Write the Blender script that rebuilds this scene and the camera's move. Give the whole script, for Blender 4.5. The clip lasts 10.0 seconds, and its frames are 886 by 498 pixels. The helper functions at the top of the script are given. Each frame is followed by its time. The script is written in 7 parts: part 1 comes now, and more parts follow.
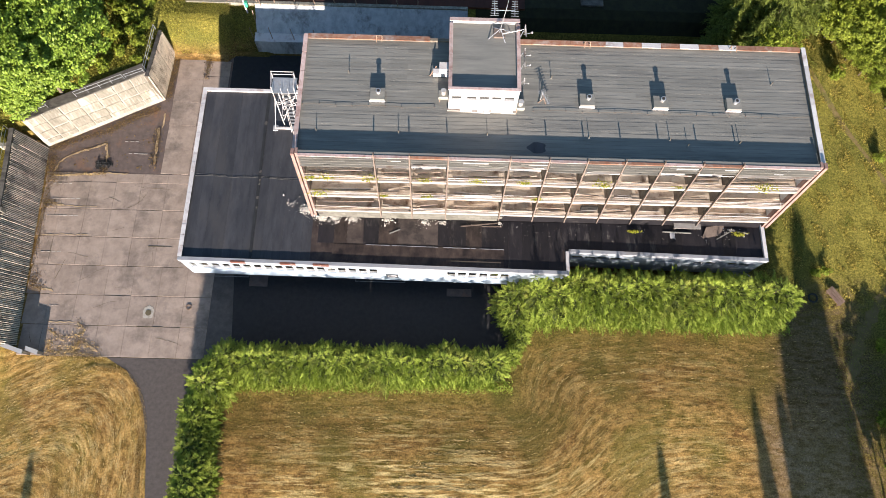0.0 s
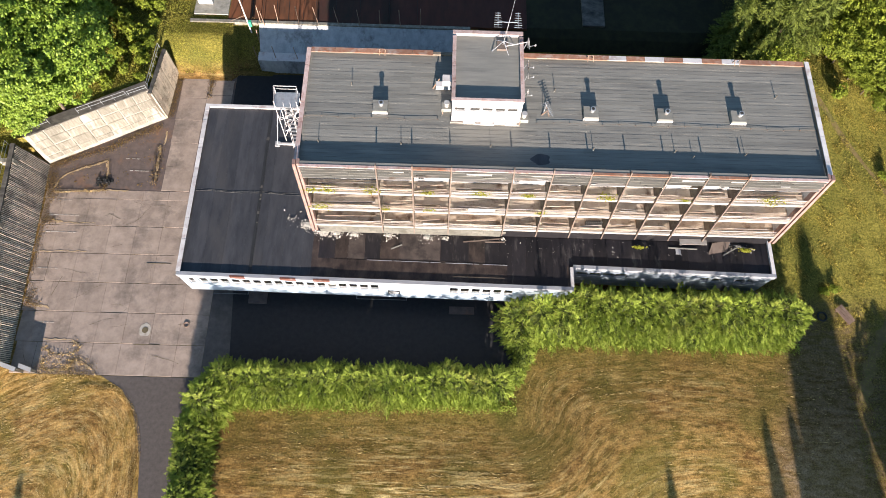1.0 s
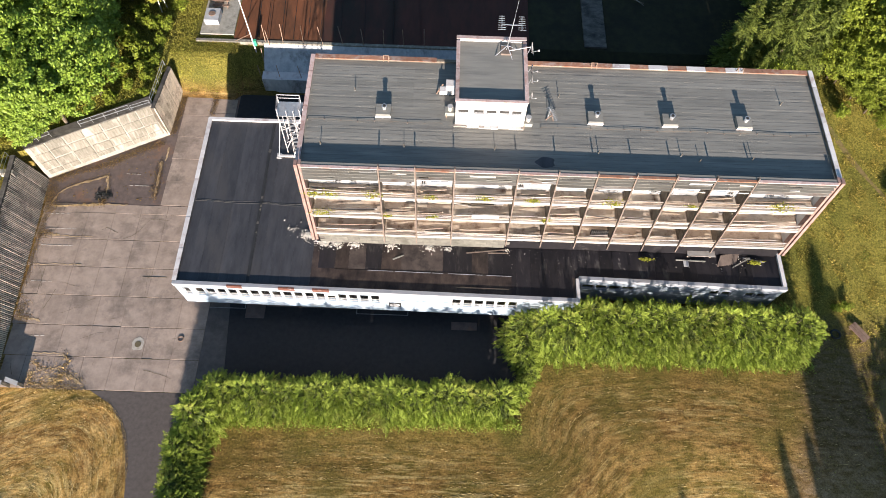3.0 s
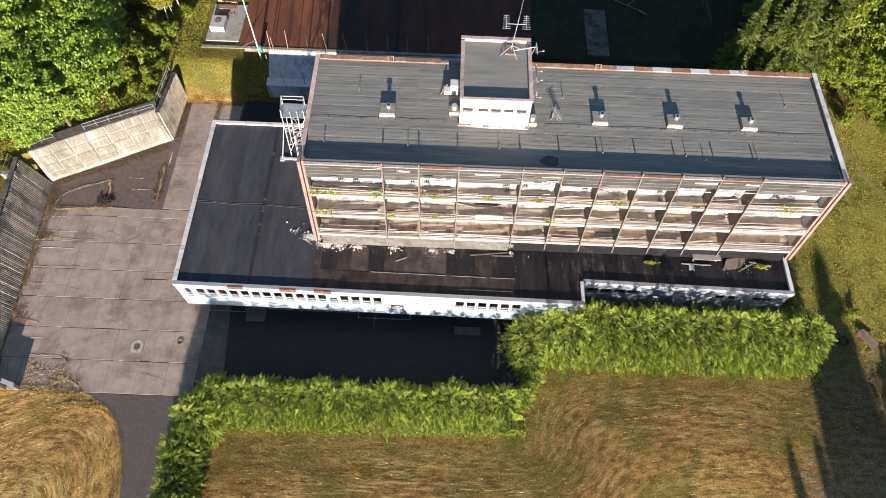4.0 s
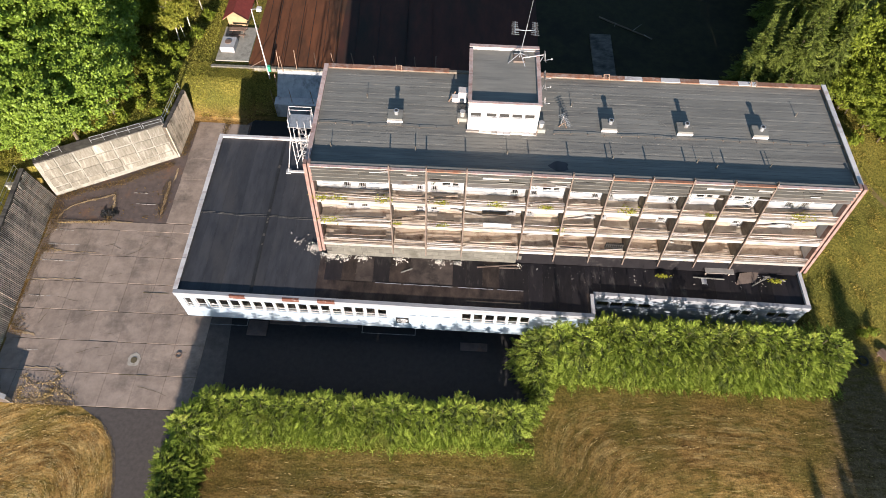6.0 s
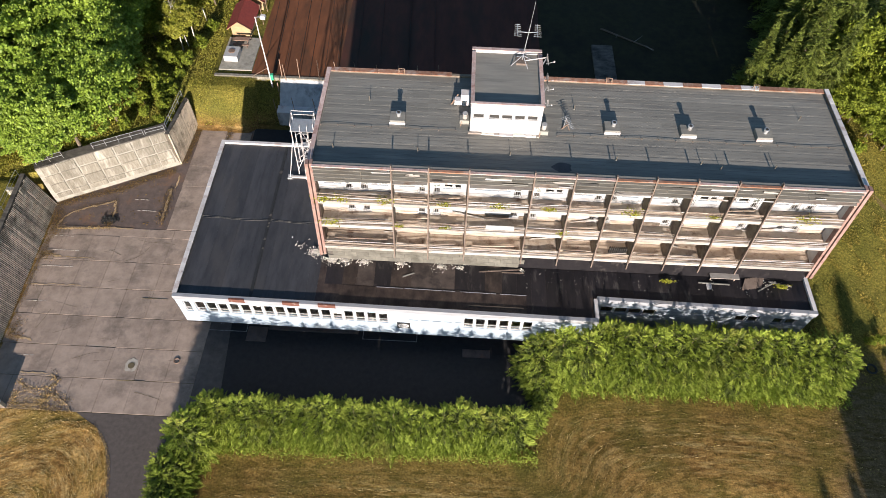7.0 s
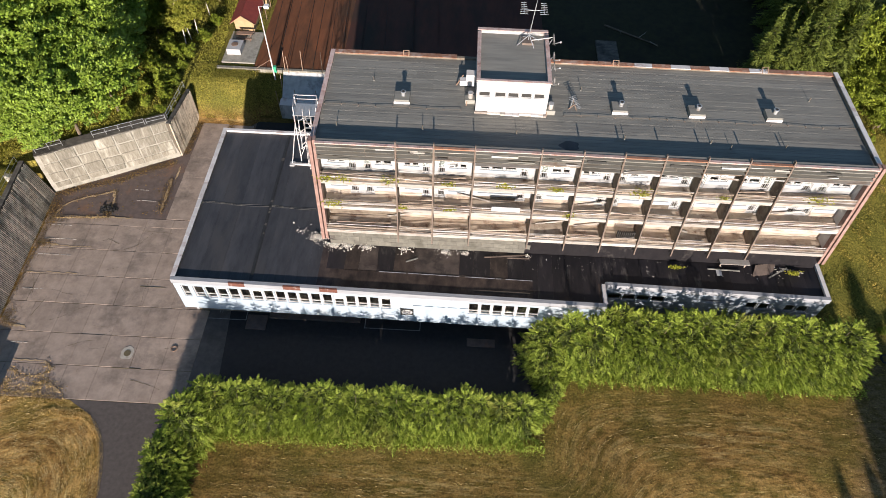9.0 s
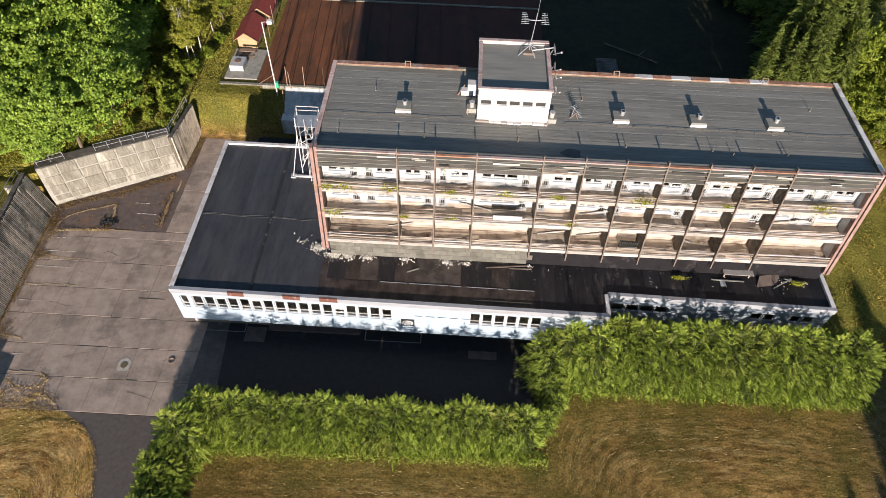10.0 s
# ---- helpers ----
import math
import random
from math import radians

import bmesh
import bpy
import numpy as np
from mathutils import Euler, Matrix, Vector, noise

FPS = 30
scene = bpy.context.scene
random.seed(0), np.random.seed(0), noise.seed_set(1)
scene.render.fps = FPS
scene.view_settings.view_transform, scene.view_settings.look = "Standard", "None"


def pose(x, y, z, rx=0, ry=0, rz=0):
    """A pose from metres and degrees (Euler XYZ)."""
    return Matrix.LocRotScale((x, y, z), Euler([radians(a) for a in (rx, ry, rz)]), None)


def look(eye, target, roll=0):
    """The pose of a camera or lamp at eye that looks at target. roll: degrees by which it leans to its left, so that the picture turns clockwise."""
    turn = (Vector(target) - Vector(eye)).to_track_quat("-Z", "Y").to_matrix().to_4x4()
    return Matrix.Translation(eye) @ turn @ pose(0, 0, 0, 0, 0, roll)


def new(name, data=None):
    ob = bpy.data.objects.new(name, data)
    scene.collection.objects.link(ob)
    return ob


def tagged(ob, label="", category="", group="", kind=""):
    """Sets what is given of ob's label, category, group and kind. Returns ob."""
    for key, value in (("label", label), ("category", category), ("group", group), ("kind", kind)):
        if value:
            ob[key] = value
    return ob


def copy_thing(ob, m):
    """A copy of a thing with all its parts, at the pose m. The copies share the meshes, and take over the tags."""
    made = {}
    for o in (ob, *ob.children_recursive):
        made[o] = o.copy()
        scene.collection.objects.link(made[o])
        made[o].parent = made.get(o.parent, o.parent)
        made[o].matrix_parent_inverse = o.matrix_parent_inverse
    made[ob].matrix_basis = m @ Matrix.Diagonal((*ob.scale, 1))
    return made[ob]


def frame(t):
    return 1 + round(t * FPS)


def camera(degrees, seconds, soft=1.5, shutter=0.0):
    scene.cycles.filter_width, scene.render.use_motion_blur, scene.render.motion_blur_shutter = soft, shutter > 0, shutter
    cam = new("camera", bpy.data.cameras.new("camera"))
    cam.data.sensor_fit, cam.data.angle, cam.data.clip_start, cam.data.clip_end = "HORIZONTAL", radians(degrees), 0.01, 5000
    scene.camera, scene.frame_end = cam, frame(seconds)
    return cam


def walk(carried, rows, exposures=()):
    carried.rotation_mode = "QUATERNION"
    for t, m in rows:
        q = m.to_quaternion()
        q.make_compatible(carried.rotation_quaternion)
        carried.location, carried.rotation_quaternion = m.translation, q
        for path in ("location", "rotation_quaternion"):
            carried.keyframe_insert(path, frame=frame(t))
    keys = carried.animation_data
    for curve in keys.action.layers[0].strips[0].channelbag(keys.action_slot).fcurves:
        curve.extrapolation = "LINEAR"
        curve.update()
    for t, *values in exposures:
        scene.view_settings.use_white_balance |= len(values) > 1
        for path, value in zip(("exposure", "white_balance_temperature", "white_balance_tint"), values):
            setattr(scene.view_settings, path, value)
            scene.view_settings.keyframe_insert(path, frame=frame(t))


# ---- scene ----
cam = camera(68.0, 10.0, soft=0.6)
PATH = [
    (0, (12.893, -26.029, 71.676), (12.914, -25.393, 69.78), 3.3),
    (0.5, (12.782, -26.738, 70.902), (12.801, -26.051, 69.024), 3.1),
    (1, (12.766, -27.529, 70.104), (12.782, -26.795, 68.244), 2.8),
    (1.5, (12.671, -28.336, 69.313), (12.687, -27.561, 67.47), 2.8),
    (2, (12.683, -29.107, 68.576), (12.696, -28.295, 66.748), 2.6),
    (2.5, (12.728, -30.029, 67.802), (12.739, -29.18, 65.991), 2.5),
    (4, (12.579, -32.766, 65.521), (12.582, -31.815, 63.762), 2.4),
    (4.5, (12.527, -33.478, 64.77), (12.525, -32.495, 63.029), 2.3),
    (5, (12.46, -34.282, 63.966), (12.455, -33.263, 62.245), 2.2),
    (5.5, (12.457, -34.879, 63.228), (12.447, -33.831, 61.526), 2.1),
    (7, (12.459, -36.743, 60.964), (12.437, -35.601, 59.323), 1.9),
    (7.5, (12.408, -37.347, 60.171), (12.384, -36.191, 58.54), 1.9),
    (8, (12.312, -37.829, 59.405), (12.289, -36.661, 57.781), 1.9),
    (8.5, (12.246, -38.484, 58.564), (12.222, -37.301, 56.952), 2.0),
    (9, (12.199, -39.028, 57.804), (12.174, -37.828, 56.204), 2.0),
    (9.5, (12.196, -39.558, 57.059), (12.168, -38.327, 55.483), 2.0),
    (10, (12.208, -40.161, 56.355), (12.177, -38.892, 54.81), 1.9),
]
walk(cam, [(t, look(eye, target, roll)) for t, eye, target, roll in PATH], [(0, 1.7), (2.5, 1.63), (4.5, 1.45), (7, 1.22), (10, 1.03)])

# ---- light ----
SUN_EL, SUN_AZ = radians(13.0), math.pi - 0.055
world = bpy.data.worlds.new("sky")
scene.world = world
world.use_nodes = True
wn, wl = world.node_tree.nodes, world.node_tree.links
sky = wn.new("ShaderNodeTexSky")
sky.sky_type, sky.sun_disc = "NISHITA", False
sky.sun_elevation, sky.sun_rotation = SUN_EL, SUN_AZ
sky.air_density, sky.dust_density, sky.ozone_density = 1.1, 0.2, 2.5
wl.new(sky.outputs[0], wn["Background"].inputs[0])
wn["Background"].inputs[1].default_value = 0.075
sun_dir = Vector((math.sin(SUN_AZ) * math.cos(SUN_EL), math.cos(SUN_AZ) * math.cos(SUN_EL), math.sin(SUN_EL)))
sun = new("sun", bpy.data.lights.new("sun", "SUN"))
sun.data.energy, sun.data.angle, sun.data.color = 5.0, radians(0.6), (1.0, 0.89, 0.805)
sun.matrix_basis = look(sun_dir * 200, (0, 0, 0))


# ---- materials ----
def mat(name, c1, c2, scale=1.0, rough=0.8, bump=0.0, c3=None, scale3=0.15, stain=0.5, metal=0.0, island=0.0, stretch=(1, 1, 1), translucent=0.0, spec=0.3, rnd=0.0):
    """Two colours in fine grain, a third in broad stains, relief, and variation from piece to piece."""
    m = bpy.data.materials.new(name)
    m.use_nodes = True
    nt = m.node_tree
    n, l = nt.nodes, nt.links
    b = n["Principled BSDF"]
    geo = n.new("ShaderNodeNewGeometry")
    mp = n.new("ShaderNodeMapping")
    mp.inputs["Scale"].default_value = stretch
    l.new(geo.outputs["Position"], mp.inputs[0])
    no = n.new("ShaderNodeTexNoise")
    no.inputs["Scale"].default_value, no.inputs["Detail"].default_value, no.inputs["Roughness"].default_value = scale, 8, 0.65
    l.new(mp.outputs[0], no.inputs["Vector"])
    ra = n.new("ShaderNodeMapRange")
    ra.inputs[1].default_value, ra.inputs[2].default_value = 0.33, 0.67
    l.new(no.outputs["Fac"], ra.inputs[0])
    mx = n.new("ShaderNodeMix")
    mx.data_type = "RGBA"
    mx.inputs[6].default_value, mx.inputs[7].default_value = (*c1, 1), (*c2, 1)
    l.new(ra.outputs[0], mx.inputs[0])
    col = mx.outputs[2]
    if c3:
        n3 = n.new("ShaderNodeTexNoise")
        n3.inputs["Scale"].default_value, n3.inputs["Detail"].default_value, n3.inputs["Roughness"].default_value = scale3, 6, 0.7
        l.new(mp.outputs[0], n3.inputs["Vector"])
        r3 = n.new("ShaderNodeMapRange")
        r3.inputs[1].default_value, r3.inputs[2].default_value = 0.62 - 0.25 * stain, 0.78 - 0.2 * stain
        l.new(n3.outputs["Fac"], r3.inputs[0])
        m3 = n.new("ShaderNodeMix")
        m3.data_type = "RGBA"
        m3.inputs[7].default_value = (*c3, 1)
        l.new(r3.outputs[0], m3.inputs[0])
        l.new(col, m3.inputs[6])
        col = m3.outputs[2]
    for amount, node, sock in ((island, "ShaderNodeNewGeometry", "Random Per Island"), (rnd, "ShaderNodeObjectInfo", "Random")):
        if amount:
            s = n.new(node)
            r = n.new("ShaderNodeMapRange")
            r.inputs[3].default_value, r.inputs[4].default_value = 1 - amount, 1 + amount
            l.new(s.outputs[sock], r.inputs[0])
            h = n.new("ShaderNodeHueSaturation")
            l.new(r.outputs[0], h.inputs["Value"])
            l.new(col, h.inputs["Color"])
            col = h.outputs[0]
    l.new(col, b.inputs["Base Color"])
    b.inputs["Roughness"].default_value, b.inputs["Metallic"].default_value = rough, metal
    b.inputs["Specular IOR Level"].default_value = spec
    if bump:
        bu = n.new("ShaderNodeBump")
        bu.inputs["Strength"].default_value, bu.inputs["Distance"].default_value = 0.6, bump
        l.new(no.outputs["Fac"], bu.inputs["Height"])
        l.new(bu.outputs[0], b.inputs["Normal"])
    if translucent:
        t = n.new("ShaderNodeBsdfTranslucent")
        l.new(col, t.inputs[0])
        ms = n.new("ShaderNodeMixShader")
        ms.inputs[0].default_value = translucent
        l.new(b.outputs[0], ms.inputs[1])
        l.new(t.outputs[0], ms.inputs[2])
        l.new(ms.outputs[0], n["Material Output"].inputs[0])
    return m


def meadow(name):
    """Mown field: fine streaks that follow the mower's rounds, straw over olive-brown, greener where unmown."""
    m = bpy.data.materials.new(name)
    m.use_nodes = True
    nt = m.node_tree
    n, l = nt.nodes, nt.links
    b = n["Principled BSDF"]
    b.inputs["Roughness"].default_value, b.inputs["Specular IOR Level"].default_value = 0.9, 0.15
    geo = n.new("ShaderNodeNewGeometry")
    sep = n.new("ShaderNodeSeparateXYZ")
    l.new(geo.outputs["Position"], sep.inputs[0])
    sw, lu = n.new("ShaderNodeAttribute"), n.new("ShaderNodeAttribute")
    sw.attribute_name, lu.attribute_name = "swath", "lush"

    def streak(along, across, detail, lo, hi):
        c = n.new("ShaderNodeCombineXYZ")
        for i, (src, k) in enumerate(((sep.outputs[0], along), (sep.outputs[1], along), (sw.outputs["Fac"], across))):
            mu = n.new("ShaderNodeMath")
            mu.operation = "MULTIPLY"
            mu.inputs[1].default_value = k
            l.new(src, mu.inputs[0])
            l.new(mu.outputs[0], c.inputs[i])
        t = n.new("ShaderNodeTexNoise")
        t.inputs["Scale"].default_value, t.inputs["Detail"].default_value, t.inputs["Roughness"].default_value = 1.0, detail, 0.62
        l.new(c.outputs[0], t.inputs["Vector"])
        r = n.new("ShaderNodeMapRange")
        r.inputs[1].default_value, r.inputs[2].default_value = lo, hi
        l.new(t.outputs["Fac"], r.inputs[0])
        return r.outputs[0], t.outputs["Fac"]

    def mix(fac, c1, c2):
        x = n.new("ShaderNodeMix")
        x.data_type = "RGBA"
        l.new(fac, x.inputs[0])
        for i, c in ((6, c1), (7, c2)):
            if isinstance(c, tuple):
                x.inputs[i].default_value = (*c, 1)
            else:
                l.new(c, x.inputs[i])
        return x.outputs[2]

    broad, _ = streak(0.09, 0.25, 5, 0.38, 0.62)
    mid, mraw = streak(0.85, 1.7, 8, 0.4, 0.66)
    thin, traw = streak(0.55, 6.5, 4, 0.55, 0.72)
    grain = n.new("ShaderNodeTexNoise")
    grain.inputs["Scale"].default_value, grain.inputs["Detail"].default_value, grain.inputs["Roughness"].default_value = 5.0, 5, 0.75
    l.new(geo.outputs["Position"], grain.inputs["Vector"])
    gr = n.new("ShaderNodeMapRange")
    gr.inputs[1].default_value, gr.inputs[2].default_value = 0.36, 0.64
    l.new(grain.outputs["Fac"], gr.inputs[0])
    base = mix(broad, (0.108, 0.053, 0.0155), (0.097, 0.07, 0.0135))
    col = mix(mid, base, (0.31, 0.18, 0.056))
    pale = n.new("ShaderNodeMath")
    pale.operation = "MULTIPLY"
    l.new(thin, pale.inputs[0])
    l.new(broad, pale.inputs[1])
    col = mix(pale.outputs[0], col, (0.44, 0.32, 0.125))
    ga = n.new("ShaderNodeAttribute")
    ga.attribute_name = "gold"
    lay, _ = streak(0.3, 2.7, 5, 0.5, 0.62)
    gm = n.new("ShaderNodeMath")
    gm.operation = "MULTIPLY"
    l.new(lay, gm.inputs[0])
    l.new(ga.outputs["Fac"], gm.inputs[1])
    col = mix(gm.outputs[0], col, (0.56, 0.41, 0.175))
    pn = n.new("ShaderNodeTexNoise")
    pn.inputs["Scale"].default_value, pn.inputs["Detail"].default_value = 0.16, 5
    l.new(geo.outputs["Position"], pn.inputs["Vector"])
    pr = n.new("ShaderNodeMapRange")
    pr.inputs[1].default_value, pr.inputs[2].default_value, pr.inputs[4].default_value = 0.48, 0.62, 0.6
    l.new(pn.outputs["Fac"], pr.inputs[0])
    col = mix(pr.outputs[0], col, (0.098, 0.082, 0.016))
    green = mix(pr.outputs[0], mix(gr.outputs[0], (0.13, 0.125, 0.022), (0.28, 0.23, 0.048)), (0.085, 0.095, 0.018))
    col = mix(lu.outputs["Fac"], col, green)
    # Dull brown tint that paints the tree shade into the ground colour.
    da = n.new("ShaderNodeAttribute")
    da.attribute_name = "shade_strip"
    dm = n.new("ShaderNodeMath")
    dm.operation = "MULTIPLY"
    l.new(mid, dm.inputs[0])
    l.new(da.outputs["Fac"], dm.inputs[1])
    col = mix(da.outputs["Fac"], col, (0.105, 0.066, 0.026))
    col = mix(dm.outputs[0], col, (0.2, 0.14, 0.085))
    ha = n.new("ShaderNodeAttribute")
    ha.attribute_name = "straw"
    sv = n.new("ShaderNodeMapRange")
    sv.inputs[3].default_value, sv.inputs[4].default_value = 0.57, 1.46
    l.new(ha.outputs["Fac"], sv.inputs[0])
    hs = n.new("ShaderNodeHueSaturation")
    l.new(sv.outputs[0], hs.inputs["Value"])
    l.new(col, hs.inputs["Color"])
    col = hs.outputs[0]
    hv = n.new("ShaderNodeHueSaturation")
    gv = n.new("ShaderNodeMapRange")
    gv.inputs[3].default_value, gv.inputs[4].default_value = 0.62, 1.4
    l.new(gr.outputs[0], gv.inputs[0])
    l.new(gv.outputs[0], hv.inputs["Value"])
    l.new(col, hv.inputs["Color"])
    l.new(hv.outputs[0], b.inputs["Base Color"])
    ad = n.new("ShaderNodeMath")
    l.new(mraw, ad.inputs[0])
    l.new(grain.outputs["Fac"], ad.inputs[1])
    bu = n.new("ShaderNodeBump")
    bu.inputs["Strength"].default_value, bu.inputs["Distance"].default_value = 0.7, 0.07
    l.new(ad.outputs[0], bu.inputs["Height"])
    l.new(bu.outputs[0], b.inputs["Normal"])
    return m


def glass(name, tint=(0.9, 0.95, 0.95)):
    m = bpy.data.materials.new(name)
    m.use_nodes = True
    b = m.node_tree.nodes["Principled BSDF"]
    b.inputs["Base Color"].default_value, b.inputs["Roughness"].default_value = (*tint, 1), 0.04
    b.inputs["Transmission Weight"].default_value, b.inputs["IOR"].default_value = 1.0, 1.45
    return m


M = {}
M["grass"] = meadow("grass")
M["hay"] = mat("hay", (0.55, 0.4, 0.17), (0.38, 0.25, 0.09), 1.5, 0.9, island=0.35)
M["blade"] = mat("grass_blades", (0.155, 0.155, 0.024), (0.27, 0.235, 0.042), 0.35, 0.85, 0, (0.31, 0.23, 0.063), 0.15, 0.4, island=0.4, translucent=0.25)
M["concrete"] = mat("concrete_slab", (0.36, 0.283, 0.232), (0.24, 0.185, 0.15), 0.8, 0.92, 0.02, (0.14, 0.112, 0.094), 0.22, 0.48, rnd=0.05)
M["gap"] = mat("dark_mortar", (0.085, 0.07, 0.052), (0.13, 0.105, 0.08), 2.0, 0.95, 0.01)
M["joint"] = mat("joint_soil", (0.09, 0.075, 0.05), (0.14, 0.11, 0.06), 3, 0.95, 0.03)
M["asphalt"] = mat("asphalt", (0.072, 0.06, 0.054), (0.1, 0.084, 0.076), 2.5, 0.9, 0.015, (0.12, 0.1, 0.088), 0.12, 0.3)
M["old_asphalt"] = mat("old_asphalt", (0.14, 0.105, 0.092), (0.09, 0.07, 0.064), 1.6, 0.9, 0.02, (0.19, 0.105, 0.065), 0.3, 0.4)
M["bitumen"] = mat("bitumen_roof", (0.033, 0.033, 0.037), (0.055, 0.0545, 0.059), 1.6, 0.5, 0.012, (0.062, 0.058, 0.058), 0.35, 0.42, stretch=(1, 0.25, 1), rnd=0.15)
M["bitumen_brown"] = mat("bitumen_roof_silted", (0.015, 0.012, 0.012), (0.078, 0.057, 0.047), 0.9, 0.34, 0.006, (0.009, 0.009, 0.01), 0.35, 0.6, stretch=(1.1, 0.6, 1))
M["bitumen_silt"] = mat("bitumen_dried_silt", (0.1, 0.078, 0.066), (0.045, 0.034, 0.03), 0.8, 0.6, 0.004, (0.016, 0.014, 0.014), 0.5, 0.5)
M["apron"] = mat("mid_grey_apron", (0.12, 0.105, 0.095), (0.08, 0.07, 0.065), 1.5, 0.92, 0.015, (0.06, 0.053, 0.05), 0.3, 0.5)
# Dark asphalt, toned darker still so its colour deepens the shade there.
M["yard"] = mat("shade_dark_asphalt", (0.025, 0.0235, 0.0245), (0.036, 0.034, 0.0345), 2.0, 0.9, 0.012, (0.035, 0.032, 0.032), 0.16, 0.45)
M["wall_light"] = mat("pale_mortar", (0.33, 0.31, 0.265), (0.24, 0.222, 0.185), 1.8, 0.9, 0.01, (0.15, 0.135, 0.108), 0.8, 0.4)
M["plinth"] = mat("grey_render", (0.065, 0.057, 0.05), (0.15, 0.135, 0.115), 1.8, 0.9, 0.015, (0.03, 0.027, 0.025), 0.7, 0.6, stretch=(0.6, 1, 1.2))
M["plinth_block"] = mat("weathered_blocks", (0.1, 0.094, 0.08), (0.155, 0.145, 0.122), 1.4, 0.92, 0.012, (0.08, 0.075, 0.06), 0.6, 0.45, rnd=0.14)
M["floor"] = mat("littered_floor", (0.42, 0.34, 0.26), (0.52, 0.44, 0.36), 1.4, 0.9, 0.01, (0.15, 0.09, 0.06), 0.9, 0.45)
M["felt"] = mat("roof_felt", (0.17, 0.163, 0.143), (0.225, 0.213, 0.186), 0.9, 0.85, 0.006, (0.13, 0.125, 0.115), 0.25, 0.4, stretch=(0.35, 3, 1), rnd=0.09)
M["white"] = mat("white_paint", (0.4, 0.395, 0.395), (0.33, 0.325, 0.325), 1.4, 0.7, 0.004, (0.4, 0.355, 0.3), 0.7, 0.3)
# Pale blue tint carries the sky-lit shade of the white annex front.
M["pale_blue"] = mat("blue_tinted_paint", (0.335, 0.39, 0.445), (0.275, 0.335, 0.4), 2.2, 0.6, 0.004, (0.4, 0.425, 0.44), 0.5, 0.35, stretch=(1, 1, 0.4))
# Blue-grey with white flecks also paints hedge shade and sun dapples into the wall.
M["peeling"] = mat("peeling_dappled_paint", (0.2, 0.23, 0.265), (0.155, 0.18, 0.215), 3.0, 0.8, 0.01, (0.42, 0.42, 0.415), 1.3, 0.33, stretch=(0.6, 1, 1.8))
M["plaster"] = mat("dirty_plaster", (0.2, 0.165, 0.125), (0.14, 0.11, 0.085), 1.6, 0.9, 0.01, (0.09, 0.06, 0.045), 0.8, 0.5)
M["brown_board"] = mat("brown_board", (0.41, 0.33, 0.26), (0.52, 0.435, 0.36), 1.6, 0.85, 0.006, (0.2, 0.135, 0.1), 0.9, 0.36, stretch=(0.4, 1, 2))
M["edge"] = mat("balcony_edge", (0.4, 0.37, 0.34), (0.3, 0.27, 0.24), 2.6, 0.8, 0.006, (0.22, 0.15, 0.11), 1.5, 0.42, stretch=(0.5, 1, 2), rnd=0.2)
M["rail"] = mat("weathered_rail", (0.26, 0.195, 0.145), (0.37, 0.3, 0.24), 1.6, 0.8, 0.006, (0.12, 0.08, 0.055), 0.9, 0.38, rnd=0.45)
M["red_fin"] = mat("faded_red_paint", (0.2, 0.115, 0.095), (0.28, 0.185, 0.16), 1.5, 0.75, 0.006, (0.14, 0.075, 0.06), 0.8, 0.4)
M["fin"] = mat("rusty_steel_fin", (0.125, 0.092, 0.074), (0.18, 0.14, 0.115), 2, 0.75, 0.004, (0.08, 0.05, 0.037), 1, 0.4)
M["coping_red"] = mat("rusty_coping", (0.25, 0.1, 0.055), (0.32, 0.19, 0.13), 2.4, 0.65, 0.004, (0.4, 0.32, 0.28), 0.6, 0.4, rnd=0.2)
M["coping_pink"] = mat("faded_pink_coping", (0.5, 0.39, 0.36), (0.38, 0.25, 0.215), 3.0, 0.65, 0.004, (0.24, 0.11, 0.08), 0.9, 0.36, rnd=0.2)
M["coping_white"] = mat("pale_coping", (0.6, 0.57, 0.55), (0.5, 0.46, 0.45), 1.2, 0.6, 0.003, (0.35, 0.25, 0.22), 0.6, 0.3, rnd=0.12)
M["plank"] = mat("grey_plank", (0.195, 0.187, 0.163), (0.26, 0.25, 0.22), 1.6, 0.9, 0.006, (0.13, 0.112, 0.09), 0.7, 0.4, stretch=(0.3, 1, 4), rnd=0.25)
M["attic_board"] = mat("weathered_attic_board", (0.2, 0.19, 0.165), (0.255, 0.243, 0.213), 1.1, 0.9, 0.004, (0.14, 0.12, 0.098), 0.5, 0.35, stretch=(0.3, 1, 2.5), rnd=0.1)
M["board_grey"] = mat("ribbed_cladding", (0.56, 0.46, 0.35), (0.72, 0.61, 0.47), 1.5, 0.9, 0.008, (0.24, 0.185, 0.135), 0.7, 0.45, rnd=0.2)
M["wall_concrete"] = mat("pale_concrete", (0.235, 0.213, 0.172), (0.135, 0.12, 0.094), 3.2, 0.9, 0.03, (0.38, 0.355, 0.3), 0.7, 0.42, stretch=(1.8, 1.8, 0.3), rnd=0.15)
M["steel"] = mat("galvanised_steel", (0.5, 0.51, 0.52), (0.4, 0.4, 0.4), 3, 0.45, 0, (0.3, 0.25, 0.22), 1.5, 0.2, metal=0.6)
M["rust"] = mat("rusty_post", (0.24, 0.14, 0.09), (0.32, 0.23, 0.17), 2, 0.85, 0.003, rnd=0.3)
M["dark"] = mat("dark_interior", (0.03, 0.03, 0.03), (0.05, 0.045, 0.04), 1, 0.9)
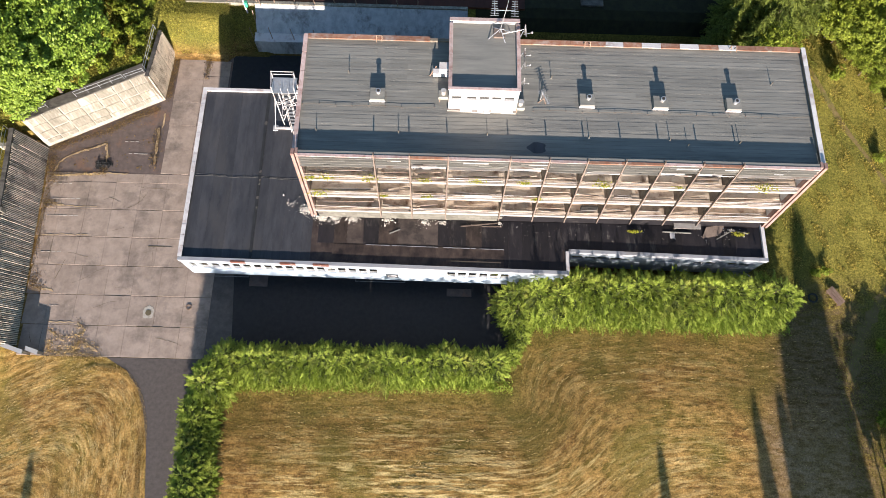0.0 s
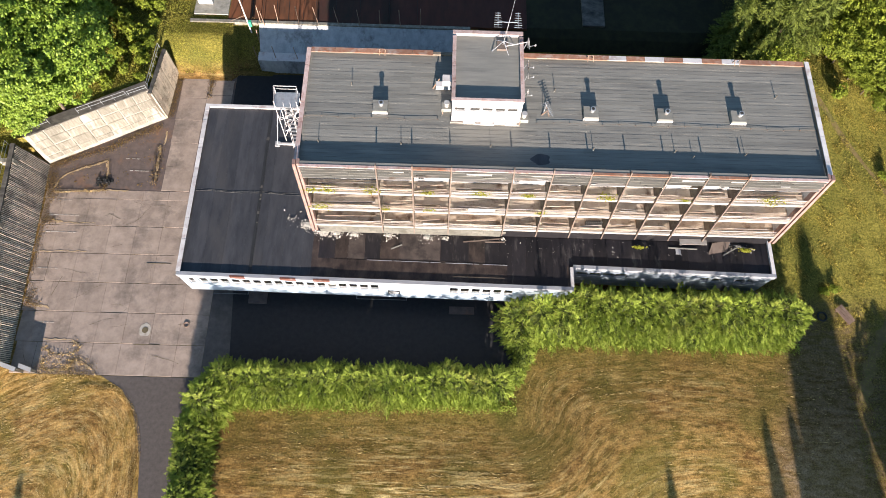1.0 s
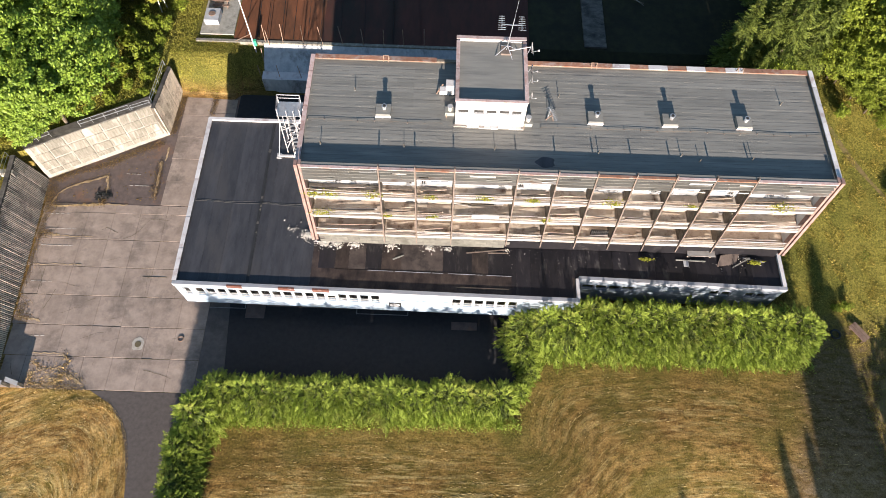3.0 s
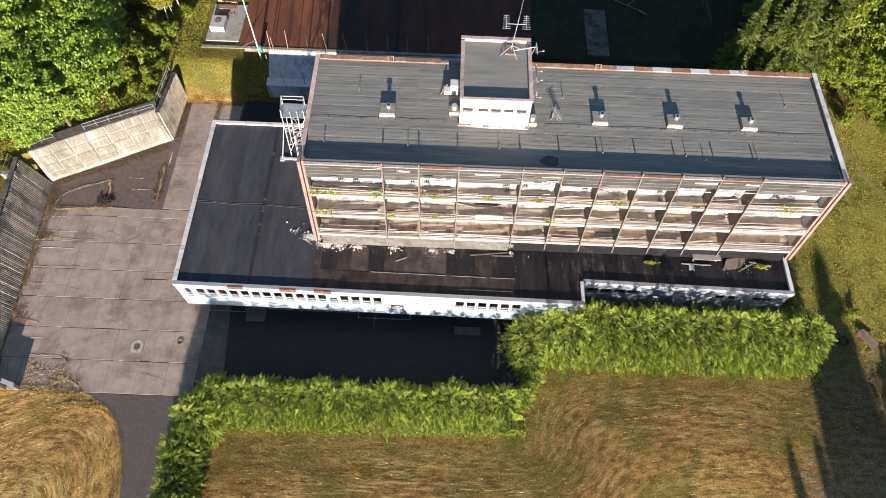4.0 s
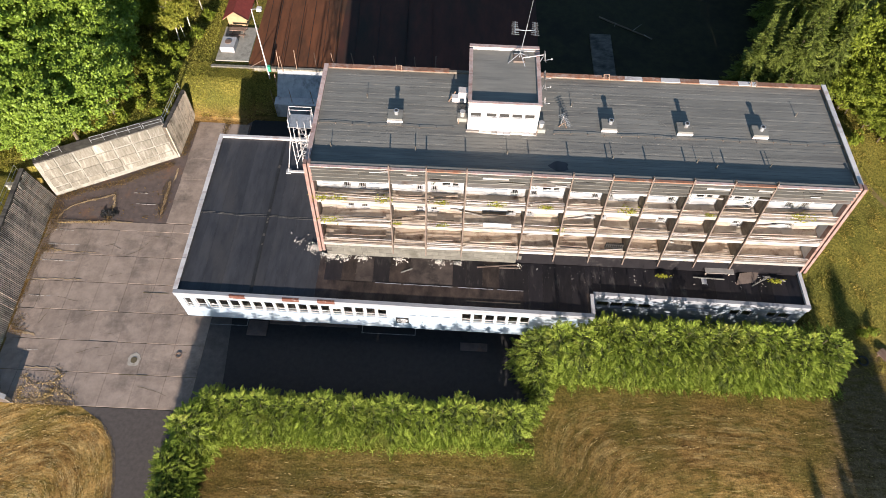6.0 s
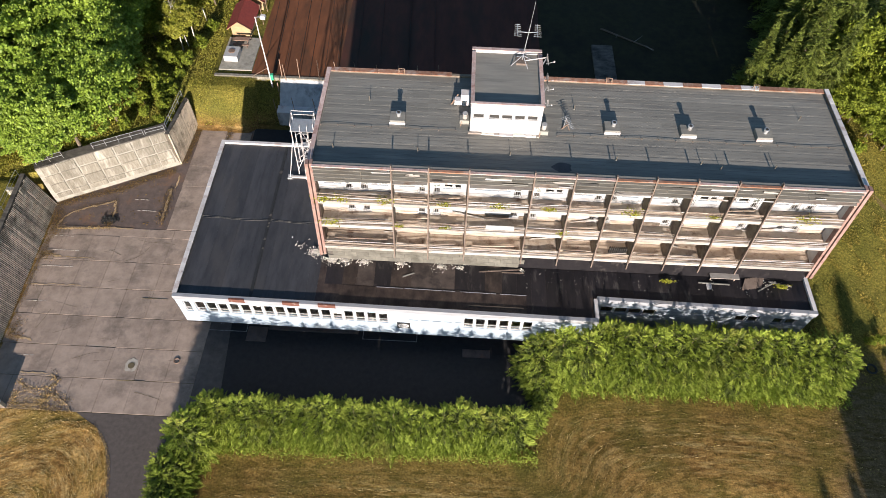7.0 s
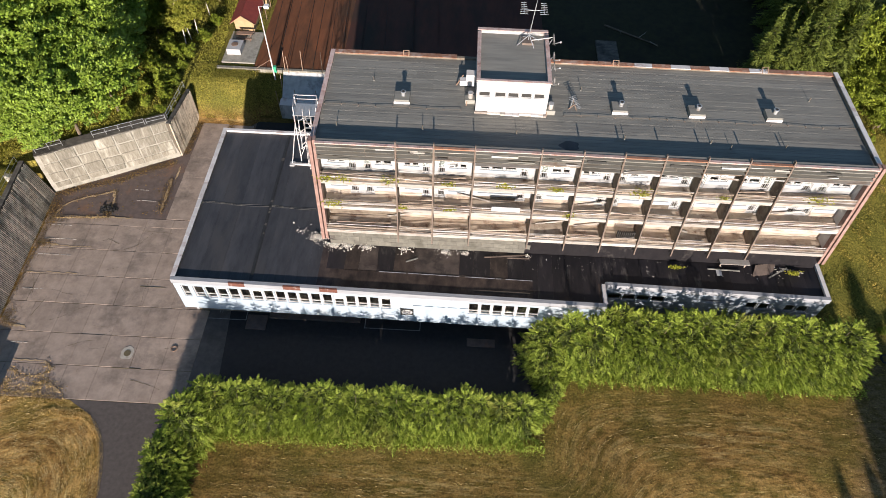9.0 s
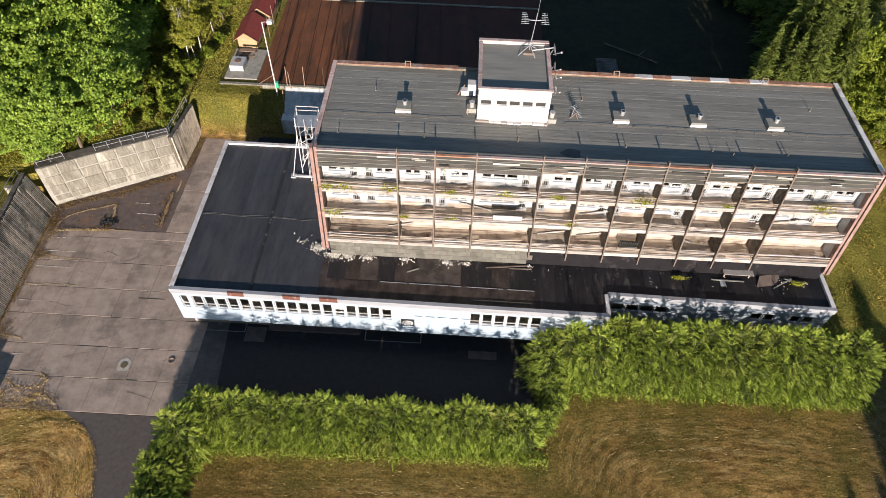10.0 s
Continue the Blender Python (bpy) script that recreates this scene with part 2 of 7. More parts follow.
M["blue_wall"] = mat("damp_concrete", (0.5, 0.5, 0.5), (0.33, 0.335, 0.34), 1.4, 0.9, 0.01, (0.16, 0.155, 0.15), 0.55, 0.42, stretch=(1, 1, 0.4))
M["clay"] = mat("clay_court", (0.175, 0.062, 0.026), (0.085, 0.034, 0.015), 0.7, 0.9, 0.01, (0.045, 0.026, 0.015), 0.15, 0.5, stretch=(1, 0.3, 1))
M["clay_dark"] = mat("dark_clay", (0.088, 0.027, 0.017), (0.046, 0.016, 0.011), 0.7, 0.8, 0.008, (0.025, 0.016, 0.011), 0.15, 0.5, stretch=(1, 0.3, 1))
M["leaf"] = mat("maple_leaves", (0.14, 0.22, 0.025), (0.265, 0.35, 0.047), 0.5, 0.5, island=0.38, translucent=0.28, spec=0.3)
M["leaf_dark"] = mat("spruce_needles", (0.1, 0.135, 0.024), (0.19, 0.22, 0.044), 0.6, 0.65, island=0.5, translucent=0.3, spec=0.2)
M["hedge"] = mat("hedge_sprays", (0.155, 0.215, 0.027), (0.325, 0.38, 0.06), 2.2, 0.65, 0, (0.28, 0.26, 0.067), 0.3, 0.3, island=0.2, translucent=0.08, spec=0.12, rnd=0.16)
M["shrub"] = mat("shrub_leaves", (0.14, 0.185, 0.018), (0.25, 0.285, 0.035), 0.8, 0.6, island=0.45, translucent=0.35, spec=0.2)
M["weed"] = mat("balcony_weed", (0.26, 0.28, 0.03), (0.42, 0.4, 0.06), 2, 0.65, island=0.3, translucent=0.5)
# Inner foliage in a dark colour that stands for shade between the fronds.
M["shade_twig"] = mat("shade_twigs", (0.06, 0.08, 0.015), (0.1, 0.12, 0.025), 1.5, 0.9, island=0.3)
M["bark"] = mat("bark", (0.1, 0.075, 0.05), (0.17, 0.13, 0.1), 4, 0.9, 0.02)
M["birch"] = mat("birch_bark", (0.6, 0.57, 0.5), (0.4, 0.36, 0.3), 4, 0.8, 0.01)
M["wood"] = mat("pine_boards", (0.42, 0.29, 0.16), (0.33, 0.22, 0.12), 1.5, 0.75, 0.004, rnd=0.12)
M["brown_wood"] = mat("brown_wood", (0.16, 0.1, 0.07), (0.24, 0.16, 0.12), 2, 0.75, 0.004, rnd=0.15)
M["red_roof"] = mat("red_shingle", (0.24, 0.045, 0.034), (0.17, 0.034, 0.028), 2.5, 0.85, 0.01)
M["rubber"] = mat("black_rubber", (0.02, 0.02, 0.02), (0.035, 0.035, 0.035), 3, 0.7)
M["rubble"] = mat("plaster_rubble", (0.6, 0.57, 0.52), (0.45, 0.4, 0.34), 4, 0.9, island=0.3)
M["moss"] = mat("dry_weeds", (0.25, 0.155, 0.065), (0.12, 0.085, 0.03), 1.5, 0.9, island=0.5, translucent=0.2)
M["zinc"] = mat("zinc_sheet", (0.23, 0.235, 0.255), (0.3, 0.305, 0.32), 1.2, 0.6, 0.004, (0.2, 0.185, 0.17), 0.5, 0.3, stretch=(0.4, 1, 2))
M["cloth"] = mat("faded_cloth", (0.72, 0.7, 0.66), (0.6, 0.58, 0.54), 2.5, 0.9, 0.004)
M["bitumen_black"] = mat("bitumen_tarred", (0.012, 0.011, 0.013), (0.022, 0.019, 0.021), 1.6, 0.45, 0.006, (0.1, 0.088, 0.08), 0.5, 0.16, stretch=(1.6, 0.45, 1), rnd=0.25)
M["tar"] = mat("tar_seam", (0.085, 0.082, 0.075), (0.14, 0.134, 0.12), 1.5, 0.7)
M["glass"] = glass("window_glass")
M["line"] = mat("worn_road_paint", (0.3, 0.3, 0.3), (0.16, 0.16, 0.16), 3, 0.85, 0, (0.06, 0.06, 0.06), 2.0, 0.4)
M["bay_paint"] = mat("bay_paint", (0.5, 0.47, 0.43), (0.38, 0.34, 0.3), 3, 0.85, 0, (0.26, 0.22, 0.19), 2.0, 0.4)
M["collar"] = mat("worn_collar", (0.42, 0.385, 0.335), (0.33, 0.295, 0.25), 2.5, 0.9, 0.01, (0.24, 0.2, 0.165), 1.6, 0.45)
M["soil"] = mat("dry_soil", (0.5, 0.37, 0.23), (0.36, 0.25, 0.14), 4, 0.95, 0.02, (0.14, 0.1, 0.05), 1.0, 0.4)
# Near-black ground colour that stands for the deep shade north of the block.
M["shade_floor"] = mat("shade_dark_floor", (0.018, 0.016, 0.009), (0.03, 0.031, 0.012), 1.2, 0.95, 0.05, (0.014, 0.012, 0.008), 0.2, 0.5)
M["track"] = mat("bare_track", (0.2, 0.135, 0.065), (0.13, 0.1, 0.035), 1.5, 0.95, 0.04, (0.1, 0.1, 0.02), 0.5, 0.5)
M["birch_leaf"] = mat("birch_leaves", (0.22, 0.235, 0.028), (0.34, 0.325, 0.055), 0.8, 0.6, island=0.4, translucent=0.4, spec=0.2)
M["rust_dark"] = mat("dark_rust", (0.16, 0.06, 0.04), (0.09, 0.04, 0.03), 4, 0.8, 0.004, (0.4, 0.36, 0.33), 1.5, 0.25)
M["tuft"] = mat("dry_tufts", (0.27, 0.23, 0.04), (0.44, 0.33, 0.08), 0.5, 0.85, 0, (0.16, 0.18, 0.028), 0.35, 0.5, island=0.5, translucent=0.25)
M["terrace_grass"] = mat("terrace_grass", (0.26, 0.26, 0.035), (0.4, 0.36, 0.065), 0.4, 0.85, 0, (0.16, 0.15, 0.035), 0.2, 0.4, island=0.4, translucent=0.25)
M["black"] = mat("black_sign", (0.02, 0.02, 0.02), (0.03, 0.03, 0.03), 2, 0.5)
M["green"] = mat("green_plastic", (0.05, 0.35, 0.2), (0.04, 0.28, 0.16), 2, 0.5)


# ---- building helpers ----
def thing(name, label, category, at=(0, 0, 0), group="", kind=""):
    ob = new(name)
    ob.location = at
    ob.empty_display_size = 0.3
    return tagged(ob, label, category, group, kind)


def link(name, me, parent=None, label=""):
    ob = new(name, me)
    if parent is not None:
        ob.parent = parent
        if parent.parent is None:
            ob.matrix_parent_inverse = Matrix.Translation(-parent.location)
    if label:
        ob["label"] = label
    return ob


def part(name, bm, material, parent=None, label="", bevel=0.0, shear=None):
    if shear:
        k, x0 = shear
        for v in bm.verts:
            v.co.y += k * (v.co.x - x0)
    if bevel:
        bmesh.ops.bevel(bm, geom=list(bm.edges), offset=bevel, segments=1, affect="EDGES", clamp_overlap=True)
    me = bpy.data.meshes.new(name)
    bm.to_mesh(me)
    bm.free()
    me.materials.append(M[material])
    return link(name, me, parent, label)


def box(bm, x0, x1, y0, y1, z0, z1, rot=None):
    m = Matrix.LocRotScale(((x0 + x1) / 2, (y0 + y1) / 2, (z0 + z1) / 2), rot, (x1 - x0, y1 - y0, z1 - z0))
    bmesh.ops.create_cube(bm, size=1, matrix=m)
    return bm


def B(*a):
    return box(bmesh.new(), *a)


def beam(bm, p, q, w, h=None, sides=4):
    """A bar from p to q."""
    p, q = Vector(p), Vector(q)
    d = q - p
    rot = d.to_track_quat("Z", "Y")
    if sides == 4:
        bmesh.ops.create_cube(bm, size=1, matrix=Matrix.LocRotScale((p + q) / 2, rot, (w, h or w, d.length)))
    else:
        bmesh.ops.create_cone(bm, cap_ends=True, segments=sides, radius1=w / 2, radius2=(h or w) / 2, depth=d.length, matrix=Matrix.LocRotScale((p + q) / 2, rot, None))
    return bm


def prism(bm, pts, z0, z1):
    lo = [bm.verts.new((x, y, z0)) for x, y in pts]
    hi = [bm.verts.new((x, y, z1)) for x, y in pts]
    bm.faces.new(lo[::-1])
    bm.faces.new(hi)
    for i in range(len(pts)):
        j = (i + 1) % len(pts)
        bm.faces.new((lo[i], lo[j], hi[j], hi[i]))
    bmesh.ops.recalc_face_normals(bm, faces=bm.faces)
    return bm


def wall_holes(bm, x0, x1, z0, z1, y0, y1, holes):
    """One wall along x with rectangular openings (xa, xb, za, zb)."""
    xs = sorted({round(v, 4) for v in (x0, x1, *[h[0] for h in holes], *[h[1] for h in holes])})
    zs = sorted({round(v, 4) for v in (z0, z1, *[h[2] for h in holes], *[h[3] for h in holes])})
    nx, nz = len(xs) - 1, len(zs) - 1

    def solid(i, j):
        if not (0 <= i < nx and 0 <= j < nz):
            return False
        cx, cz = (xs[i] + xs[i + 1]) / 2, (zs[j] + zs[j + 1]) / 2
        return not any(h[0] < cx < h[1] and h[2] < cz < h[3] for h in holes)

    grid = {}

    def v(i, j, k):
        if (i, j, k) not in grid:
            grid[i, j, k] = bm.verts.new((xs[i], (y0, y1)[k], zs[j]))
        return grid[i, j, k]

    for i in range(nx):
        for j in range(nz):
            if not solid(i, j):
                continue
            bm.faces.new((v(i, j, 0), v(i + 1, j, 0), v(i + 1, j + 1, 0), v(i, j + 1, 0)))
            bm.faces.new((v(i, j + 1, 1), v(i + 1, j + 1, 1), v(i + 1, j, 1), v(i, j, 1)))
            for di, dj, a, b in ((-1, 0, (i, j), (i, j + 1)), (1, 0, (i + 1, j + 1), (i + 1, j)), (0, -1, (i + 1, j), (i, j)), (0, 1, (i, j + 1), (i + 1, j + 1))):
                if not solid(i + di, j + dj):
                    bm.faces.new((v(*a, 0), v(*b, 0), v(*b, 1), v(*a, 1)))
    bmesh.ops.recalc_face_normals(bm, faces=bm.faces)
    return bm


def frame_bm(x0, x1, z0, z1, y0, y1, w=0.07, bars=()):
    bm = bmesh.new()
    box(bm, x0, x0 + w, y0, y1, z0, z1)
    box(bm, x1 - w, x1, y0, y1, z0, z1)
    box(bm, x0 + w, x1 - w, y0, y1, z0, z0 + w)
    box(bm, x0 + w, x1 - w, y0, y1, z1 - w, z1)
    for kind, v in bars:
        if kind == "z":
            box(bm, x0 + w, x1 - w, y0 + 0.004, y1 - 0.004, v - w / 2, v + w / 2)
        else:
            box(bm, v - w / 2, v + w / 2, y0 + 0.004, y1 - 0.004, z0 + w, z1 - w)
    return bm


def cards(name, c, d, u, length, width, material, fold=0.25):
    """Many small pointed leaves: centre, direction, side, length and width of each."""
    c, d, u = np.asarray(c, float), np.asarray(d, float), np.asarray(u, float)
    n = len(c)
    d /= np.linalg.norm(d, axis=1)[:, None] + 1e-9
    s = np.cross(d, u)
    s /= np.linalg.norm(s, axis=1)[:, None] + 1e-9
    up = np.cross(s, d)
    L, W = np.broadcast_to(length, n)[:, None], np.broadcast_to(width, n)[:, None]
    v = np.empty((n, 4, 3))
    v[:, 0] = c - d * L * 0.5
    v[:, 1] = c + s * W * 0.5 - up * W * fold
    v[:, 2] = c + d * L * 0.5 - up * L * fold * 0.5
    v[:, 3] = c - s * W * 0.5 - up * W * fold
    me = bpy.data.meshes.new(name)
    me.vertices.add(n * 4)
    me.vertices.foreach_set("co", v.ravel())
    me.loops.add(n * 6)
    idx = np.arange(n)[:, None] * 4 + np.array([0, 1, 2, 0, 2, 3])
    me.loops.foreach_set("vertex_index", idx.ravel())
    me.polygons.add(n * 2)
    me.polygons.foreach_set("loop_start", np.arange(n * 2) * 3)
    me.update(calc_edges=True)
    me.materials.append(M[material])
    return me


rng = np.random.default_rng(7)


# ---- ground ----
WA, WB, WC, WD = (-33.85, 9.6), (-21.1, 16.4), (-32.4, -14.3), (-20.8, 23.2)


def smooth(a, b, x):
    t = np.clip((x - a) / (b - a), 0, 1)
    return t * t * (3 - 2 * t)


def ground_z(x, y):
    x, y = np.asarray(x, float), np.asarray(y, float)
    north = 4.7 * smooth(22.9, 28.0, y) * (1 - smooth(-9.0, -8.6, x))
    north = np.where(x > -8.8, 4.7 * smooth(23.6, 28.0, y), north)
    east = np.clip((y + 9) * 0.16, 0, 4.7) * smooth(48.0, 51.0, x)
    north = np.where(x < -13, np.maximum(north, 4.7 * smooth(22.6, 25.4, y)), north)
    z = np.maximum(north, east)
    # the high terrace behind the retaining walls
    xw = WC[0] + (y - WC[1]) * (WA[0] - WC[0]) / (WA[1] - WC[1])
    west = 5.0 * smooth(1.2, 2.2, (xw - x)) * smooth(-20, -13.5, y) * (y < 9.8)
    ny = WA[1] + (x - WA[0]) * (WB[1] - WA[1]) / (WB[0] - WA[0])
    nw = 5.0 * smooth(1.4, 2.4, y - ny) * (x < -21.1 - 0.25) * (y >= 9.0)
    nn = 5.0 * smooth(0.9, 1.8, -21.0 - x) * (y > 16.0) * (1 - 0.06 * smooth(24, 29, y))
    z = np.maximum.reduce([z, west, nw, nn])
    rough = np.sin(x * 0.31 + 1.3 * np.sin(y * 0.17)) * np.sin(y * 0.27 + np.sin(x * 0.11)) * 0.09
    flat = (x > -36) & (x < 49) & (y < 29)
    return z + np.where(flat, rough * 0.15 * (y < -17), rough) - 0.02


def swath(x, y):
    """How far the mower's rounds lie from the edge of the field: hedges on the north, the drive round the west corner."""
    x, y = np.asarray(x, float), np.asarray(y, float)
    dx, dy = np.maximum(x - 21.5, 0), np.maximum(-18.4 - y, 0)
    corner = np.hypot(dx, dy)
    north = -11.0 - y + 0.25 * np.sin(x * 0.2)
    k = 2.5
    inner = -np.log(np.exp(-np.clip(corner, -50, 150) / k) + np.exp(-np.clip(north, -50, 150) / k)) * k
    side, top = -15.7 - x, -14.6 - y - 0.5 * np.maximum(-23 - x, 0)
    west = -np.log(np.exp(-np.clip(side, -60, 200) / 3) + np.exp(-np.clip(top, -60, 200) / 3)) * 3 - 1.2
    return np.where(x < -13, west, inner)


def ground_sheet():
    xs = np.concatenate([[-2500, -900, -350, -160, -100], np.arange(-76, 100.1, 1.0), [125, 180, 360, 900, 2500]])
    ys = np.concatenate([[-2500, -900, -350, -160, -110], np.arange(-86, 120.1, 1.0), [140, 200, 380, 900, 2500]])
    X, Y = np.meshgrid(xs, ys)
    Z = ground_z(X, Y)
    n, k = X.shape
    verts = np.stack([X, Y, Z], -1).reshape(-1, 3)
    i = (np.arange(n - 1)[:, None] * k + np.arange(k - 1)).ravel()
    faces = np.stack([i, i + 1, i + k + 1, i + k], -1)
    me = bpy.data.meshes.new("ground")
    me.from_pydata(verts.tolist(), [], faces.tolist())
    me.materials.append(M["grass"])
    at = me.attributes.new("swath", "FLOAT", "POINT")
    at.data.foreach_set("value", np.clip(swath(X, Y), -40, 80).ravel())
    straw = me.attributes.new("straw", "FLOAT", "POINT")
    # Factor 0.45 darkens the ground colour behind the building, for its shade.
    straw.data.foreach_set("value", (np.where(X < -13, np.where(Y < -13, 1.0, 0.35), 0.32 + 0.68 * smooth(3.5, 13, swath(X, Y)) * (Y < -8)) * np.where((Y > 20) & (X < 45), 0.45, 1.0)).ravel())
    gold = me.attributes.new("gold", "FLOAT", "POINT")
    heap = np.exp(-(((X - 11) / 14) ** 2 + ((Y + 29) / 7) ** 2)) + 0.4 * np.exp(-(((X - 35) / 11) ** 2 + ((Y + 15.5) / 2.5) ** 2)) + 0.3 * np.exp(-(((X - 38) / 8) ** 2 + ((Y + 25) / 4) ** 2))
    gold.data.foreach_set("value", np.where(X < -13, 0.2, np.clip(heap * 1.25, 0, 1)).ravel())
    # Mask follows the slanting edge of the shade cast by the south trees.
    shade_strip = me.attributes.new("shade_strip", "FLOAT", "POINT")
    wob = 0.8 * np.sin(Y * 0.5) + 0.5 * np.sin(Y * 1.3 + X)
    shade_strip.data.foreach_set("value", (0.7 * smooth(50.5, 53.5, X + wob - 0.25 * (Y + 8)) * (1 - smooth(60, 64, X + wob)) * (1 - smooth(-7.5, -4.0, Y + wob * 0.6))).ravel())
    lush = me.attributes.new("lush", "FLOAT", "POINT")
    far = np.maximum.reduce([smooth(47, 52, X) * smooth(-14, -8, Y), smooth(57, 62, X), smooth(0.5, 2.5, Z), 0.4 * np.exp(-np.clip(swath(X, Y), 0, 90) / 2.2) * (X > -13) * (Y < -8)])
    lush.data.foreach_set("value", far.ravel())
    for p in me.polygons:
        p.use_smooth = True
    return tagged(new("ground", me), "dry mown meadow with yellow-green grass", "ground", kind="structure")


ground_sheet()

# Sheet over the grass whose dark colour paints in the shade behind the building.
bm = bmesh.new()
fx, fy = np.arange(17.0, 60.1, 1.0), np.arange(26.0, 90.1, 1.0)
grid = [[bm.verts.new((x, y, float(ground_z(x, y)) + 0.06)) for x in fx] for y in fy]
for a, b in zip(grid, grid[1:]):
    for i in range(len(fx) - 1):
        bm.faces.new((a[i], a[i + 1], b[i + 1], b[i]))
tagged(part("shade_ground", bm, "shade_floor"), "ground behind the building, coloured near black for the deep shade", "ground", kind="structure")
# worn tracks in the rough grass
for line, w in ((((56.0, 22.0), (58.2, 18.0), (60.5, 13.6), (63.0, 10.0), (66.0, 5.0), (70.0, -1.0)), 0.55), (((58.5, -16.0), (60.5, -11.0), (63.5, -6.5), (68.0, -2.5)), 0.8)):
    bm = bmesh.new()
    rows = []
    for (xa, ya), (xb, yb) in zip(line, line[1:]):
        for i in range(8):
            x, y = xa + (xb - xa) * i / 8, ya + (yb - ya) * i / 8
            d = Vector((xb - xa, yb - ya)).normalized()
            k = w * (0.75 + 0.35 * math.sin(x * 3.1 + y * 1.7))
            rows.append([bm.verts.new((x - d.y * j * k, y + d.x * j * k, float(ground_z(x - d.y * j * k, y + d.x * j * k)) + 0.035)) for j in (-1, 0, 1)])
    for a, b in zip(rows, rows[1:]):
        for j in (0, 1):
            bm.faces.new((a[j], b[j], b[j + 1], a[j + 1]))
    bmesh.ops.recalc_face_normals(bm, faces=bm.faces)
    tagged(part("track", bm, "track"), "faint trodden track of bare earth in the grass", "path", kind="structure")
# road and yard
bm = prism(bmesh.new(), [(-22.4, -15.35), (-20.0, -16.7), (-18.5, -18.6), (-17.6, -20.7), (-16.7, -24.1), (-16.0, -29), (-15.7, -34), (-15.5, -48), (-15.4, -120), (-10.2, -120), (-10.2, -40), (-10.0, -22), (-9.4, -15.35)], -0.3, 0.03)
tagged(part("road", bm, "asphalt"), "narrow dark asphalt drive leading to the yard", "road", kind="structure")
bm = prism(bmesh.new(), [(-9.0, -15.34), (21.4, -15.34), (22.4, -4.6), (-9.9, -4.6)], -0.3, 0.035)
tagged(part("yard", bm, "yard"), "dark asphalt forecourt, its colour deepened for the shade of the hedge", "pavement", kind="structure")
# Slab strip under the hedge's shade, coloured darker to carry that shade.
bm = prism(bmesh.new(), [(-12.0, -15.34), (-9.01, -15.34), (-9.91, -4.6), (-12.0, -4.6)], -0.3, 0.036)
tagged(part("apron", bm, "apron"), "grey strip between the slabs and the asphalt, darkened for the shade on it", "pavement", kind="structure")
bm = prism(bmesh.new(), [(-33.9, 9.6), (-33.2, 6.4), (-16.5, 6.4), (-13.3, 6.4), (-13.3, 23.0), (-21.0, 23.0), (-21.1, 16.4)], -0.3, 0.02)
tagged(part("yard_back", bm, "old_asphalt"), "cracked old asphalt with weeds in its seams", "pavement", kind="structure")
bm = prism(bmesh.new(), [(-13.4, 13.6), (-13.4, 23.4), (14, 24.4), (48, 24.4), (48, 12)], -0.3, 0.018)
tagged(part("back_yard", bm, "yard"), "asphalt yard behind the building, coloured dark for its shade", "pavement", kind="structure")
base = prism(bmesh.new(), [(-33.9, 9.6), (-30.0, -14.6), (-30.0, -15.34), (-12.01, -15.34), (-12.01, -4.6), (-13.0, -4.6), (-13.0, 13.6), (-16.6, 13.6), (-16.6, 6.39), (-33.2, 6.39)], -0.3, 0.0)
pave = tagged(part("pavement", base, "joint"), "yard paved with large worn concrete slabs", "pavement", kind="structure")


def west_x(y):
    return WC[0] + (y - WC[1]) * (WA[0] - WC[0]) / (WA[1] - WC[1])


def slab_mesh(w, d):
    bm = B(-w / 2, w / 2, -d / 2, d / 2, -0.12, 0.0)
    bmesh.ops.bevel(bm, geom=[e for e in bm.edges if all(v.co.z > -0.01 for v in e.verts)], offset=0.018, segments=1, affect="EDGES")
    me = bpy.data.meshes.new("slab")
    bm.to_mesh(me)
    bm.free()
    me.materials.append(M["concrete"])
    return me


SLABS = {}
ys = [-15.3 + 3.42 * i for i in range(7)]
r1 = random.Random(3)
for j, y in enumerate(ys):
    y1 = min(y + 3.42, 6.38)
    if y1 - y < 0.5:
        continue
    off = (0.0, 0.15, -0.1)[j % 3]
    x = -13.04 if y1 > -4.6 else -12.02
    while x > west_x((y + y1) / 2) + 0.3:
        w = 2.98
        if x - w < west_x((y + y1) / 2) + 0.3:
            w = x - (west_x((y + y1) / 2) + 0.3)
        x0 = x - w
        if y1 > -4.6 and x > -13.0:
            if x0 > -13.05:
                x = x0
                continue
        if w > 0.4:
            key = (round(w, 1), round(y1 - y, 1))
            if key not in SLABS:
                SLABS[key] = slab_mesh(key[0] - 0.03, key[1] - 0.03)
            s = link("slab", SLABS[key], pave)
            s.location = ((x + x0) / 2, (y + y1) / 2, 0.035 + r1.uniform(-0.012, 0.012))
            s.rotation_euler = (r1.uniform(-0.004, 0.004), r1.uniform(-0.004, 0.004), r1.uniform(-0.004, 0.004))
        x = x0
# the paler strip along the annex
for j in range(5):
    me = SLABS.setdefault(("strip", 0), slab_mesh(3.3, 3.246))
    s = link("slab", me, pave)
    s.location = (-18.35, 8.1 + 3.25 * j, 0.05 + r1.uniform(-0.01, 0.01))
    s.rotation_euler = (0, 0, 0.03 * r1.uniform(-1, 1))
for j in range(7):
    me = SLABS.setdefault(("strip2", 0), slab_mesh(3.1, 2.2))
    s = link("slab", me, pave)
    s.location = (-15.1, 7.6 + 2.25 * j, 0.042 + r1.uniform(-0.01, 0.01))


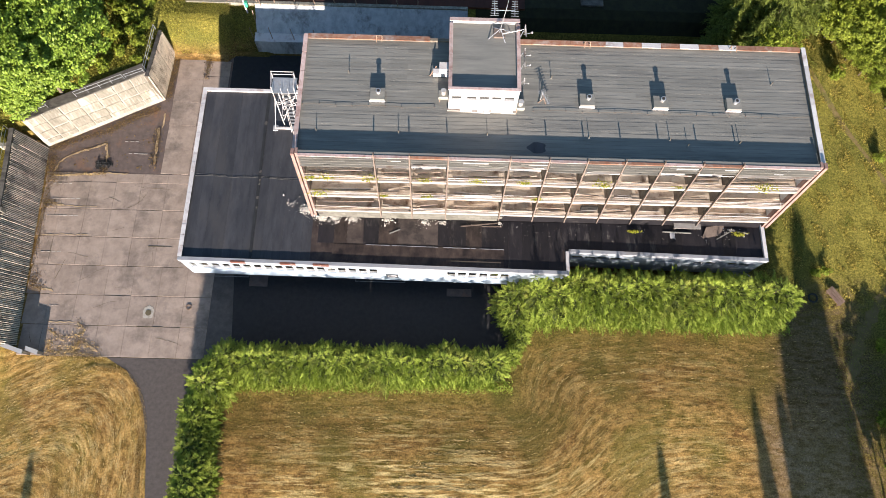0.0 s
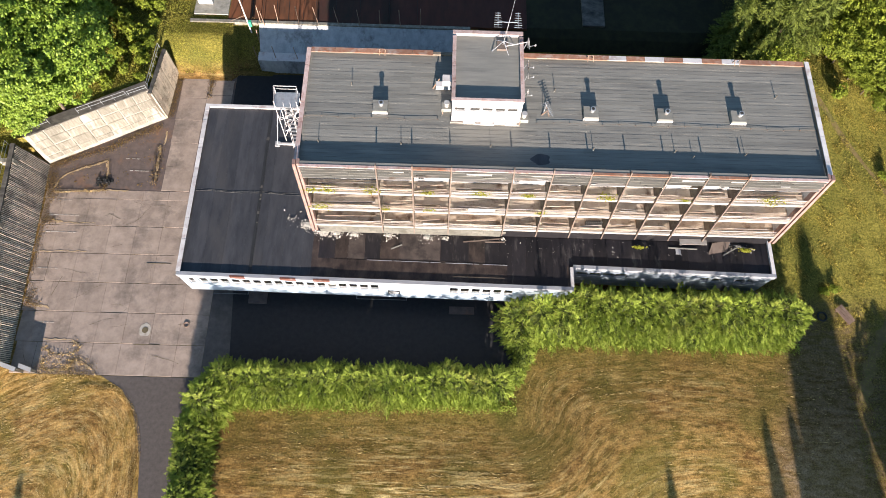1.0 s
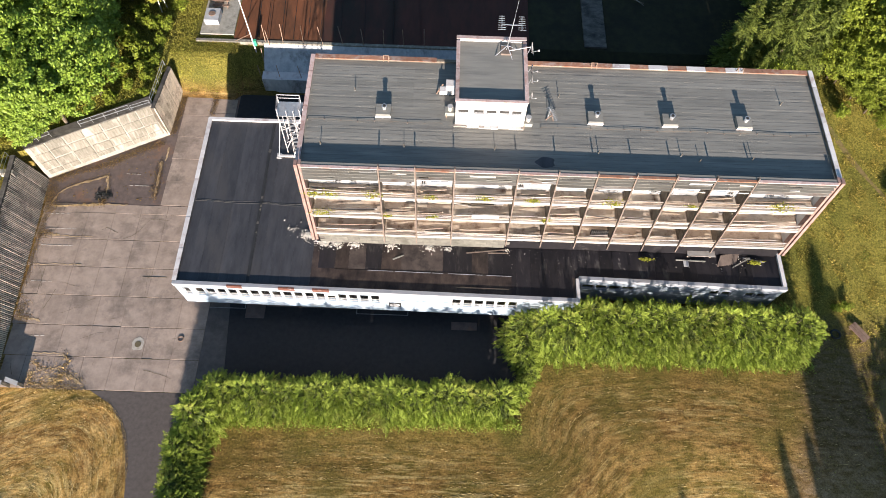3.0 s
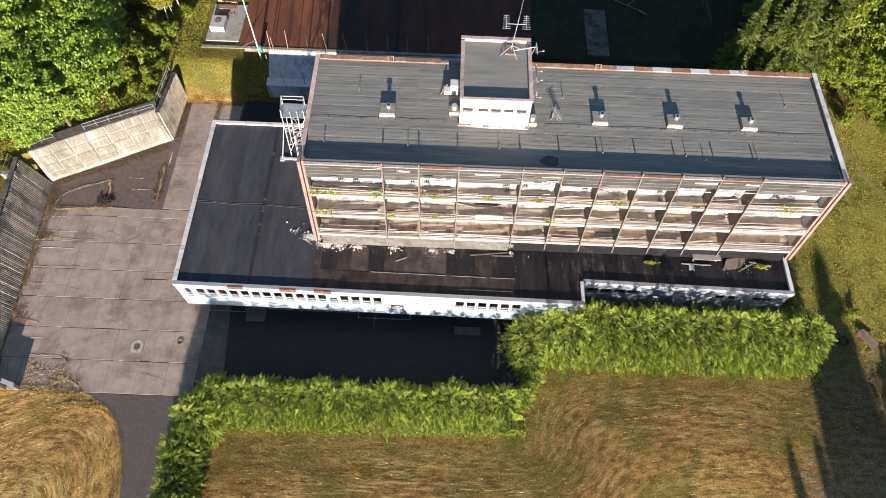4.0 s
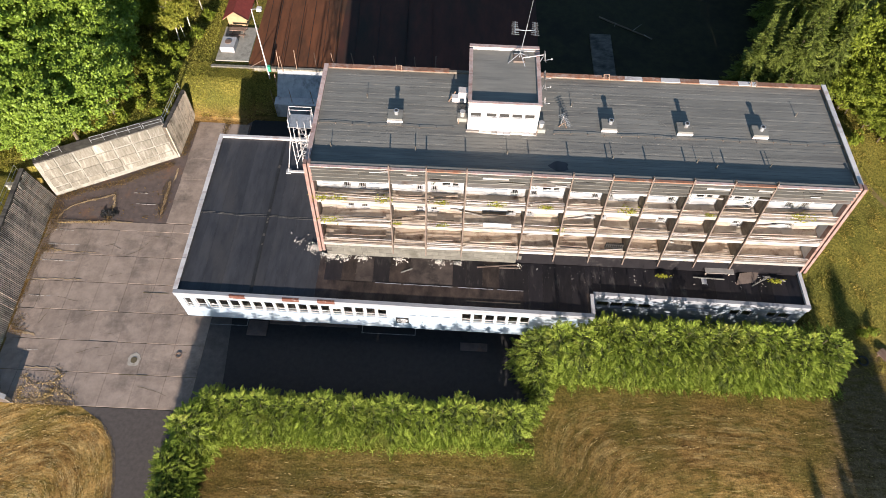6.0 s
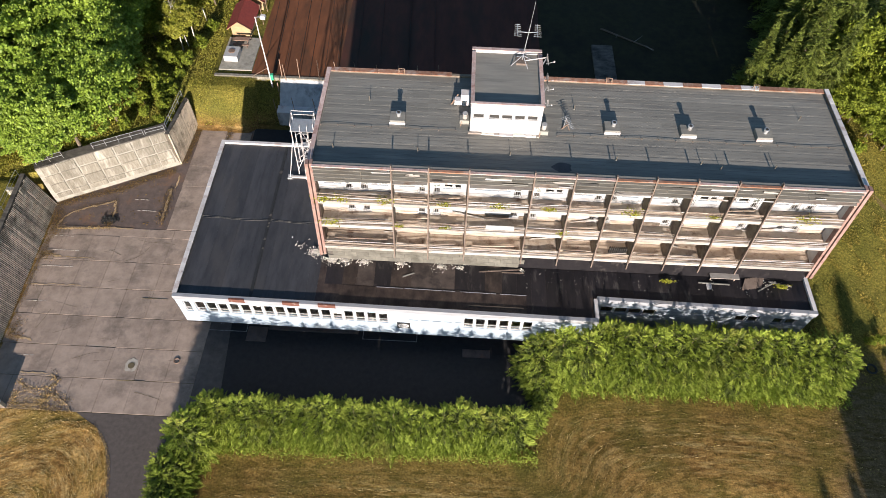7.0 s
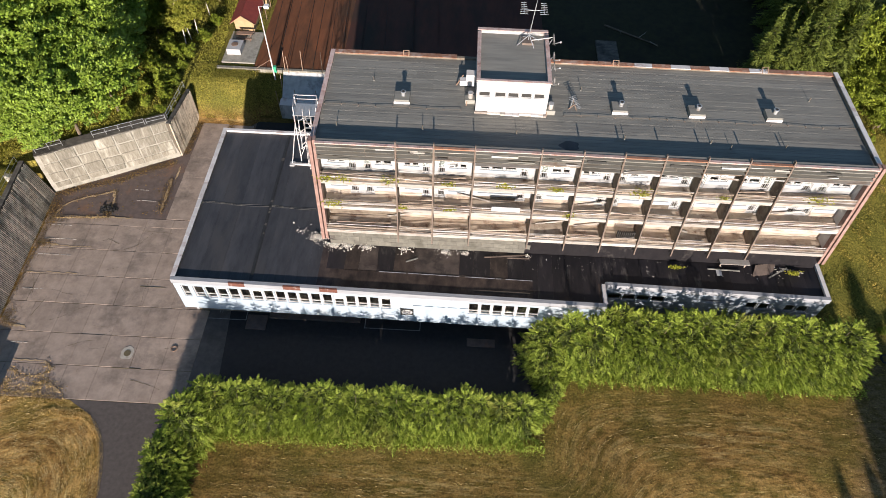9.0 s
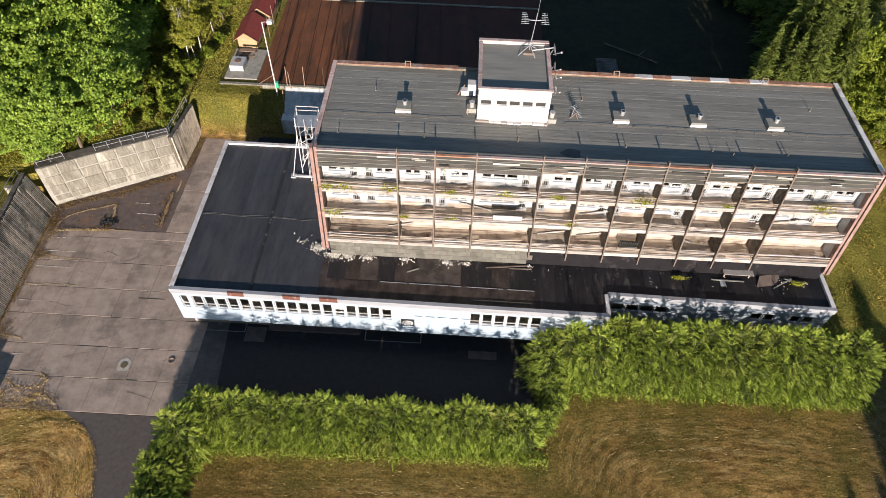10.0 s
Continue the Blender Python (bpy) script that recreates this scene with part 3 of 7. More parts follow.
# ---- retaining walls ----
def retaining(name, p, q, h0, h1, material, label, ribs, cap=1.35, lean=(0, 0, 0)):
    """A wall from p to q whose face turns to the yard, with upright ribs or panels and a cap."""
    p, q = Vector((*p, 0)), Vector((*q, 0))
    d = (q - p)
    n = d.length
    d.normalize()
    side = Vector((-d.y, d.x, 0))
    lean = Vector(lean)
    root = tagged(new(name), label, "retaining wall", kind="structure")
    bm = bmesh.new()
    up0, up1 = lean + Vector((0, 0, h0)), lean + Vector((0, 0, h1))
    k = side * (0.35 if ribs == "board" else 1.1)
    v = [bm.verts.new(x) for x in (p, q, q + up1, p + up0, p + k, q + k, q + k + up1, p + k + up0)]
    for f in ((0, 1, 2, 3), (5, 4, 7, 6), (3, 2, 6, 7), (1, 0, 4, 5), (0, 3, 7, 4), (1, 5, 6, 2)):
        bm.faces.new([v[i] for i in f])
    bmesh.ops.recalc_face_normals(bm, faces=bm.faces)
    part("wall_core", bm, "gap" if ribs == "board" else "wall_light", root)
    bm = bmesh.new()
    a, b = p - side * 0.05 + up0 + Vector((0, 0, 0.06)), q - side * 0.05 + up1 + Vector((0, 0, 0.06))
    w = side * cap
    t = Vector((0, 0, 0.14))
    v = [bm.verts.new(x) for x in (a, b, b + w, a + w, a - t, b - t, b + w - t, a + w - t)]
    for f in ((0, 1, 2, 3), (7, 6, 5, 4), (0, 4, 5, 1), (1, 5, 6, 2), (2, 6, 7, 3), (3, 7, 4, 0)):
        bm.faces.new([v[i] for i in f])
    bmesh.ops.recalc_face_normals(bm, faces=bm.faces)
    part("cap", bm, "plinth", root)
    if ribs == "board":
        step = 0.2
        me = None
        for i in range(int(n / step)):
            s = (i + 0.5) * step
            h = h0 + (h1 - h0) * s / n
            if me is None:
                bm = B(-0.055, 0.055, -0.1, -0.02, 0, 1)
                me = bpy.data.meshes.new("board")
                bm.to_mesh(me)
                bm.free()
                me.materials.append(M["board_grey"])
            o = link("board", me, root)
            o.location = p + d * s
            tilt = (lean + Vector((r1.uniform(-0.01, 0.01), r1.uniform(-0.015, 0.015), h))).normalized()
            out = tilt.cross(d).normalized()
            out = (out + d * r1.uniform(0.4, 0.5)).normalized()
            m = Matrix((out.cross(tilt), out, tilt)).transposed()
            o.rotation_mode = "QUATERNION"
            o.rotation_quaternion = m.to_quaternion()
            o.scale = (1, 1 + r1.uniform(-0.15, 0.15), h - r1.uniform(0.05, 0.25))
    else:
        k = 7
        for i in range(k):
            for j in range(4):
                bm = bmesh.new()
                s0, s1 = n * i / k + (0.07 if i else 0.45), n * (i + 1) / k - (0.07 if i < k - 1 else 0.4)
                z0, z1 = h0 * j / 4 + (0.07 if j else 0.6), h0 * (j + 1) / 4 - 0.06
                tilt = (lean + Vector((0, 0, h0))).normalized()
                out = tilt.cross(d).normalized()
                turn = Matrix((out.cross(tilt), out, tilt)).transposed()
                s0, s1, z0, z1 = (e + r1.uniform(-0.06, 0.06) for e in (s0, s1, z0, z1))
                bmesh.ops.create_cube(bm, size=1, matrix=Matrix.LocRotScale(p + d * (s0 + s1) / 2 - side * 0.03 + tilt * ((z0 + z1) / 2), turn.to_quaternion(), (s1 - s0, 0.09, z1 - z0)))
                part("panel", bm, "wall_concrete", root, bevel=0.02)
    return root


retaining("wall_west", WC, WA, 5.0, 5.7, "board_grey", "high retaining wall clad in weathered grey vertical boards", "board", 0.5, (-0.7, -0.6, 0))
retaining("wall_northwest", WA, WB, 5.3, 5.3, "wall_concrete", "pale sunlit concrete retaining wall of stained panels", "panel", 1.35, (-0.25, 0.5, 0))
retaining("wall_north", WB, WD, 5.2, 4.6, "board_grey", "retaining wall clad in weathered grey boards", "board", 0.4)


def railing(p, q, n, h=1.0, z=5.3):
    r = thing("railing", "thin grey steel railing on the retaining wall", "railing", (*p, z), "railings on the wall")
    p, q = Vector((*p, z)), Vector((*q, z))
    for i in range(n + 1):
        a = p.lerp(q, i / n)
        part("post", beam(bmesh.new(), a, a + Vector((0, 0, h)), 0.06, sides=6), "steel", r)
    for hh in (h, h * 0.5):
        part("rail", beam(bmesh.new(), p + Vector((0, 0, hh)), q + Vector((0, 0, hh)), 0.055, sides=6), "steel", r)
    return r


railing((-34.0, 10.6), (-31.5, 11.9), 2)
railing((-28.6, 13.4), (-23.6, 15.9), 4)
railing((-23.4, 16.0), (-21.5, 16.9), 1, 0.8)
railing((-21.5, 17.4), (-21.2, 23.0), 4, 0.9, 5.1)
railing((-35.3, 9.0), (-34.1, -12.5), 9, 1.1, 5.2)

# low end wall of the yard, whose shade falls on the slabs
w = tagged(new("end_wall"), "low white-topped concrete end wall of the yard", "wall", kind="structure")
for x0, x1, y0, h in ((-34.2, -30.6, -13.9, 1.5), (-30.6, -29.2, -14.55, 1.1)):
    part("wall_core", prism(bmesh.new(), [(x0, y0), (x1, y0 - 0.32 * (x1 - x0)), (x1, y0 - 0.32 * (x1 - x0) - 0.3), (x0, y0 - 0.3)], -0.2, h), "wall_concrete", w)
    part("cap", prism(bmesh.new(), [(x0, y0 + 0.06), (x1 - 0.01, y0 - 0.32 * (x1 - x0) + 0.06), (x1 - 0.01, y0 - 0.32 * (x1 - x0) - 0.4), (x0, y0 - 0.4)], h, h + 0.1), "white", w)
for y in (7.0, -0.6, -7.7):
    xw = WC[0] + (y - WC[1]) * (WA[0] - WC[0]) / (WA[1] - WC[1]) - 0.62
    bt = thing("wall_pier", "small pale concrete block on top of the retaining wall", "concrete block", (xw, y, 4.9), "blocks on the west wall")
    part("block", B(xw - 1.5, xw + 0.1, y - 0.25, y + 0.25, 4.7, 5.55), "wall_concrete", bt, bevel=0.03)


# ---- main block ----
F = (9.85, 12.8, 15.75)
ROOF, TOP = 19.35, 19.92
FINS = [0.3, 7.2, 10.35, 13.75, 19.2, 22.62, 25.95, 29.28, 32.68, 36.08, 39.58, 46.75]
X1 = 47.05
TX0, TX1, TY0, TY1, TZ = 13.65, 19.75, 4.85, 12.05, 22.75


def y_front(z):
    return -0.35 - 0.116 * (19.9 - z)


def lean_bm(x0, x1, z0, z1, depth, off=0.0):
    """An upright bar that follows the leaning front."""
    bm = bmesh.new()
    v = [bm.verts.new((x, y_front(z) + off + dy, z)) for z in (z0, z1) for x in (x0, x1) for dy in (0, depth)]
    for f in ((0, 1, 3, 2), (4, 6, 7, 5), (0, 2, 6, 4), (1, 5, 7, 3), (0, 4, 5, 1), (2, 3, 7, 6)):
        bm.faces.new([v[i] for i in f])
    bmesh.ops.recalc_face_normals(bm, faces=bm.faces)
    return bm


block = thing("apartment_building", "long derelict five-storey block with open balconies and flat felt roof", "building", (23.5, 6, 0))
part("wall", B(0.3, X1, 12.0, 12.3, 0, ROOF - 0.25), "plaster", block)
part("wall", B(0.3, 0.6, 0.9, 12.0, 0, ROOF - 0.25), "plaster", block)
part("wall", B(X1 - 0.3, X1, -0.4, 12.0, 0, ROOF - 0.25), "plaster", block)
part("plinth", B(0.6, 19.2, -1.15, 0.6, 7.0, F[0] - 0.5), "plinth", block, "grey rendered wall under the balconies")
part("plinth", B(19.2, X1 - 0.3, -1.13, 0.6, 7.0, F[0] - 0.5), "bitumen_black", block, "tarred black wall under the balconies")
BLOCK = None
for j in range(3):
    for i in range(16):
        x = 0.62 + 1.16 * i + (0.5 if j % 2 else 0.0)
        if BLOCK is None:
            b0 = part("block", B(-0.565, 0.565, -0.05, 0.0, -0.315, 0.315), "plinth_block", block)
            BLOCK = b0.data
        else:
            b0 = link("block", BLOCK, block)
        b0.location = (x + 0.58, -1.152 - (0.006 if (i * 7 + j * 3) % 5 == 0 else 0), 7.66 + 0.65 * j)
part("roof", B(0.35, X1 - 0.05, 0.35, 12.2, ROOF - 0.25, ROOF - 0.012), "felt", block)

for i, x in enumerate(FINS):
    if i in (0, len(FINS) - 1):
        s = 1 if i == 0 else -1
        for a, b, o in ((-0.3, -0.02, 0.0), (0.06, 0.3, 0.08)):
            a, b = sorted((x + s * a, x + s * b))
            part("corner_pier", lean_bm(a, b, 8.6, 20.0, 0.55, o), "red_fin", block, "faded red painted pier")
        part("cheek_wall", lean_bm(min(x - 0.05 * s, x + 0.25 * s), max(x - 0.05 * s, x + 0.25 * s), 8.9, 19.2, 2.2, 0.5), "white" if i else "plaster", block)
    else:
        part("fin", lean_bm(x - 0.055, x + 0.055, 8.75, 20.32, 0.26, -0.1), "fin", block, "thin rusty brown upright fin")

r2 = random.Random(11)


def win(x0, x1, z0, z1, y, parent, bars=(), deep=0.08, w=0.07, cover=None):
    """A framed pane; cover gives the span of its height that a white cloth hangs over."""
    f = part("window", frame_bm(x0, x1, z0, z1, y, y + deep, w, bars), "white", parent)
    p = part("pane", B(x0 + w * 0.5, x1 - w * 0.5, y + deep * 0.45, y + deep * 0.6, z0 + w * 0.5, z1 - w * 0.5), "glass", f)
    p.visible_shadow = False
    if cover:
        part("curtain", B(x0 + w * 0.4, x1 - w * 0.4, y + deep + 0.02, y + deep + 0.035, z0 + (z1 - z0) * cover[0], z0 + (z1 - z0) * cover[1]), "cloth", f, "faded white cloth")
    return f


for k, z in enumerate(F):
    ztop = (F[k + 1] - 0.25) if k < 2 else ROOF - 0.25
    part("balcony_floor", B(0.6, X1 - 0.3, y_front(z) + 0.24, 0.6, z - 0.22, z), "floor", block)
    for b, (xa, xb) in enumerate(zip(FINS, FINS[1:])):
        xa, xb = xa + (0.3 if b == 0 else 0.09), xb - (0.3 if b == len(FINS) - 2 else 0.09)
        wide = xb - xa > 5
        # edge beam
        part("edge_beam", B(xa, xb, y_front(z) + 0.05, y_front(z) + 0.24, z - 0.34, z + 0.05), "edge", block, "off-white balcony edge with peeling paint")
        # openings of the room wall
        holes, doors = [], []
        if wide:
            c = (xa + xb) / 2 if b in (0, 10) else xb - 1.0
            doors = [(c - 1.0, c - 0.2), (c + 0.35, c + 1.15)] if b in (0, 10) else [(c - 0.35, c + 0.45)]
            holes = [(xa + 0.5, xa + 1.35), (xa + 1.45, doors[0][0] - 0.25)] + ([(doors[1][1] + 0.25, xb - 1.3), (xb - 1.2, xb - 0.4)] if len(doors) > 1 else [(xa + 2.6, doors[0][0] - 0.3)])
            holes[1] = (holes[1][0], min(holes[1][1], holes[1][0] + 1.1))
        elif b % 2 == 1:
            doors = [(xb - 0.95, xb - 0.2)]
            holes = [(xa + 0.45, xa + 1.05), (xa + 1.15, xb - 1.2)]
        else:
            doors = [(xa + 0.2, xa + 0.95)]
            holes = [(xa + 1.2, xb - 1.2), (xb - 1.1, xb - 0.45)]
        full = [(a, c, z + 0.92, z + 2.3) for a, c in holes if c - a > 0.3] + [(a, c, z + 0.02, z + 2.3) for a, c in doors]
        part("room_wall", wall_holes(bmesh.new(), xa - 0.08, xb + 0.08, z, ztop, 0.6, 0.85, full), "white", block, "white room wall behind the balcony")
        if k < 2:
            for a, c in ([(xa, xb)] if k == 0 else [(xa, doors[0][0] - 0.05), (doors[-1][1] + 0.05, xb)]):
                if c - a > 0.4:
                    part("lower_panel", B(a, c, 0.55, 0.597, z + 0.004, z + (1.25 if k == 0 else 0.45)), "brown_board" if (b + k) % 4 else "plaster", block, "stained beige panel under the windows")
                    if k == 0:
                        part("panel_trim", B(a, c, 0.53, 0.597, z + 1.252, z + 1.36), "edge", block)
        for a, c, z0, z1 in full:
            door = z0 < z + 0.5
            if door:
                d = part("door", frame_bm(a, c, z0, z1, 0.66, 0.74, 0.11, [("z", z0 + 0.24), ("z", z0 + 0.85), ("z", z1 - 0.5)]), "white", block)
                part("door_panel", B(a + 0.05, c - 0.05, 0.712, 0.73, z0 + 0.85, z1 - 0.1), "cloth", d)
                part("kick_panel", B(a + 0.05, c - 0.05, 0.712, 0.73, z0 + 0.02, z0 + 0.25), "white", d)
                for bar in range(3):
                    xb0 = a + (c - a) * (bar + 1) / 4
                    part("glazing_bar", B(xb0 - 0.02, xb0 + 0.02, 0.662, 0.688, z0 + 0.26, z0 + 0.84), "white", d)
                part("pane", B(a + 0.06, c - 0.06, 0.69, 0.705, z0 + 0.06, z1 - 0.06), "glass", d)
            else:
                win(a, c, z0, z1, 0.66, block, [("z", z0 + 0.46)], w=0.08, cover=(0.36, 0.98))
                part("sill", B(a - 0.06, c + 0.06, 0.54, 0.6, z0 - 0.07, z0 - 0.01), "pale_blue", block)
        part("room_back", B(xa - 0.05, xb + 0.05, 2.6, 2.7, z, ztop), "plaster", block)
        # partition to the next balcony
        if b < len(FINS) - 2:
            part("partition", lean_bm(FINS[b + 1] - 0.05, FINS[b + 1] + 0.05, z, min(ztop, z + 2.7), 0.6 - y_front(z) - 0.3, 0.22), "plaster", block)
        # loose railing boards
        for i, hh in enumerate((0.12, 0.23, 0.34, 0.45, 0.57, 0.7)):
            if r2.random() < 0.08:
                continue
            zz = z + hh
            sag = r2.uniform(-0.04, 0.04) if r2.random() < 0.95 else r2.uniform(-0.25, 0.25)
            y = y_front(zz) + 0.12 + r2.uniform(-0.02, 0.06)
            part("rail_board", beam(bmesh.new(), (xa, y, zz + sag), (xb, y, zz - sag), r2.choice((0.03, 0.035, 0.045, 0.06)), 0.035), r2.choice(("rail", "rail", "fin", "brown_board", "coping_white", "edge")), block)
        for i in range(2):
            y = y_front(z) + r2.uniform(0.4, 1.0)
            part("fallen_board", beam(bmesh.new(), (xa + r2.uniform(0, 0.8), y, z + 0.06), (xb - r2.uniform(0, 0.8), y + r2.uniform(-0.25, 0.25), z + r2.uniform(0.05, 0.2)), 0.06, 0.12), r2.choice(("rail", "brown_board", "edge")), block)

# attic front with loose planks, and the coping
for b, (xa, xb) in enumerate(zip(FINS, FINS[1:])):
    xa, xb = xa + (0.3 if b == 0 else 0.09), xb - (0.3 if b == len(FINS) - 2 else 0.09)
    part("attic_wall", B(xa - 0.1, xb + 0.1, -0.2, 0.0, 18.25, 19.2), "plaster", block)
    for i in range(4):
        z = 18.2 + 0.4 * i
        pieces = 1 if r2.random() < 0.7 else 2
        cut = xa + (xb - xa) * r2.uniform(0.3, 0.7)
        for c, d in ([(xa, xb)] if pieces == 1 else [(xa, cut - 0.015), (cut + 0.015, xb)]):
            if i == 0 and r2.random() < 0.3:
                continue
            t = r2.uniform(-0.012, 0.012) if i else r2.uniform(-0.09, 0.05)
            y = y_front(z + 0.2) + 0.05
            part("plank", beam(bmesh.new(), (c, y - abs(t), z + 0.2 + t), (d, y, z + 0.2 - t), 0.398, 0.03), "edge" if r2.random() < (0.4 if i == 0 else 0.04) else "attic_board", block)
    for i in range(3):
        z = r2.choice((18.22, 18.3, 19.3, 19.5, 18.8))
        c = r2.uniform(xa, xb - 1.2)
        d = min(xb, c + r2.uniform(0.7, 2.6))
        t = r2.uniform(-0.05, 0.05)
        part("loose_plank", beam(bmesh.new(), (c, y_front(z) - 0.02, z + t), (d, y_front(z) - 0.03, z - t), 0.03, r2.choice((0.1, 0.16, 0.22))), r2.choice(("white", "edge", "dark", "plank")), block)
    part("coping", B(xa - 0.04, xb + 0.04, -0.46, -0.2, TOP - 0.1, TOP), "coping_pink" if r2.random() < 0.75 else "coping_red", block)
    part("upstand", B(xa - 0.1, xb + 0.1, -0.2, 0.12, 19.2, TOP - 0.03), "felt", block)
# side and back parapets
for x0, x1, m, zt in ((0.02, 0.42, "coping_pink", 19.66), (X1 - 0.36, X1 + 0.04, "coping_white", 19.74)):
    part("parapet", B(x0 + 0.05, x1 - 0.05, 0.12, 12.2, ROOF - 0.3, zt - 0.075), "plaster", block)
    for i in range(6):
        part("coping", B(x0, x1, 0.13 + 2.04 * i, 0.13 + 2.03 * (i + 1), zt - 0.075, zt + 0.002 * (i % 2)), m, block)
part("parapet", B(0.42, X1 - 0.36, 12.0, 12.28, ROOF - 0.3, 19.55), "plaster", block)
x = 0.43
while x < X1 - 0.5:
    w = min(r2.uniform(1.6, 1.95) if x > 23 else r2.uniform(1.8, 3.2), X1 - 0.37 - x)
    if not 12.8 < x + w / 2 < 14:
        part("coping", B(x, x + w - 0.02, 11.88, 12.4, 19.55, 19.61 + r2.uniform(0, 0.01)), ("coping_white" if 24 < x < 41 and int(x / 1.78) % 2 else "coping_red"), block)
    x += w

# felt strips on the roof, each lapping the next
r3 = random.Random(5)
FELT = {}
ny = 20
for j in range(ny):
    y0, y1 = 0.13 + j * (11.86 - 0.13) / ny, 0.13 + (j + 1) * (11.86 - 0.13) / ny
    x = 0.42
    while x < X1 - 0.4:
        w = min(r3.choice((7.8, 9.4, 11.6)), X1 - 0.36 - x)
        key = round(w, 1)
        if key not in FELT:
            bm = bmesh.new()
            d = y1 - y0
            v = [bm.verts.new(p) for p in ((-w / 2, 0, 0.0), (w / 2, 0, 0.0), (w / 2, d, 0.0), (-w / 2, d, 0.0), (-w / 2, 0, 0.011), (w / 2, 0, 0.011), (w / 2, d, 0.004), (-w / 2, d, 0.004))]
            for f in ((3, 2, 1, 0), (4, 5, 6, 7), (0, 1, 5, 4), (1, 2, 6, 5), (2, 3, 7, 6), (3, 0, 4, 7)):
                bm.faces.new([v[i] for i in f])
            me = bpy.data.meshes.new("felt_strip")
            bm.to_mesh(me)
            bm.free()
            me.materials.append(M["felt"])
            FELT[key] = me
        o = link("felt_strip", FELT[key], block)
        o.location = (x + w / 2, y0, ROOF - 0.01 + r3.uniform(0, 0.004))
        o.rotation_euler = (0, 0, r3.uniform(-0.0015, 0.0015))
        x += w

TAR = [(0.5, X1 - 0.5, 0.13 + j * (11.86 - 0.13) / (1.5 * ny), ROOF) for j in range(1, int(ny * 1.5))]
TAR += [(TX0 + 0.35, TX1 - 0.35, TY0 + 0.9 + 0.52 * j, TZ - 0.262) for j in range(12)]
# tarry seams between the strips, worn through in places
bm = bmesh.new()
for xa, xb, y, z in TAR:
    x = xa
    while x < xb - 0.1:
        w = min(r3.uniform(1.5, 9.0), xb - x)
        if z > ROOF or not (TX0 - 0.1 < x + w and x < TX1 + 0.1 and y > TY0 - 0.4):
            k = r3.uniform(0.006, 0.016)
            yy = y + r3.uniform(-0.02, 0.02)
            box(bm, x, x + w, yy - k, yy + k, z + 0.001, z + 0.0055)
        x += w + r3.choice((0.02, 0.05, 0.1, 0.6))
seams = part("tar_seam", bm, "tar", block)
tagged(seams, kind="stuff")

# stair tower on the roof
slits = [(13.86, 14.8), (15.22, 16.12), (16.32, 17.23), (17.43, 18.32), (18.53, 19.41)]
front = part("tower_wall", wall_holes(bmesh.new(), TX0, TX1, ROOF, TZ, TY0, TY0 + 0.25, [(a, b, 21.12, 21.6) for a, b in slits]), "white", block, "white rendered front of the rooftop stair tower")
for a, b in slits:
    w = part("slit_window", frame_bm(a, b, 21.12, 21.6, TY0 + 0.08, TY0 + 0.14, 0.04), "white", front)
    part("pane", B(a + 0.03, b - 0.03, TY0 + 0.1, TY0 + 0.115, 21.15, 21.57), "dark", w)
part("tower_wall", B(TX0, TX0 + 0.25, TY0 + 0.25, TY1, ROOF, TZ), "white", block)
part("tower_wall", B(TX1 - 0.25, TX1, TY0 + 0.25, TY1, ROOF, TZ), "white", block)
part("tower_wall", B(TX0 + 0.25, TX1 - 0.25, TY1 - 0.25, TY1, ROOF, TZ), "white", block)
part("tower_roof", B(TX0 + 0.2, TX1 - 0.2, TY0 + 0.2, TY1 - 0.2, TZ - 0.35, TZ - 0.25), "felt", block)
part("tower_coping", B(TX0 - 0.08, TX1 + 0.08, TY0 - 0.08, TY0 + 0.18, TZ, TZ + 0.1), "coping_pink", block)
part("tower_coping", B(TX0 - 0.08, TX1 + 0.08, TY1 - 0.26, TY1 + 0.1, TZ, TZ + 0.1), "coping_pink", block)
for i in range(4):
    y0, y1 = TY0 + 0.18 + 1.64 * i, TY0 + 0.18 + 1.64 * (i + 1) - 0.03
    part("tower_coping", B(TX0 - 0.08, TX0 + 0.25, y0, y1, TZ, TZ + 0.09 + 0.006 * (i % 2)), "coping_pink", block)
    part("tower_coping", B(TX1 - 0.25, TX1 + 0.08, y0, y1, TZ, TZ + 0.09 + 0.006 * (i % 2)), "coping_pink", block)
rl = random.Random(15)
x = TX0 - 0.1
while x < TX1 + 0.05:
    w = min(rl.uniform(0.3, 1.2), TX1 + 0.06 - x)
    part("ledge", B(x, x + w - 0.03, TY0 - rl.uniform(0.18, 0.34), TY0, ROOF, ROOF + rl.uniform(0.1, 0.2)), rl.choice(("edge", "coping_white", "rubble")), block, "crumbling pale ledge at the tower foot")
    x += w

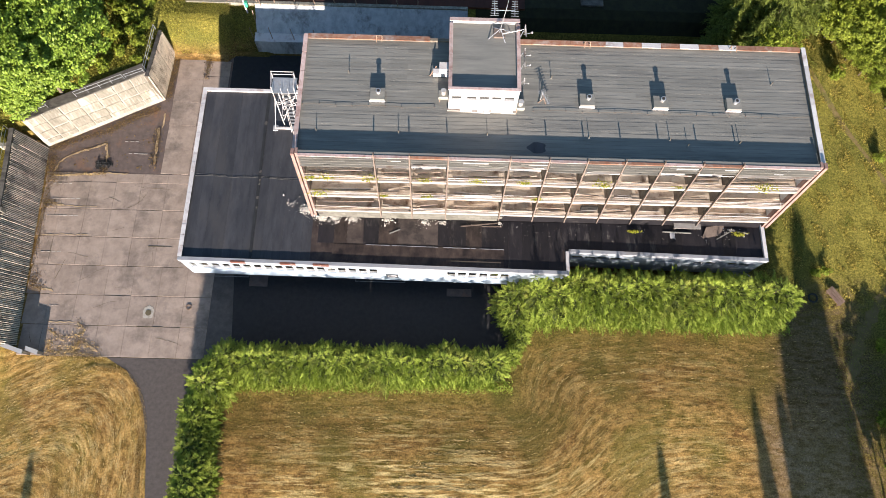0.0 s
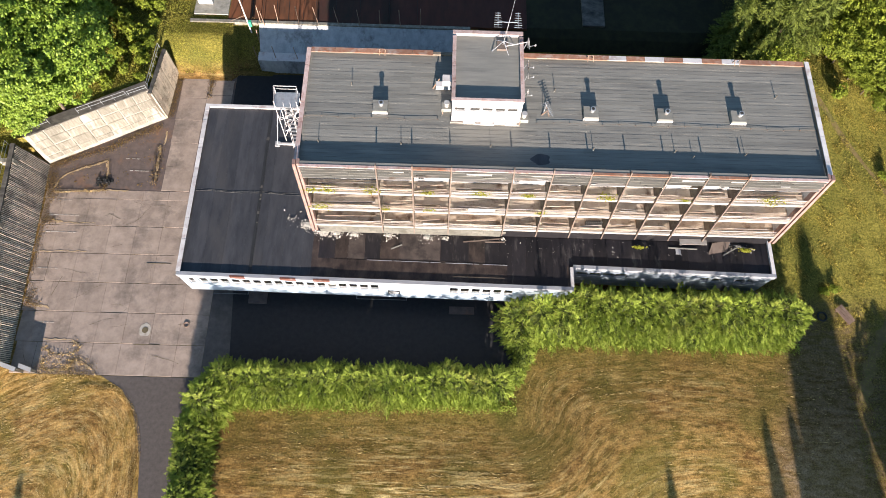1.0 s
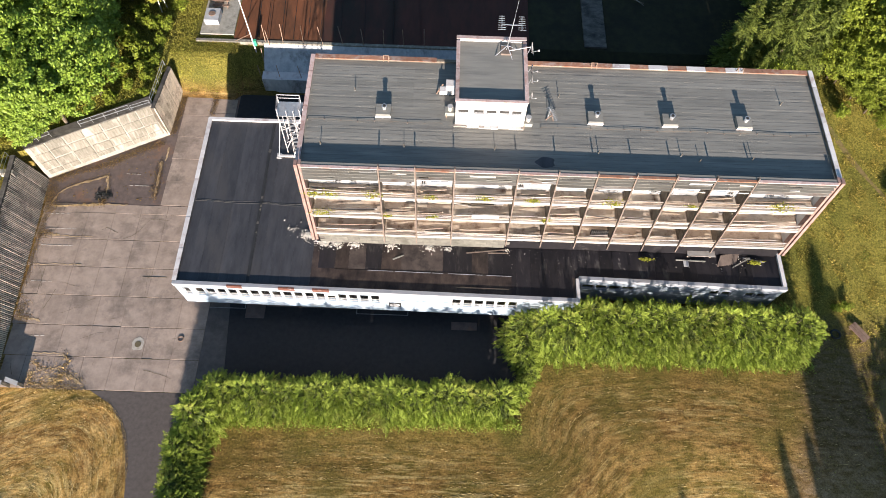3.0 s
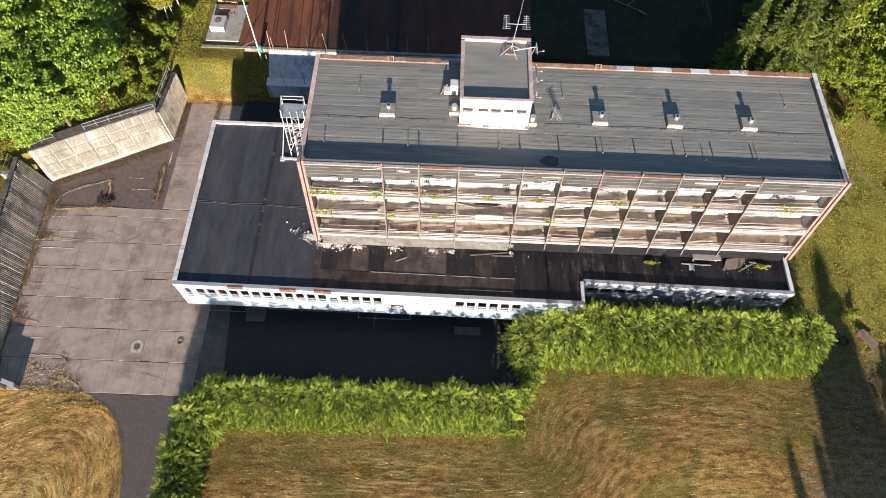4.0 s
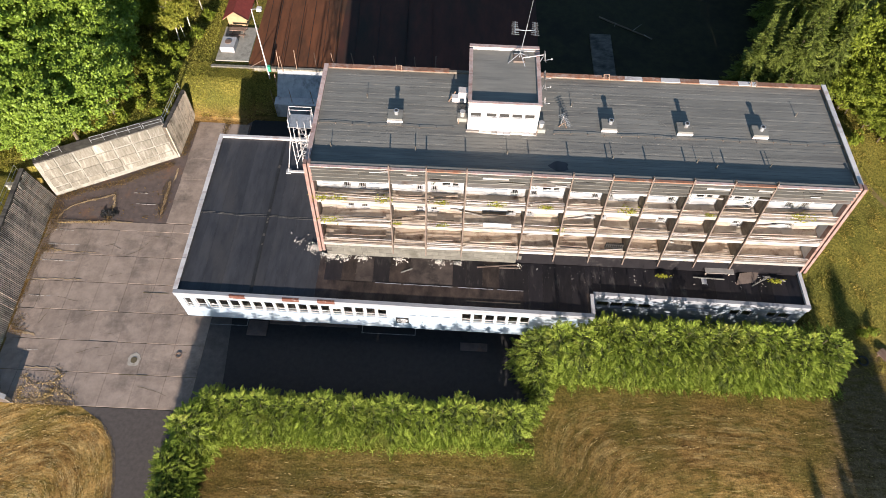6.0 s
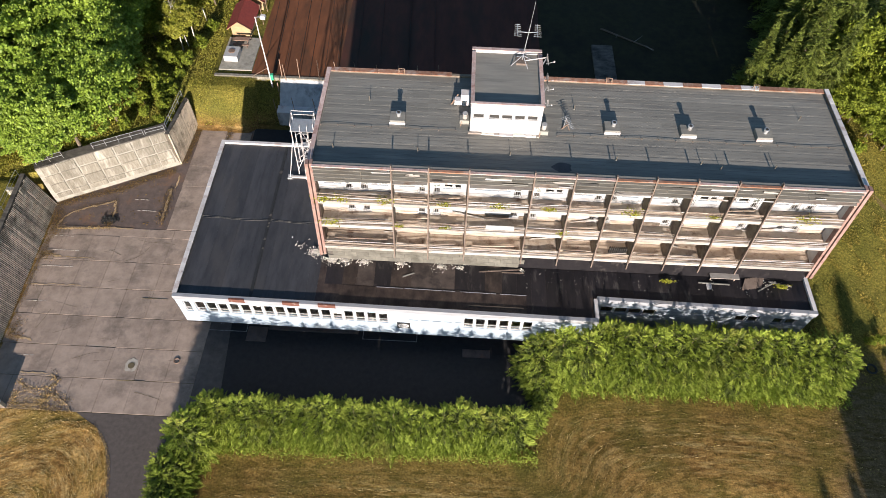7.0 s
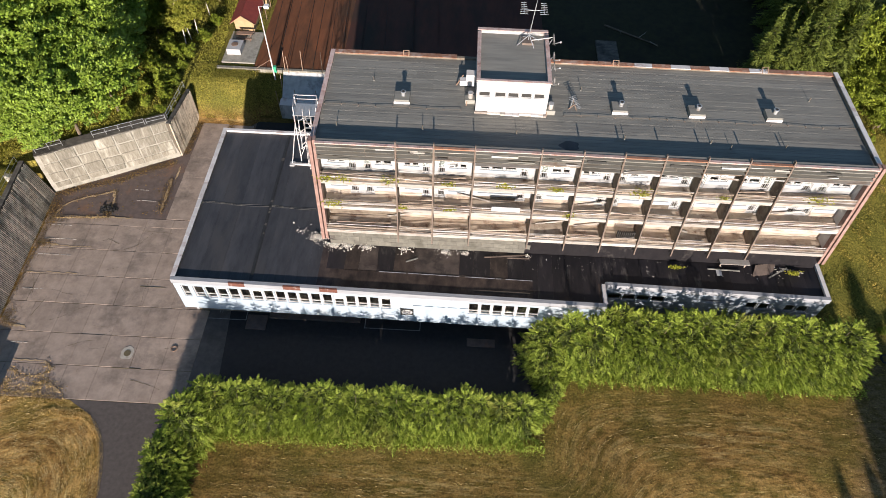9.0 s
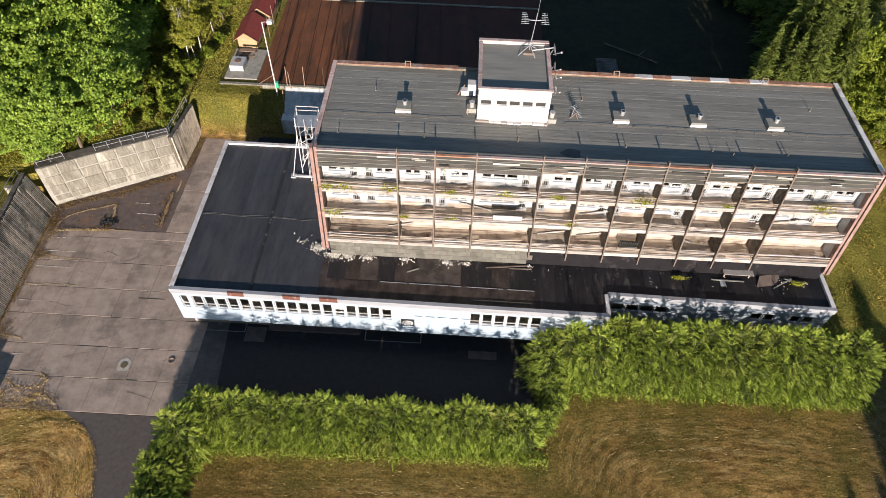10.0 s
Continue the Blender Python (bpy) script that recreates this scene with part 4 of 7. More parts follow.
# ---- annex ----
AZ = 7.42
SK = (-0.0126, -13.35)
annex = thing("annex_building", "low white two-storey annex with flat bitumen roof", "building", (6, 3, 0))
wins1 = [(-12.75 + 1.098 * i, -12.75 + 1.098 * i + (0.95 if i else 0.7)) for i in range(18)]
wins2 = [(14.05 + 1.12 * i, 14.05 + 1.12 * i + 0.98) for i in range(6)]
slots = [(8.9 + 1.1 * i, 9.7 + 1.1 * i) for i in range(5)]
holes = [(a, b, 4.72, 6.55) for a, b in wins1 + wins2] + [(a, b, 5.55, 5.68) for a, b in slots]
yf = -6.35
part("front_wall", wall_holes(bmesh.new(), -13.35, 26.5, 2.75, 6.95, yf, yf + 0.3, holes), "pale_blue", annex, "white upper front wall, tinted blue for its shade, with a band of windows", shear=SK)
for a, b in wins1 + wins2:
    k = SK[0] * ((a + b) / 2 - SK[1])
    win(a, b, 4.72, 6.55, yf + 0.1 + k, annex, [("z", 5.24)], 0.08, 0.085, r2.choice((None, None, None, None, None, (0.75, 1.0), (0.5, 0.8))))
part("fascia", B(-13.4, 26.55, yf - 0.06, yf + 0.32, 6.95, AZ + 0.12), "zinc", annex, "pale grey sheet-metal fascia", shear=SK)
for a, b in ((-8.05, -6.55), (-3.0, -1.4), (0.35, 2.0)):
    part("rusty_sheet", B(a, b, yf - 0.07, yf + 0.1, 7.05, AZ + 0.13), "rust_dark", annex, "rusted bare patch of the fascia", shear=SK)
part("side_wall", B(-13.35, -13.05, yf + 0.3, 13.7, 2.75, 6.95), "white", annex)
part("side_wall", B(-13.3, -13.06, -4.95, 13.7, 0, 2.75), "white", annex)
part("inner_floor", B(-13.0, 26.2, -6.0, -2.4, 2.96, 3.05), "plaster", annex, shear=SK)
part("inner_wall", B(-13.0, 46.8, -2.4, -2.2, 2.5, 6.8), "blue_wall", annex)
part("inner_floor", B(26.7, 46.9, -4.3, -2.4, 2.72, 2.8), "plaster", annex)
part("fascia", B(-13.43, -13.07, yf + 0.32, 13.75, 6.95, AZ + 0.06), "felt", annex)
for i in range(17):
    y0 = yf + 0.33 + i * 1.18
    part("coping", B(-13.47, -13.03, y0, min(y0 + 1.15, 13.76), AZ + 0.062, AZ + 0.12 + 0.006 * (i % 3)), "coping_white", annex)
part("fascia", B(-13.05, 0.3, 13.4, 13.75, 6.95, AZ + 0.12), "coping_white", annex)
part("back_wall", B(-13.05, 0.3, 13.4, 13.7, 0, 6.95), "white", annex)
part("soffit", B(-13.05, 26.5, yf + 0.3, -4.75, 2.75, 2.95), "plaster", annex, shear=SK)
part("ground_wall", B(-13.05, 26.5, -4.95, -4.7, 0, 2.75), "plaster", annex, "recessed ground-floor wall in deep shade")
part("notch_wall", B(26.3, 26.6, -6.6, -4.4, 2.75, 6.95), "peeling", annex)
part("fascia", B(26.28, 26.62, -6.5, -4.42, 6.95, AZ + 0.12), "coping_white", annex)
# east front
SK2 = (-0.02, 26.5)
ye = -4.45
wins3 = [(27.25 + 1.36 * i, 28.5 + 1.36 * i) for i in range(4)] + [(35.9, 38.6), (40.2, 41.25), (41.4, 42.4), (43.8, 44.8), (44.95, 46.0)]
part("front_wall", wall_holes(bmesh.new(), 26.6, 47.2, 2.5, 6.95, ye, ye + 0.3, [(a, b, 5.1, 6.2) if b - a < 2 else (a, b, 5.75, 6.2) for a, b in wins3]), "peeling", annex, "east front of peeling paint, blue-grey and white for shade and sun flecks", shear=SK2)
for a, b in wins3:
    k = SK2[0] * ((a + b) / 2 - SK2[1])
    win(a, b, 5.1 if b - a < 2 else 5.75, 6.2, ye + 0.1 + k, annex, (), 0.08, 0.06)
part("fascia", B(26.62, 47.3, ye - 0.06, ye + 0.3, 6.95, AZ + 0.12), "zinc", annex, shear=SK2)
part("ground_wall", B(26.6, 47.0, -3.6, -3.3, 0, 2.75), "plaster", annex)
part("soffit", B(26.6, 47.2, ye + 0.3 - 0.4, -3.3, 2.5, 2.7), "plaster", annex)
part("side_wall", B(46.95, 47.25, ye - 0.1, -0.4, 0, 6.95), "peeling", annex)
part("fascia", B(46.93, 47.3, ye - 0.1, -0.4, 6.95, AZ + 0.122), "coping_white", annex)
part("roof_deck", prism(bmesh.new(), [(-13.05, -6.05), (26.3, -6.55), (26.3, -4.2), (46.95, -4.6), (46.95, 0.6), (0.3, 0.6), (0.3, 13.4), (-13.05, 13.4)], 6.8, 7.28), "bitumen_brown", annex, "bitumen roof brown with silt and puddles")
# bitumen sheets on the west part
for i in range(13):
    x0, x1 = -13.04 + i * 1.0, -13.04 + (i + 1) * 1.0 - 0.006
    y1 = 13.38 if x1 < 0.3 else 0.5
    part("bitumen_sheet", B(x0, min(x1, 0.28), -6.0 - 0.0126 * i, y1, 7.28, 7.296 + 0.006 * (i % 2)), "bitumen", annex)
part("seam_strip", B(-6.28, -5.98, -6.0, 13.3, 7.3, 7.35), "black", annex)
rs = random.Random(73)
for y in (3.6, 2.6, 2.2, 0.6, -0.5, 9.4):
    a = rs.uniform(-0.5, 0.5)
    part("torn_flap", box(bmesh.new(), -6.13 - rs.uniform(0, 0.15), -5.98, y, y + rs.uniform(0.12, 0.45), 7.351, 7.36, Euler((0, 0, a))), rs.choice(("plinth", "apron", "plinth")), annex, "torn grey edge of the seam")
for i in range(21):
    x0 = 17.6 + i * 1.4
    x1 = min(x0 + 1.39, 46.9)
    ylo = -6.4 if x1 < 26.2 else -4.25 - 0.02 * (x0 - 26)
    if x0 < 46.5:
        part("bitumen_sheet", B(x0, x1, ylo, -1.2, 7.282, 7.294 + 0.005 * (i % 2)), "bitumen_black", annex)
part("roof_step", B(2.2, 19.9, -6.1, -4.15, 7.28, 7.32), "bitumen_brown", annex, "raised strip along the eaves", shear=(-0.012, 2.2))
for x0, x1 in ((5.6, 8.1), (8.3, 11.9), (12.0, 13.1), (13.6, 16.4), (16.5, 17.0), (17.4, 19.9)):
    part("step_trim", B(x0, x1, -4.16, -4.11, 7.28, 7.34), "zinc", annex, "pale metal strip with peeling edges", shear=(-0.012, 2.2))
# silted sheets of the middle roof, lapped along the fall
r9 = random.Random(61)
x = 0.6
while x < 17.4:
    w = min(r9.uniform(0.8, 2.6), 17.5 - x)
    part("bitumen_sheet", B(x, x + w - 0.03, -4.08, -1.17, 7.283, 7.292 + r9.uniform(0, 0.01)), r9.choice(("bitumen_brown", "bitumen_brown", "bitumen_black", "bitumen_silt")), annex)
    x += w
# emblem
sgn = thing("emblem", "black sign board with a plain white oval emblem on the wall", "sign", (8.3, -6.65, 4.2))
k = SK[0] * (8.3 - SK[1])
part("board", B(7.7, 8.95, yf - 0.05 + k, yf - 0.004 + k, 3.9, 5.0), "black", sgn)
bm = bmesh.new()
bmesh.ops.create_cone(bm, cap_ends=True, segments=28, radius1=0.5, radius2=0.5, depth=0.02, matrix=Matrix.LocRotScale((8.32, yf - 0.065 + k, 4.45), Euler((radians(90), 0, 0)), (1.05, 0.78, 1)))
part("oval", bm, "white", sgn)
bm = bmesh.new()
for zz in (4.27, 4.45, 4.63):
    box(bm, 7.98, 8.66, yf - 0.085 + k, yf - 0.076 + k, zz - 0.035, zz + 0.035)
part("bars", bm, "black", sgn)


# ---- trees ----
def trunk_bm(h, r, bend=0.3, limbs=0, crown=(0.4, 0.9), reach=2.0, seed=1):
    rr = random.Random(seed)
    bm = bmesh.new()
    p = Vector((0, 0, -0.3))
    n = 6
    line = [p]
    for i in range(1, n + 1):
        line.append(Vector((rr.uniform(-bend, bend) * i / n, rr.uniform(-bend, bend) * i / n, h * i / n)))
    for i in range(n):
        ra, rb = r * (1 - 0.8 * i / n), r * (1 - 0.8 * (i + 1) / n)
        beam(bm, line[i], line[i + 1], 2 * ra, 2 * rb, sides=8)
    for i in range(limbs):
        t = rr.uniform(*crown)
        a = line[min(n - 1, int(t * n))].lerp(line[min(n, int(t * n) + 1)], t * n % 1)
        ang = rr.uniform(0, 6.28)
        q = a + Vector((math.cos(ang), math.sin(ang), rr.uniform(0.3, 0.9))) * reach * rr.uniform(0.5, 1)
        beam(bm, a, q, r * 0.5, r * 0.12, sides=6)
    return bm


def conifer_mesh(name, h, r, n, material, seed, leaf=(0.55, 0.2), droop=0.35, low=0.02, power=0.8):
    """Sprays in drooping whorls on a narrow cone."""
    g = np.random.default_rng(seed)
    t = low + (1 - low) * g.random(n) ** 1.15
    ang = g.random(n) * 2 * np.pi
    lump = 1 + 0.16 * np.sin(ang * 3 + t * 14 + seed) + 0.1 * np.sin(ang * 7 + t * 31)
    rad = r * (1 - t) ** power * lump
    rad = np.minimum(rad, r * 0.95) * (0.55 + 0.45 * g.random(n) ** 0.45)
    c = np.stack([np.cos(ang) * rad, np.sin(ang) * rad, h * t + g.normal(0, 0.06, n)], -1)
    d = np.stack([np.cos(ang + g.normal(0, 0.5, n)), np.sin(ang + g.normal(0, 0.5, n)), -droop + g.normal(0, 0.35, n) + 1.3 * (t > 0.93)], -1)
    u = np.stack([g.normal(0, 0.3, n), g.normal(0, 0.3, n), np.ones(n)], -1)
    size = g.uniform(0.7, 1.3, n) * (0.55 + 0.45 * (1 - t))
    return cards(name, c, d, u, leaf[0] * size, leaf[1] * size, material)


def frond_mesh(name, h, r, branches, twigs, material, seed, lift=0.25, low=0.0, power=0.8, full=1.6, length=1.0, width=0.075, rough=0.5, droop=0.15, holes=0.0, taper=0.65, twig=(0.2, 0.42), turn=0.45, fan=0.75):
    """Branches round a stem; each is a flat feathery frond of side twigs that narrows to its tip."""
    g = np.random.default_rng(seed)
    b = branches
    t = low + (1 - low) * (1 - (1 - (np.arange(b) + g.random(b)) / b) ** 0.68)
    ang = np.arange(b) * 2.39996 + g.normal(0, 0.45, b)
    rad = r * (1 - t ** full) ** power * (1.06 - rough + rough * g.random(b) ** 0.6) + 0.08
    if holes:
        z, p = h * t, g.uniform(0, 6.28, 4)
        lump = np.sin(ang * 11 + 1.8 * np.sin(z * 2.3 + p[0]) + p[1]) + np.sin(z * 5.6 + 1.5 * np.sin(ang * 5 + p[2]) + p[3])
        rad = rad * (1 - 0.1 * lump)
        stay = lump < 1.9 - 3.2 * holes * (t < 0.9)
        t, ang, rad = t[stay], ang[stay], rad[stay]
        b = len(t)
    up = lift + 0.5 * np.clip((t - 0.6) / 0.4, 0, 1) + 2.2 * (t > 0.95) + g.normal(0, 0.18, b)
    out = np.stack([np.cos(ang), np.sin(ang), up], -1)
    out /= np.linalg.norm(out, axis=1)[:, None]
    tip = np.stack([np.cos(ang) * rad, np.sin(ang) * rad, h * t], -1)
    L = length * (1.1 - taper * t) * g.uniform(0.7, 1.25, b)
    side = np.cross(out, (0, 0, 1.0))
    side /= np.linalg.norm(side, axis=1)[:, None] + 1e-9
    side = side * np.cos(g.normal(0, 0.35, b))[:, None] + np.array([0, 0, 1.0]) * np.sin(g.normal(0, 0.35, b))[:, None]
    k = np.repeat(np.arange(b), twigs)
    n = len(k)
    f = np.tile((np.arange(twigs) + 0.3) / twigs, b) + g.normal(0, 0.02, n)
    sign = np.tile(np.where(np.arange(twigs) % 2, 1.0, -1.0), b)
    d = out[k] * 0.8 + side[k] * (sign * fan * np.clip(f * 4, 0, 1))[:, None] + g.normal(0, 0.16, (n, 3)) - np.array([0, 0, droop]) * f[:, None]
    d /= np.linalg.norm(d, axis=1)[:, None]
    size = (twig[0] + twig[1] * f) * L[k] * g.uniform(0.75, 1.2, n)
    c = tip[k] - out[k] * (f * L[k])[:, None] - np.array([0, 0, droop]) * ((1 - f) ** 2 * L[k])[:, None] + d * (size * 0.45)[:, None]
    u = np.cross(side[k], out[k]) + np.repeat(g.normal(0, turn, (b, 3)), twigs, axis=0) + g.normal(0, 0.25, (n, 3))
    w = width * g.uniform(0.7, 1.3, n)
    # the leading shoot
    m = 22
    c = np.vstack([c, np.column_stack([g.normal(0, 0.04, (m, 2)), h * g.uniform(0.95, 1.05, m)])])
    d = np.vstack([d, g.normal(0, 0.5, (m, 3)) + (0, 0, 0.9)])
    u = np.vstack([u, g.normal(0, 1, (m, 3))])
    size, w = np.concatenate([size, g.uniform(0.16, 0.3, m)]), np.concatenate([w, np.full(m, width * 0.8)])
    return cards(name, c, d, u, size, w, material, 0.15)


def leafy_mesh(name, h, r, n, material, seed, leaf=(0.42, 0.26), lobes=26, base=0.25):
    """Leaves in clumps over several rounded boughs, with gaps between."""
    g = np.random.default_rng(seed)
    k = lobes
    dirs = g.normal(0, 1, (k, 3))
    dirs /= np.linalg.norm(dirs, axis=1)[:, None]
    zc = h * (base + 1) / 2
    ext = np.array([r, r, h * (1 - base) / 2])
    cen = dirs * ext * (0.35 + 0.45 * g.random((k, 1))) + (0, 0, zc)
    rad = r * g.uniform(0.26, 0.5, k)
    sub = 15
    idx = g.integers(0, k, n)
    sd = g.normal(0, 1, (k, sub, 3))
    sd[..., 2] = np.abs(sd[..., 2]) * 0.8 - 0.1
    sd /= np.linalg.norm(sd, axis=2)[..., None]
    clump = cen[:, None] + sd * rad[:, None, None] * g.uniform(0.75, 1.05, (k, sub, 1))
    c = clump[idx, g.integers(0, sub, n)] + g.normal(0, 1, (n, 3)) * (1, 1, 0.45) * (rad[idx] * 0.14)[:, None]
    out = c - np.array([0, 0, zc * 0.8])
    out /= np.linalg.norm(out, axis=1)[:, None]
    d = out * 0.5 + g.normal(0, 0.6, (n, 3)) + (0, 0, -0.3)
    u = out + g.normal(0, 0.4, (n, 3)) + (0, 0, 0.6)
    s = g.uniform(0.7, 1.3, n)
    return cards(name, c, d, u, leaf[0] * s, leaf[1] * s, material)


def make_tree(name, label, crown, trunk, bark="bark", group="", category="tree", inner=None):
    ob = thing(name, label, category, group=group)
    part("trunk", trunk, bark, ob)
    link("crown", crown, ob)
    # Inner boughs are coloured dark so the gaps between fronds look shaded.
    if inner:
        link("inner_crown", inner, ob, "inner boughs coloured dark for the shade between fronds")
    return ob


def plant(protos, spots, r, z0=None):
    """Each proto stands at its first spot; the rest are copies."""
    used = set()
    for x, y, s in spots:
        p = r.choice(protos)
        z = float(ground_z(x, y)) - 0.05 if z0 is None else z0
        m = pose(x, y, z, r.uniform(-2, 2), r.uniform(-2, 2), r.uniform(0, 360)) @ Matrix.Diagonal((s * r.uniform(0.92, 1.08), s * r.uniform(0.92, 1.08), s, 1))
        if p not in used:
            used.add(p)
            p.matrix_basis = m
        else:
            o = copy_thing(p, Matrix())
            o.matrix_basis = m
    for p in protos:
        if p not in used:
            for c in list(p.children):
                bpy.data.objects.remove(c)
            bpy.data.objects.remove(p)


r4 = random.Random(21)
# hedge of young conifers
HG = "conifers of the hedge"
hedge = [make_tree("hedge_conifer", "dense bright green spruce grown together in a tall hedge", frond_mesh("crown", 8.0 + 0.2 * i, 2.9, 310, 34, "hedge", 40 + i, 0.35, 0.0, (0.9, 1.0, 0.95, 1.05, 0.92)[i] * 0.82, 2.4, 1.02, 0.058, 0.42, 0.25, holes=0.12, taper=0.4, twig=(0.12, 0.3), turn=0.5, fan=1.15), trunk_bm(7.0, 0.1, 0.1, seed=i), group=HG, inner=frond_mesh("inner_crown", 7.4, 1.9, 240, 12, "shade_twig", 140 + i, 0.1, 0.02, 0.75, 2.9, 1.1, 0.17, 0.3)) for i in range(5)]
spots = []


def hedge_row(x0, x1, y, s, step, wave):
    x = x0
    while x < x1:
        spots.append((x, y + wave(x) + r4.uniform(-0.25, 0.25), s * r4.uniform(0.93, 1.05)))
        x += step * r4.uniform(0.7, 1.3)


hedge_row(-7.4, 19.4, -15.8, 0.8, 1.45, lambda x: 0.012 * x)
hedge_row(-7.2, 19.4, -16.4, 0.62, 2.2, lambda x: 0.012 * x)
hedge_row(23.6, 49.9, -7.95, 1.06, 1.5, lambda x: -0.8 if x < 26 else 0)
hedge_row(24.6, 49.6, -8.7, 0.78, 2.3, lambda x: -0.3)
y = -15.8
while y > -34:
    x = -10.95 + 3.0 * max(0.0, (y + 20.5) / 5.0) ** 1.6
    spots.append((x + r4.uniform(-0.3, 0.3), y, (0.86 if y > -19 else 0.74) * r4.uniform(0.88, 1.1)))
    spots.append((x + 0.6 + r4.uniform(-0.5, 0.3), y - 0.6, r4.uniform(0.42, 0.6)))
    y -= r4.uniform(0.9, 1.5)
for x, y, s in ((21.6, -8.4, 0.95), (21.7, -10.0, 0.8), (22.0, -11.3, 0.55), (22.3, -12.5, 0.4), (21.7, -13.5, 0.36), (21.2, -14.4, 0.42), (50.6, -7.8, 0.78), (50.3, -8.9, 0.6)):
    spots.append((x, y, s))
plant(hedge, spots, r4)

# broad-leaved trees on the west terrace
maples = [make_tree("maple", "large leafy maple in full summer green", leafy_mesh("crown", 13.0, 5.6, 22000, "leaf", 60 + i, (0.38, 0.27), 34, 0.04), trunk_bm(10, 0.28, 0.4, 9, (0.3, 0.8), 3.2, seed=i + 3), group="maples on the terrace") for i in range(3)]
spots = [(-30.5, 14.0, 0.84), (-29.6, 22.4, 0.85), (-33.2, 19.0, 0.85), (-30.4, 29.0, 0.95), (-27.6, 18.4, 0.84), (-33.6, 12.6, 0.64), (-35.2, 13.6, 0.8), (-32.4, 12.9, 0.6), (-37.5, 21.5, 1.1), (-33.0, 27.0, 1.12), (-29.2, 25.5, 0.7), (-42.5, 15.0, 1.05), (-44.5, 26.0, 1.15), (-38.5, 33.5, 1.2), (-29.5, 36.0, 1.1), (-47, 6.0, 1.0), (-36.5, 12.6, 0.6), (-50, 17, 1.1), (-46, 37, 1.2), (-41, 27, 1.2), (-37.5, 29.5, 1.15), (-43.5, 20.5, 1.1), (-36, 43, 1.2), (-27, 45, 1.1), (-40.5, 4.0, 0.7)]
plant(maples, spots, r4)
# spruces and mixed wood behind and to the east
spruces = [make_tree("spruce", "tall dark green spruce at the wood's edge", frond_mesh("crown", 17, 3.9, 460, 24, "leaf_dark", 80 + i, 0.05, 0.05, 0.95, 1.0, 1.5, 0.12, 0.6, 0.25), trunk_bm(15, 0.22, 0.15, seed=i), group="spruces of the wood", inner=frond_mesh("inner_crown", 15.5, 2.5, 200, 12, "shade_twig", 160 + i, -0.1, 0.05, 0.95, 1.0, 1.5, 0.22, 0.3)) for i in range(3)]
# Spruces near x 46 are added, hidden behind the block, to shade the ground.
spots = [(-28.5, 40.5, 1.0), (-24.8, 42.5, 0.9), (52.6, 26.0, 0.85), (56.2, 26.5, 0.8), (54.5, 30.5, 1.0), (52.8, 33.5, 1.05), (58, 32, 1.0), (57, 37, 1.2), (55.4, 40, 1.1), (61, 42, 1.2), (56, 48, 1.2), (64, 33, 1.1), (66, 46, 1.2), (52.0, 54, 1.2), (60, 56, 1.2), (46.7, 18.4, 0.8), (45.9, 23.5, 0.72), (47.4, 26.5, 0.8), (49.0, 22.2, 0.72), (50.2, 26.6, 0.75), (50.4, 30.0, 0.6)]
for i in range(26):
    spots.append((-30 + 4.2 * i + r4.uniform(-1.5, 1.5), 84 + r4.uniform(-4, 8), r4.uniform(1.0, 1.3)))
plant(spruces, spots, r4)
ash = [make_tree("ash_tree", "bushy light green broad-leaved tree at the wood's edge", leafy_mesh("crown", 10.0, 4.0, 10000, "shrub", 90 + i, (0.34, 0.18), 24, 0.12), trunk_bm(7, 0.18, 0.4, 7, (0.2, 0.8), 2.4, seed=i + 9), group="broad-leaved trees of the wood") for i in range(3)]
spots = [(60.3, 24.2, 0.5), (61.6, 21.8, 0.45), (62.9, 19.8, 0.5), (64.4, 17.8, 0.42), (65.8, 15.8, 0.45), (67.4, 13.8, 0.5), (59.6, 27.2, 0.6), (48.9, 15.4, 0.55), (50.6, 20.5, 0.7), (59.6, 25.0, 0.8), (62.5, 22.4, 0.85), (65.0, 19.6, 0.8), (67.8, 16.8, 0.8), (64.0, 24.5, 1.1), (69.5, 20.5, 1.0), (69.0, 25.0, 1.1), (64.0, 28.5, 1.15), (70, 9, 0.8), (58.5, 29.5, 1.1), (72, 32, 1.2), (69.5, 11, 0.5), (74, 16, 1.0), (67.5, -16.5, 0.6), (66.5, -22.5, 0.55), (63.6, -18.5, 0.36), (64.5, -26.5, 0.5), (60.6, -24.5, 0.48), (61.9, -21.2, 0.44), (60.0, -28.5, 0.5), (62.8, -23.6, 0.5), (62.3, -27.4, 0.5), (65.0, -15.6, 0.34), (70, -12, 0.6), (-21.6, 41.5, 0.7), (-27.6, 33.5, 0.5), (-26.2, 36.5, 0.65)]
plant(ash, spots, r4)
# tall trees south of the meadow whose shade crosses it
south = [make_tree("larch", "tall tree standing south of the meadow", conifer_mesh("crown", 19, 2.7, 6500, "leaf_dark", 99, (1.3, 0.6), 0.4, 0.02, 0.5), trunk_bm(18, 0.25, 0.2, seed=5), group="trees south of the meadow")]
spots = [(54.9, -68, 0.66), (54.4, -70, 0.74), (55.9, -67, 0.8), (57.6, -69, 0.93), (59.2, -68, 0.8), (58.2, -71, 1.0), (60.0, -70, 0.78), (53.4, -68, 0.62), (54.2, -68.5, 0.66), (50.2, -68, 0.615), (39.2, -68, 0.545), (-25.9, -68, 0.52), (70.6, -67, 0.9), (72.6, -70, 0.96), (56.8, -72, 0.8)]
plant(south, spots, r4)


